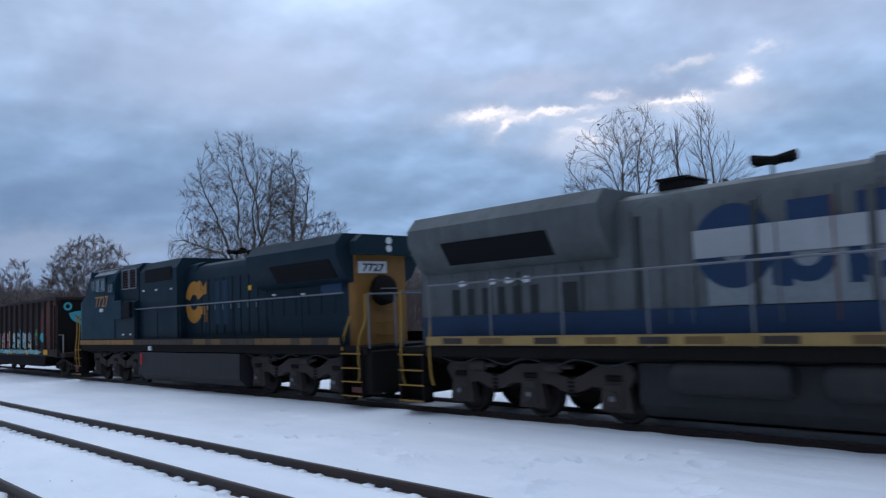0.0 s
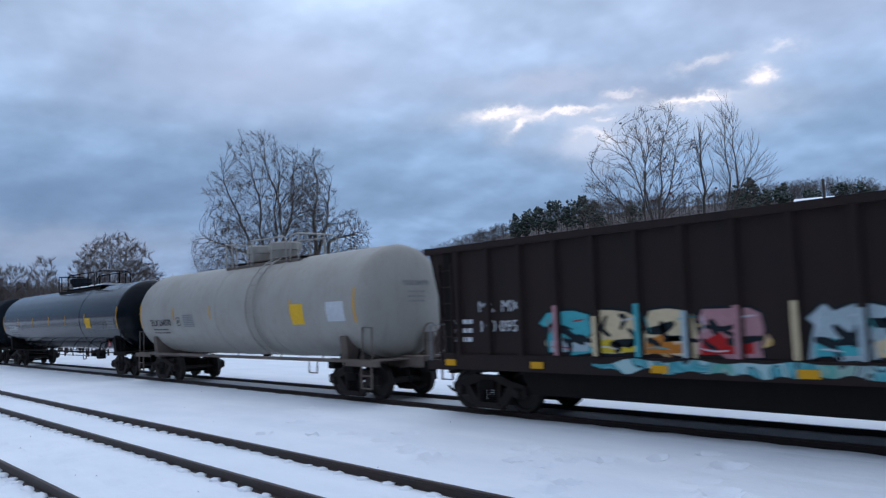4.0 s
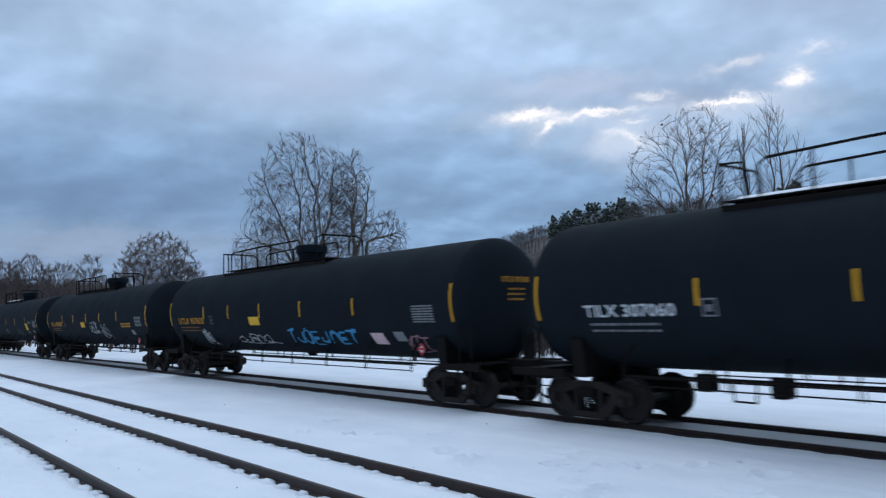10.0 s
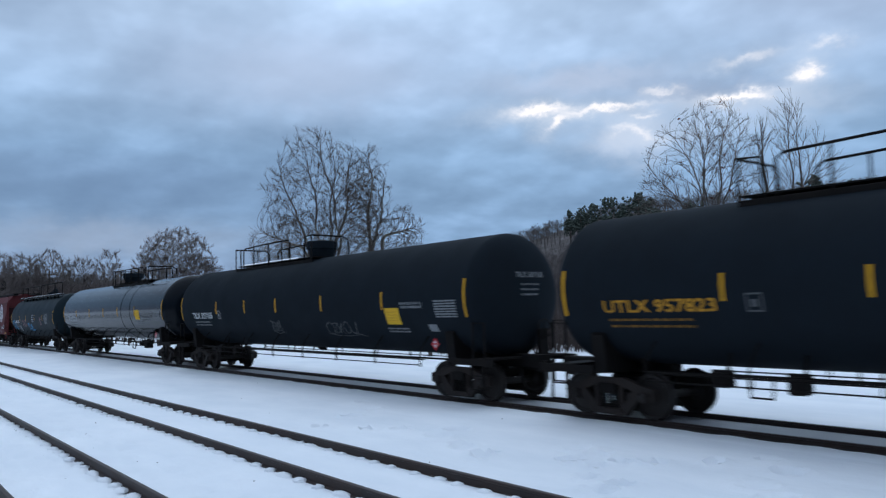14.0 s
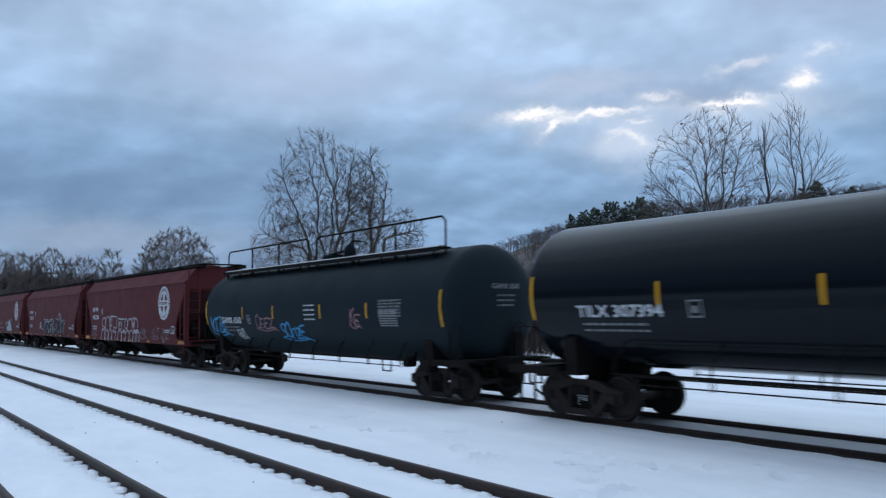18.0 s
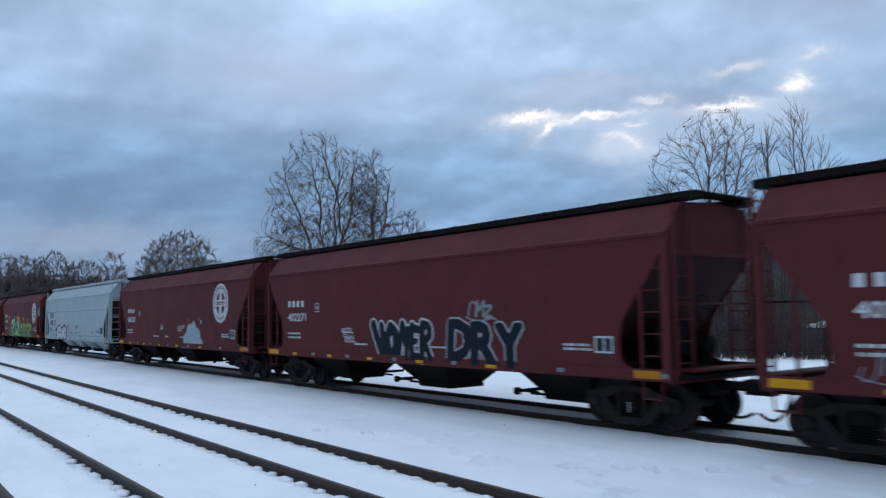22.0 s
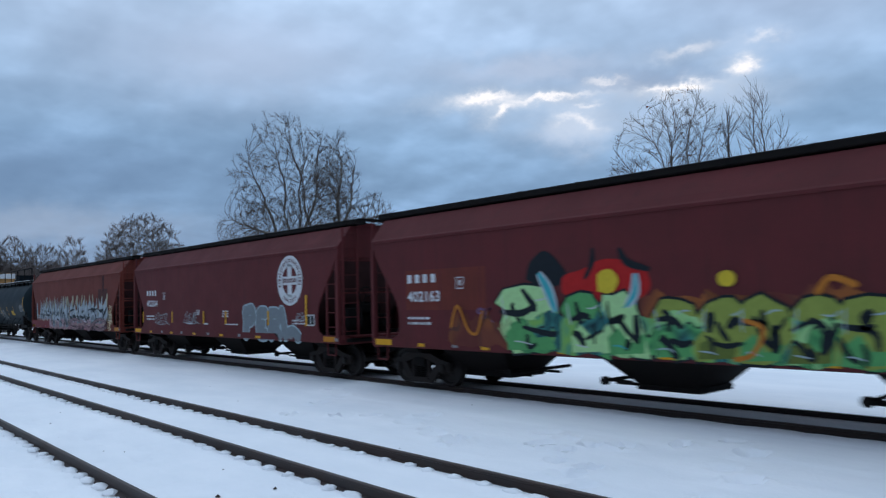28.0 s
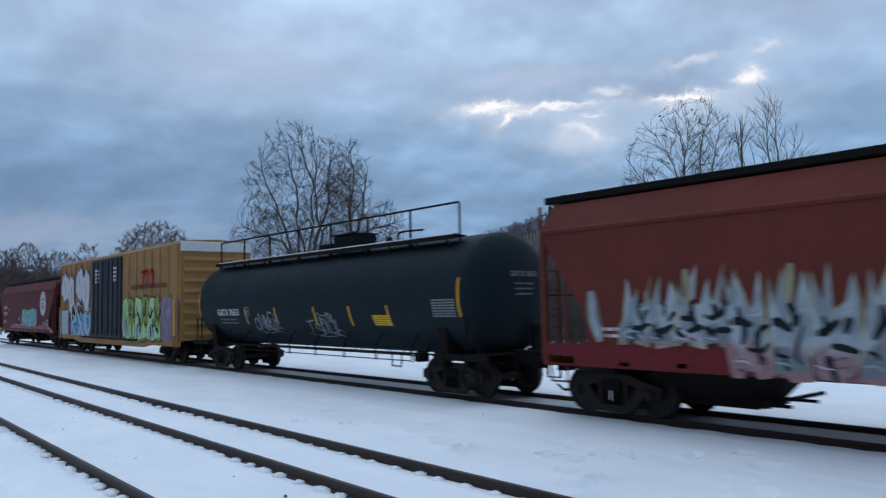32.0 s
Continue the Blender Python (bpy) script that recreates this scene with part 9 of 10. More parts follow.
    if low_mat is None:
        seg(ft, -4.0, 3.7, [(-1.25, 0.22), (-1.48, 0.45), (-1.48, 1.26), (1.48, 1.26), (1.48, 0.45), (1.25, 0.22)])
    else:
        seg(ft, -3.0, 3.8, [(-1.0, 0.22), (-1.2, 0.45), (-1.2, 1.2), (1.2, 1.2), (1.2, 0.45), (1.0, 0.22)])
        for k in (2.0, -0.6):
            ft.lathe([(X(k) - 1.1, 0.0), (X(k) - 1.05, 0.24), (X(k) - 0.9, 0.32), (X(k) + 0.9, 0.32), (X(k) + 1.05, 0.24), (X(k) + 1.1, 0.0)], "x", 18, (0, -1.22, 0.98), closed=False)
    part("fuel_tank", ft, paint("fuel_tank_paint", (0.022, 0.024, 0.027), 0.6, 0.4, (0.06, 0.05, 0.045), 0.5), e)
    part("fuel_cap", Geo().box((X(-3.75), -1.49, 1.0), (0.12, 0.06, 0.42), 0.02), RED, e, "small red shut-off handle")
    part("fuel_gauge", Geo().box((X(-2.95), -1.50, 1.42), (0.22, 0.06, 0.18), 0.02), WHITE, e)
    for tx in (-7.1, 6.4):
        engine_truck(e, X(tx))
    return e


def engine_truck(e, x):
    g = Geo().box((0, 0, 0.75), (3.9, 1.7, 0.3), 0.05)
    t = part("truck", g, UNDER, e)
    t.location.x = x
    for s in (-1, 1):
        f = Geo()
        y0, y1 = sorted((s * 0.98, s * 1.18))
        for k in (-1, 1):
            arch = [(0, 1.14), (0.30, 1.14), (0.55, 1.03), (0.80, 0.91), (1.02, 0.87), (1.24, 0.91), (1.50, 1.03), (1.76, 1.16), (2.40, 1.16), (2.52, 1.00), (2.34, 0.72), (2.42, 0.26),
                    (1.70, 0.26), (1.75, 0.70), (1.52, 0.73), (1.26, 0.62), (1.02, 0.57), (0.78, 0.62), (0.54, 0.73), (0.26, 0.74), (0.34, 0.24), (0, 0.24)]
            f.prism([(k * a, b) for a, b in arch], "y", y0, y1)
        fr = part("side_frame", f, ENGINE_TRUCK, t)
        for k in (-2.04, 0.0, 2.04):
            part("journal_box", Geo().box((k, s * 1.15, 0.56), (0.40, 0.20, 0.44), 0.05).lathe([(s * 1.24, 0.0), (s * 1.24, 0.15), (s * 1.29, 0.13), (s * 1.29, 0.0)], "y", 14, (k, 0, 0.52), closed=False), ENGINE_TRUCK, fr)
            part("journal_cap", Geo().lathe([(s * 1.29, 0.0), (s * 1.29, 0.055), (s * 1.31, 0.05), (s * 1.31, 0.0)], "y", 10, (k, 0, 0.52), closed=False), HAND_GREY, fr)
            part("spring_cup", Geo().box((k, s * 1.14, 0.90), (0.34, 0.16, 0.12), 0.03), UNDER, fr)
        for k in (-1.45, 0.62):
            part("brake_cylinder", Geo().lathe([(k - 0.2, 0.0), (k - 0.2, 0.12), (k + 0.2, 0.12), (k + 0.24, 0.05), (k + 0.5, 0.05), (k + 0.5, 0.0)], "x", 12, (0, s * 1.22, 1.10), closed=False), ENGINE_TRUCK, fr)
        for k in (-1.02, 1.02):
            c = Geo()
            prof = []
            for i in range(5):
                z = 0.50 + i * 0.085
                prof += [(z, 0.07), (z + 0.02, 0.12), (z + 0.055, 0.12), (z + 0.075, 0.07)]
            c.lathe(prof, "z", 10, (k, s * 1.1, 0), closed=False)
            part("coil_spring", c, UNDER, fr)
        br = Geo().path(curve_pts([(-2.6, s * 1.30, 1.26), (-1.9, s * 1.32, 1.14), (-1.3, s * 1.30, 1.27), (-0.6, s * 1.32, 1.13), (0, s * 1.30, 1.27), (0.7, s * 1.32, 1.12), (1.3, s * 1.30, 1.26), (2.0, s * 1.32, 1.14), (2.6, s * 1.30, 1.26)], 5), 0.022, 6)
        part("brake_hose", br, SEAM_GREY, t)
    for k in (-2.04, 0.0, 2.04):
        wheelset(t, k, 0.51, "engine")
    return t


def big_letter_c(e, u, v, r, col):
    """Part of a large road emblem: a split ring crossed by a dark band, with two short bars."""
    d = Decal(flat_side(-0.955), 0.012)
    for a0, a1 in ((16, 166), (190, 338)):
        vs = []
        for k in range(25):
            a = radians(a0 + (a1 - a0) * k / 24)
            vs += [(u + 0.46 * r * math.cos(a), v + 0.42 * r * math.sin(a)), (u + r * math.cos(a), v + 1.14 * r * math.sin(a))]
        d.raw(vs, [(2 * k, 2 * k + 1, 2 * k + 3, 2 * k + 2) for k in range(24)])
    for pts in (((0.42, 0.36), (0.86, 0.36), (0.86, 1.06), (0.70, 1.16), (0.42, 1.10)), ((0.90, 0.36), (1.14, 0.36), (1.14, 0.86), (1.04, 0.78), (0.90, 1.12)), ((1.17, 0.38), (1.46, 0.40), (1.46, 1.08), (1.17, 0.80)),
                ((0.62, -0.24), (0.80, -0.24), (0.80, -0.84), (0.55, -0.95)), ((0.83, -0.24), (1.0, -0.24), (1.0, -0.62), (0.83, -0.70)), ((1.12, -0.24), (1.50, -0.24), (1.50, -1.10), (1.22, -1.10))):
        d.raw([(u + a * r, v + b * r) for a, b in pts], [tuple(range(len(pts)))], 0.005)
    d.make("road_emblem", col, e, "worn gold emblem of ring and bars")


def engines():
    a = engine("grey and blue locomotive with blue rings on a white band", -1, ENGINE_GREY, ENGINE_BLUE, ENGINE_GREY, SILL_CREAM, HAND_GREY, ENGINE_GREY)
    s = flat_side(-0.965)
    Decal(s, 0.030).rect(-2.66, 3.04, 5.0, 3.54).make("white_band", WHITE_WORN, a, "broad weathered white band")
    Decal(s, 0.003).rect(-2.45, 2.20, 5.0, 3.04).make("pale_patch", SPRAY_GREY, a, "pale worn lower field")
    Decal(s, 0.010).ring(-1.93, 3.22, 0.0, 0.73, 6, 174, 30).make("upper_arc", ENGINE_BLUE, a, "large blue arc above the white band")
    Decal(s, 0.010).ring(-1.93, 3.22, 0.27, 0.73, 186, 354, 30).rect(-1.30, 2.50, -1.18, 3.04).make("lower_arc", ENGINE_BLUE, a, "large blue arc below the white band")
    for x in (-0.72, 0.35, 1.42, 2.5, 3.6):
        Decal(s, 0.012).rect(x - 0.28, 3.54, x + 0.42, 3.88).make("upper_block", ENGINE_BLUE, a, "blue block above the white band")
        Decal(s, 0.014).ring(x, 3.0, 0.22, 0.47, 184, 356, 20).rect(x - 0.46, 2.48, x - 0.24, 3.03).make("lower_bowl", ENGINE_BLUE, a, "blue bowl below the white band")
    for x in (-3.2, -2.75, -1.2, -0.3, 0.6, 1.5, 2.4):
        Decal(s, 0.036).rect(x, 1.9, x + 0.03, 3.9).make("rust_streak", SPRAY_BROWN if x in (-0.3, 1.5) else ENGINE_GREY, a)
    for k in range(21):
        x = -8.9 + k * 0.62
        Decal(flat_side(-0.925), 0.004).rect(x, 2.20, x + 0.022, 3.20 if x < -4.2 else 4.05).make("door_seam", SEAM_GREY, a)
    for k, x in enumerate((-8.55, -7.6, -7.1, -6.62)):
        Decal(flat_side(-0.925), 0.006).disc(x, 2.93, 0.13, 0.07, 14, 0, 0.25, k).make("frost_patch", WHITE, a, "small patch of frost above a vent")
    for k, x in enumerate((-8.2, -6.9, -5.9, -5.2, -4.6, -3.9, -3.4, -1.6, 0.2, 1.1)):
        Decal(flat_side(-0.965), 0.040 if x > -2.7 else -0.034).rect(x, 2.2, x + 0.07 + 0.03 * (k % 3), 3.1 if x < -4.2 else 3.95, 1, 1, 0.03).make("dirt_streak", SEAM_GREY if k % 2 else STREAK_GREY, a)
    couple(a, -13.9 + 10.6 - 0.75)
    b = engine("dark blue locomotive with gold end and worn gold emblem", 1, NAVY, None, CAB_BLUE, ENGINE_GOLD, HAND_GREY, ENGINE_GOLD)
    big_letter_c(b, -0.38, 3.03, 0.66, GOLD_LETTER)
    Decal(flat_side(-1.52), 0.006).fit("7727", -8.50, 3.13, 1.45, 0.44).make("engine_number", GOLD_LETTER, b, "gold number 7727")
    Decal(flat_side(-1.52), 0.006).rect(-7.98, 2.92, -7.6, 3.06).make("small_plate", WHITE, b)
    for x in (1.2, 1.75):
        Decal(flat_side(-0.955), 0.006).rect(x, 2.2, x + 0.32, 3.7).make("repainted_patch", PATCH_BLUE, b, "brighter blue repainted panel")
    Decal(flat_side(-0.955), 0.006).rect(7.5, 2.95, 8.5, 3.25).make("repainted_patch", ENGINE_BLUE, b, "brighter blue repainted panel")
    for x, z in ((-3.9, 3.62), (-2.75, 3.60), (-1.45, 3.58), (6.6, 3.0), (5.0, 3.05), (-5.4, 1.95), (-4.7, 1.95)):
        part("lift_lug", Geo().box((x, -1.33 if z > 3.4 else (-1.54 if x < -4 else -0.97), z), (0.16, 0.03, 0.06)), WHITE, b)
    part("step_riser", Geo().box((-10.60, -1.55, 0.56), (0.42, 0.03, 0.16), 0.01), SPRAY_RUST, b, "rusty orange-brown step riser")
    for y in (-0.35, 0.35):
        part("nose_lamp", Geo().box((-10.22, y, 3.20), (0.04, 0.22, 0.22), 0.02), LAMP_AND_GLOW, b, "lit headlight on the nose")
    part("small_placard", Geo().box((3.55, -0.965, 3.35), (0.16, 0.02, 0.16)), LEMON, b, "small yellow notice")
    part("nose_edge", Geo().box((-10.19, -1.49, 2.45), (0.07, 0.06, 1.9), 0.02), TEAL_TRIM, b, "worn pale teal corner stripe")
    part("step_plate", Geo().box((-10.60, -1.55, 0.40), (0.34, 0.03, 0.12), 0.01), SPRAY_RUST, b, "dull rusty step plate")
    couple(b, -36.05 + 10.3)


def gondola():
    g0 = thing("gondola_car", "rust-brown gondola car with ribbed sides and bright graffiti along the bottom", "gondola car", "cars of the train")
    L, W = 7.65, 1.52
    for s in (-1, 1):
        sd = Geo()
        sd.prism([(-L, 1.30), (L, 1.30), (L + 0.1, 3.70), (-L - 0.65, 3.70)], "y", s * (W - 0.04), s * W)
        part("side_sheet", sd, GOND_BROWN, g0)
        part("top_chord", Geo().prism([(s * (W - 0.1), 3.66), (s * (W - 0.1), 3.80), (s * (W + 0.09), 3.80), (s * (W + 0.09), 3.66)], "x", -L - 0.65, L + 0.12), GOND_BROWN, g0)
        part("side_sill", Geo().prism([(s * (W - 0.1), 0.98), (s * (W - 0.1), 1.32), (s * (W + 0.06), 1.32), (s * (W + 0.06), 0.98)], "x", -L - 0.2, L + 0.2), GOND_BROWN, g0)
        for i in range(16):
            x = -L + 0.35 + i * (2 * L - 1.0) / 15
            rb = Geo().prism([(x - 0.09, s * W), (x - 0.05, s * (W + 0.11)), (x + 0.05, s * (W + 0.11)), (x + 0.09, s * W)], "z", 1.32, 3.66)
            part("side_rib", rb, GOND_BROWN, g0)
    for e in (-1, 1):
        en = Geo()
        x0, x1 = (e * L, e * (L + (0.1 if e > 0 else 0.65)))
        en.add([(x0, -W, 1.2), (x0, W, 1.2), (x1, W, 3.75), (x1, -W, 3.75), (x0 - e * 0.06, -W, 1.2), (x0 - e * 0.06, W, 1.2), (x1 - e * 0.06, W, 3.75), (x1 - e * 0.06, -W, 3.75)],
               [(0, 1, 2, 3), (7, 6, 5, 4), (0, 4, 5, 1), (1, 5, 6, 2), (2, 6, 7, 3), (3, 7, 4, 0)])
        part("end_sheet", en, UNDER, g0)
        ch = Geo().box((e * (L + (0.12 if e > 0 else 0.66)), 0, 3.73), (0.14, 2 * W + 0.2, 0.16), 0.03)
        part("end_chord", ch, GOND_BROWN, g0)
        part("end_platform", Geo().box((e * (L + 0.45), 0, 1.05), (0.9, 2.9, 0.22), 0.03), GOND_BROWN, g0)
        for s in (-1, 1):
            part("corner_post", Geo().box((e * (L + 0.02), s * (W - 0.06), 2.45), (0.30, 0.16, 2.5), 0.03), UNDER, g0)
        part("end_sill", Geo().box((e * 7.0, 0, 0.95), (3.2, 0.36, 0.32), 0.03).box((e * 7.1, 0, 1.08), (0.6, 2.7, 0.36), 0.03), UNDER, g0)
        coupler(g0, e * (L + 0.75), e)
        for s in (-1, 1):
            ladder(g0, e * (L + 0.05), s * (W + 0.05), 1.1, 3.4, 0.42, GOND_BROWN, "x")
        rl = Geo().path([(e * (L + 0.1), -W + 0.05, 1.15), (e * (L + 0.1), -W + 0.05, 2.0), (e * (L + 0.75), -W + 0.05, 2.0), (e * (L + 0.75), -W + 0.05, 1.15)], 0.022, 6)
        part("grab_rail", rl, GREY_INK, g0)
        truck(g0, 7.25 if e > 0 else -6.95)
    bl = Geo().prism([(-5.75, 1.30), (-5.35, 0.50), (5.45, 0.46), (5.85, 1.30)], "y", -W + 0.10, W - 0.10)
    part("belly_tub", bl, UNDER, g0)
    fl = Geo().box((0, 0, 1.34), (2 * L, 2 * W - 0.1, 0.06))
    part("floor_plate", fl, GOND_BROWN, g0)
    s = flat_side(-W - 0.0)
    sr = flat_side(-W - 0.115)
    # graffiti lies over ribs and sheets
    flame_piece(g0, s, -4.8, -0.1, 1.34, 2.0, GOND_WILD, 201, "teal, red and cream sprayed background", 5, 0.1, 0.004)
    chunk_letters(g0, s, -4.7, -0.3, 1.38, 2.16, 4, [(SPRAY_TEAL, SPRAY_ICE, SPRAY_RED), (SPRAY_CREAM, SPRAY_YELLOW, SPRAY_WHITE), (SPRAY_CREAM, SPRAY_ORANGE, SPRAY_TEAL), (SPRAY_PINK, SPRAY_RED, SPRAY_WHITE)], 221, "sprayed letter in teal, cream and red", lift=0.008, tip=0.1)
    chunk_letters(g0, s, 0.5, 4.1, 1.38, 2.16, 4, [(SPRAY_ICE, SPRAY_TEAL, SPRAY_WHITE), (SPRAY_ICE, SPRAY_CREAM, SPRAY_TEAL)], 222, "pale blue and cream sprayed letter", lift=0.008)
    for i in range(16):
        x = -L + 0.35 + i * (2 * L - 1.0) / 15
        if -4.9 < x < 4.0:
            z1 = 2.22 + 0.12 * math.sin(2.7 * i)
            Decal(sr, 0.004).rect(x - 0.05, 1.34, x + 0.05, z1).make("painted_rib_face", (SPRAY_CREAM, SPRAY_TEAL, SPRAY_ICE, SPRAY_PINK)[i % 4] if x < -0.3 else (SPRAY_ICE, SPRAY_TEAL, SPRAY_CREAM)[i % 3], g0)
    flame_piece(g0, flat_side(-W * 1.0 - 0.06), -3.6, 5.6, 1.02, 1.32, TEAL_WILD, 213, "patchy teal sprayed band", 3, 0.02, 0.006, rough=0.12)
    blob(g0, s, [(5.28, 2.2), (5.3, 2.8), (5.55, 3.3), (6.0, 3.5), (6.6, 3.55), (6.75, 3.2), (6.3, 2.6), (6.2, 1.95), (5.7, 1.85)], SPRAY_RUST, "bare rusty patch", 0.009, "rust_patch")
    Decal(s, 0.005).rect(6.1, 1.35, 7.55, 3.62).make("oxide_panel", GOND_RED, g0, "oxide-red end panel")
    blob(g0, s, [(5.15, 1.9), (5.4, 2.12), (5.9, 2.05), (6.05, 1.78), (5.5, 1.66)], SPRAY_TEAL, "teal sprayed smear", 0.012)
    scrawl(g0, s, 4.42, 2.02, 0.5, 0.26, SPRAY_GREEN, 205, 0.09, 3, lift=0.012)
    Decal(s, 0.010).lines(4.42, 1.86, 0.62, 4, 0.11, 0.045, 6, 2).make("small_stencil", GREY_INK, g0)["kind"] = "stuff"
    Decal(s, 0.008).word("MR  MX", -6.7, 2.25, 0.36).make("reporting_mark", WHITE, g0, "white stencilled letters across a rib")
    Decal(s, 0.008).word("100 095", -6.7, 1.82, 0.36).make("car_number", WHITE, g0, "white stencilled 100 095")["kind"] = "stuff"
    Decal(s, 0.008).lines(-7.5, 2.0, 0.6, 3, 0.2, 0.10, 6, 2).make("small_stencil", WHITE, g0)["kind"] = "stuff"
    for x in (-7.75, -5.15, -2.3, 0.3, 3.2, 5.95):
        Decal(flat_side(-W - 0.075), 0.018).rect(x, 1.06, x + (0.34 if x < 5 else 0.62), 1.20 if x < 5 else 1.30).make("reflector", YELLOW, g0, "yellow reflective strip")
    xe = L + 0.13
    end = lambda u, v, lift: (L + 0.1 * (v - 1.2) / 2.55 + 0.012 + lift, u, v)
    blob(g0, end, [(-1.0, 3.02), (-0.55, 3.12), (0.0, 3.05), (0.5, 3.14), (0.92, 3.0), (0.84, 2.5), (0.80, 2.0), (0.58, 1.66), (0.36, 1.60), (0.16, 1.85), (-0.1, 2.0), (-0.45, 2.45), (-0.85, 2.7)], TEAL_SOLID, "bright teal wedge of sprayed letters", 0.004)
    for pts in ([(-0.7, 2.9), (-0.3, 2.6), (-0.25, 2.95)], [(0.0, 2.9), (0.05, 2.45), (0.3, 2.5), (0.3, 2.9)], [(0.5, 2.95), (0.55, 2.4)], [(0.1, 2.25), (0.35, 2.2), (0.25, 1.85)]):
        Decal(end, 0.010).stroke(curve_pts(pts, 5), 0.06).make("paint_line", SPRAY_BLACK, g0, "dark line in the teal letters")
    scrawl(g0, end, 0.5, 3.1, 0.5, 0.3, SPRAY_WHITE, 207, 0.05, 3)
    # no lamp here: glowing slots stand for the engine's headlights lighting the end
    ml = part("headlight_glow", Geo().box((L + 0.15, 0.10, 3.36), (0.08, 0.62, 0.62), 0.03), UNDER, g0, "dark panel with glowing amber slots for headlight light on the end sheet")
    for k in range(3):
        part("glow_slot", Geo().box((L + 0.20, 0.10, 3.20 + k * 0.17), (0.03, 0.46 - 0.06 * k, 0.085), 0.01), LAMP_AND_GLOW, ml)
    Decal(end, 0.006).ring(-1.05, 3.35, 0.10, 0.2).make("graffiti_ring", SPRAY_TEAL, g0)
    couple(g0, -54.53 + L)


def boxcar():
    b = thing("boxcar", "tall ochre high-roof boxcar with dark plug door and graffiti", "boxcar", "cars of the train")
    L, W, Z0, Z1 = 9.65, 1.58, 1.0, 5.22
    body = Geo().prism([(-W, Z0), (-W, Z1 - 0.12), (-W + 0.12, Z1), (0, Z1 + 0.08), (W - 0.12, Z1), (W, Z1 - 0.12), (W, Z0)], "x", -L, L)
    part("car_body", body, BOX_YELLOW, b)
    for s in (-1, 1):
        for i in range(19):
            x = -L + 0.25 + i * (2 * L - 0.5) / 18
            if -2.95 < x < 2.25:
                continue
            part("side_rib", Geo().prism([(x - 0.06, s * W), (x - 0.03, s * (W + 0.06)), (x + 0.03, s * (W + 0.06)), (x + 0.06, s * W)], "z", Z0, Z1 - 0.15), BOX_YELLOW, b)
        part("side_sill", Geo().prism([(-L, Z0), (L, Z0), (L, 0.75), (6.4, 0.75), (5.2, 0.62), (-5.2, 0.62), (-6.4, 0.75), (-L, 0.75)], "y", s * W - 0.04, s * W + 0.02), BOX_YELLOW, b)
        for x0, x1 in ((-2.85, -0.42), (-0.36, 2.1)):
            dr = part("plug_door", Geo().box(((x0 + x1) / 2, s * (W + 0.045), 2.95), (x1 - x0, 0.09, 4.1), 0.03), BOX_DOOR, b, "blue-black plug door")
            for k in range(3):
                xx = x0 + (x1 - x0) * (k + 0.6) / 3.2
                part("lock_rod", Geo().rod((xx, s * (W + 0.12), 1.1), (xx, s * (W + 0.12), 4.9), 0.025, 6), BOX_DOOR, dr)
        part("door_rail", Geo().box((0.0, s * (W + 0.06), 0.93), (9.5, 0.08, 0.08), 0.02), UNDER, b)
    for e in (-1, 1):
        for i in range(8):
            z = 1.25 + i * 0.45
            part("end_rib", Geo().prism([(e * L, z - 0.14), (e * (L + 0.09), z), (e * L, z + 0.14)], "y", -W + 0.15, W - 0.15), BOX_YELLOW, b)
        part("end_cap", Geo().box((e * (L + 0.02), 0, 4.98), (0.06, 2 * W, 0.42), 0.01), WHITE, b, "white-painted end top")
        part("end_sill", Geo().box((e * (L - 1.2), 0, 0.95), (3.4, 0.4, 0.34), 0.03), UNDER, b)
        coupler(b, e * (L + 0.15), e)
        for s in (-1, 1):
            ladder(b, e * (L - 0.35), s * (W + 0.08), 0.75, 2.6, 0.45, BOX_YELLOW, "x")
        truck(b, e * 7.0)
    s = flat_side(-W - 0.062)
    Decal(s, 0.004).ring(5.6, 3.78, 0.28, 0.42, 0, 180, 12).rect(5.05, 3.35, 5.25, 4.15).rect(5.05, 4.0, 6.5, 4.15).rect(6.3, 3.35, 6.5, 4.15).rect(5.6, 3.35, 5.75, 3.9).make("side_emblem", RED, b, "small red angular emblem")
    flame_piece(b, s, 2.25, 9.5, 0.95, 3.05, PURPLE_MIST, 301, "dull purple sprayed background", 5, 0.2, 0.003)
    flame_piece(b, s, 2.35, 7.6, 0.95, 2.95, MINT_WILD, 304, "pale green wild letter forms", 8, 0.25, 0.007)
    chunk_letters(b, s, 2.6, 7.6, 1.0, 2.85, 6, [(SPRAY_MINT, SPRAY_ICE, SPRAY_WHITE), (SPRAY_LIME, SPRAY_MINT, SPRAY_WHITE)], 305, "pale green interlocked letter", lift=0.011, tip=0.1)
    Decal(s, 0.004).lines(3.6, 3.30, 4.6, 1, 0.2, 0.2, 9, 5).make("faded_lettering", SPRAY_BROWN, b, "faded brown lettering")["kind"] = "stuff"
    graffiti(b, s, -7.0, 1.0, 3.9, 1.9, 4, [(SPRAY_BLACK, 0.26), (SPRAY_WHITE, 0.18)], 302, label="blue letters over red", slant=0.0)
    flame_piece(b, s, -7.6, -3.0, 0.95, 2.6, RED_CLOUD, 306, "red sprayed background", 4, 0.3, 0.003)
    flame_piece(b, s, -7.1, -3.0, 0.95, 2.35, BLUE_WILD, 307, "sky-blue wild letter forms", 6, 0.2, 0.007)
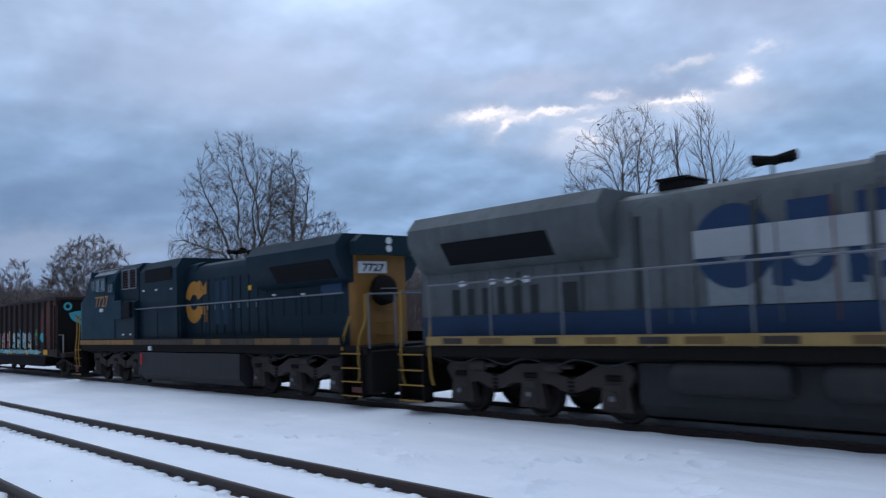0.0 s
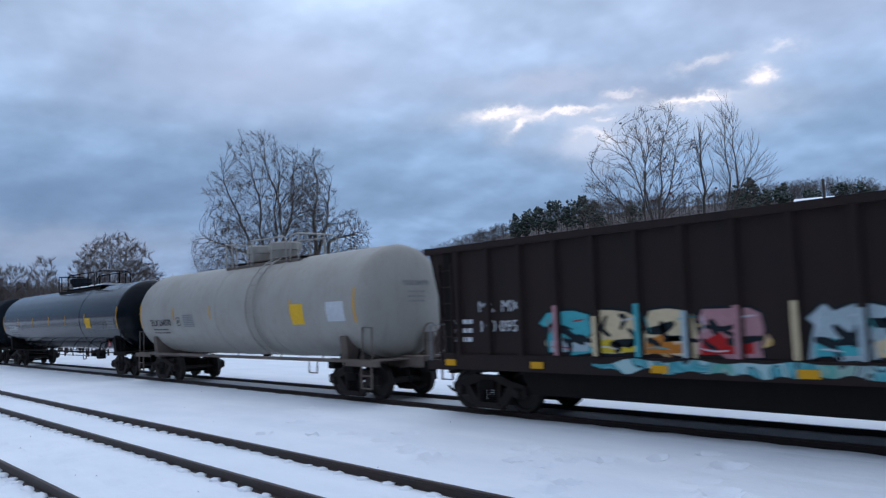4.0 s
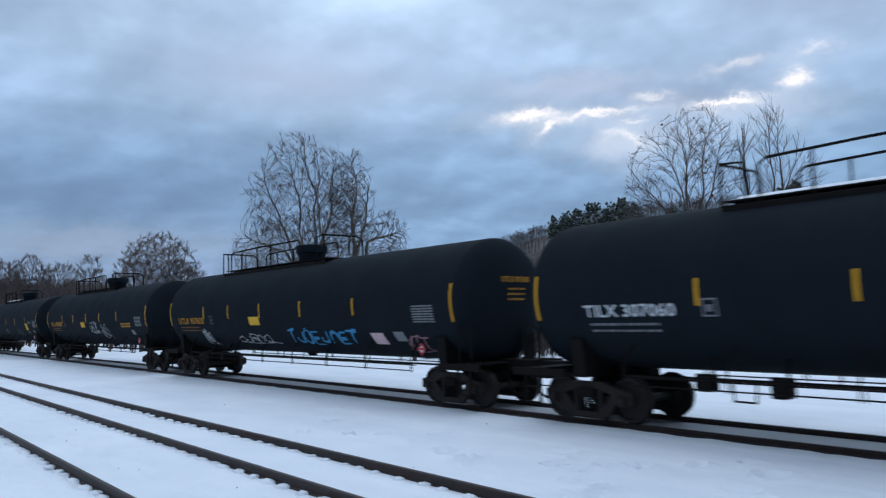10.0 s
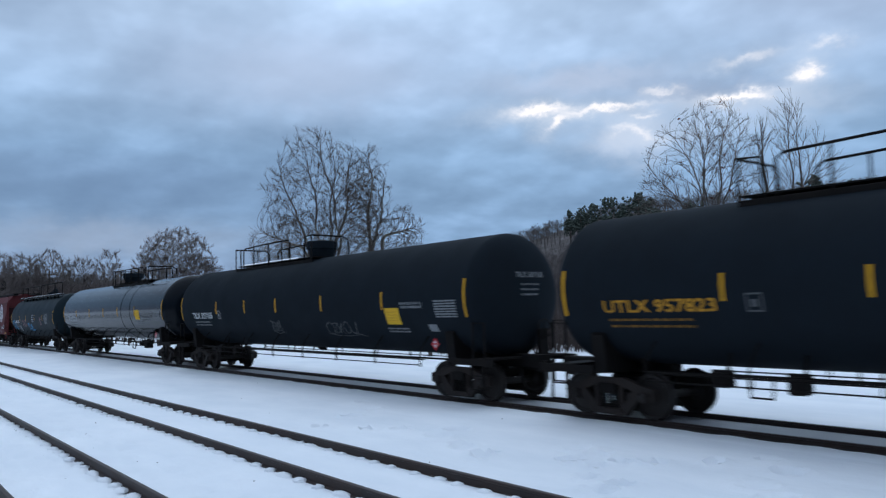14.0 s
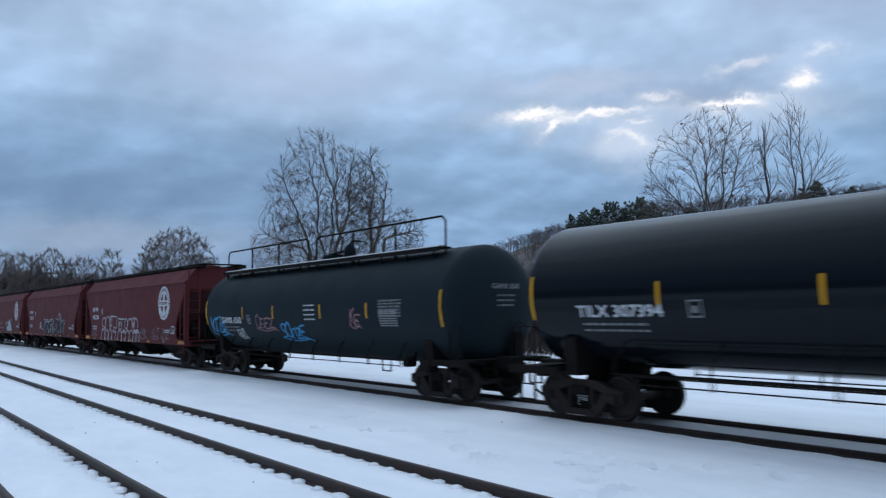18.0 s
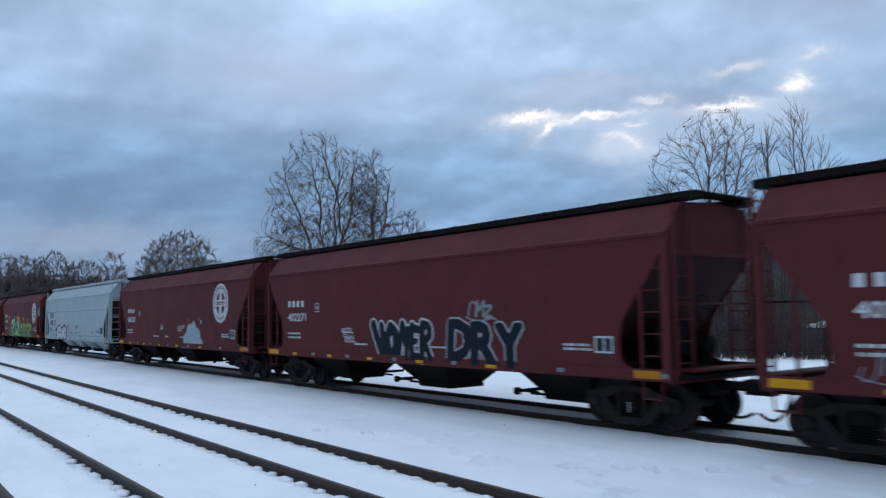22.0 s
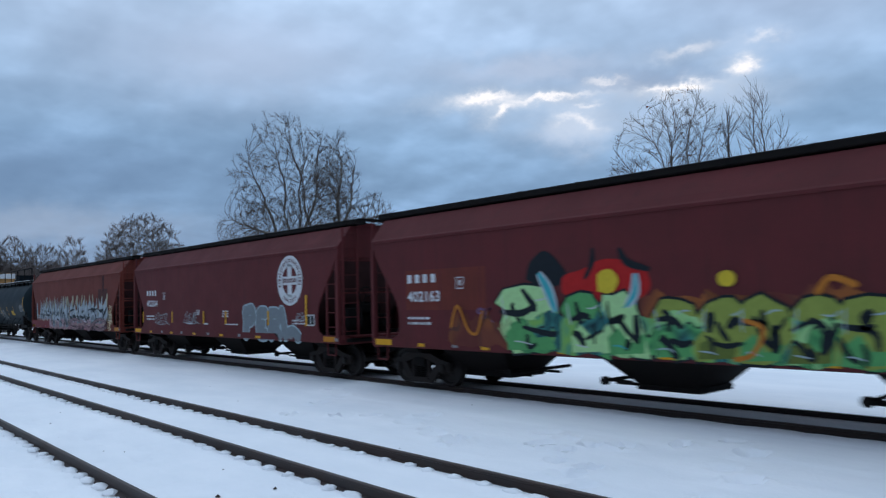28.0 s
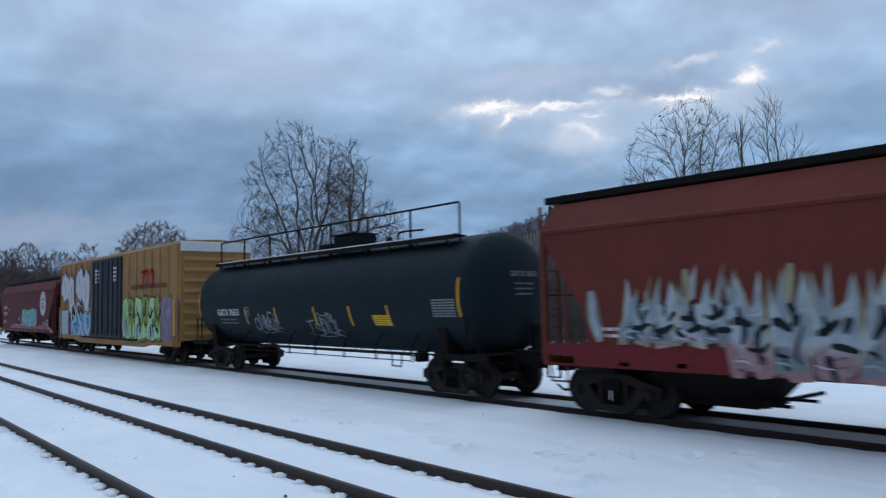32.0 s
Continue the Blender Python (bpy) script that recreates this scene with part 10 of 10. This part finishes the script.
    for k, (u, v, ru, rv) in enumerate(((-8.3, 3.75, 0.85, 0.80), (-7.0, 3.35, 0.62, 1.0), (-5.2, 3.8, 0.75, 0.85), (-4.0, 3.45, 0.7, 1.05))):
        for nm, mt, q, lf in (("edge", SPRAY_PURPLE, 1.14, 0.004), ("fill", SPRAY_WHITE, 1.0, 0.008)):
            Decal(s, lf + 0.001 * k).disc(u, v, ru * q, rv * q, 26, 0, 0.16, 31 + k).make("bubble_" + nm, mt, b, "white bubble form edged in purple")
        Decal(s, 0.014 + 0.001 * k).stroke(curve_pts([(u - 0.3 * ru, v + 0.5 * rv), (u + 0.1 * ru, v), (u - 0.1 * ru, v - 0.6 * rv)], 6), 0.07, 0, True).make("bubble_line", SPRAY_PURPLE, b)
    Decal(s, 0.004).rect(-9.4, 1.0, -7.6, 2.4).make("graffiti_block", SPRAY_ICE, b, "pale sprayed block")
    Decal(s, 0.03).rect(9.1, 1.2, 9.3, 2.9).make("reflector", YELLOW, b, "upright yellow reflective strip")
    sd = flat_side(-W - 0.09)
    for x in (-2.2, 0.7):
        Decal(sd, 0.004).lines(x, 4.4, 0.7, 4, 0.2, 0.12, 5, 2).make("small_stencil", WHITE, b)["kind"] = "stuff"
    couple(b, -396.93 + L + 0.15)


engines()
gondola()
tanks()
hoppers()
boxcar()


# ---- what moves --------------------------------------------------------------
def motions():
    """The train rolls by, its wheels turn, and the cloud layer drifts."""
    for car, x0 in TRAIN:
        walk(car, [(t, pose(x0 + d, MAIN_Y, RAIL_TOP)) for t, d in DRIVE])
    ts = [t for t, _ in DRIVE]
    ds = [d for _, d in DRIVE]
    for kind, r in (("car", 0.457), ("engine", 0.51)):
        first = None
        for w in WHEELS[kind]:
            if first is None:
                rows = []
                for k in range(32 * FPS + 1):
                    t = k / FPS
                    rows.append((t, pose(0, 0, 0, 0, math.degrees(float(np.interp(t, ts, ds)) / r), 0)))
                walk(w, rows)
                first = w
            else:
                w.rotation_mode = "QUATERNION"
                w.animation_data_create()
                w.animation_data.action = first.animation_data.action
                w.animation_data.action_slot = first.animation_data.action_slot
    walk(sky, [(0, pose(0, 0, 0, 0, 0, -2.2)), (16, pose(0, 0, 0, 0, 0, -0.1)), (32, pose(0, 0, 0, 0, 0, 2.0))])


motions()
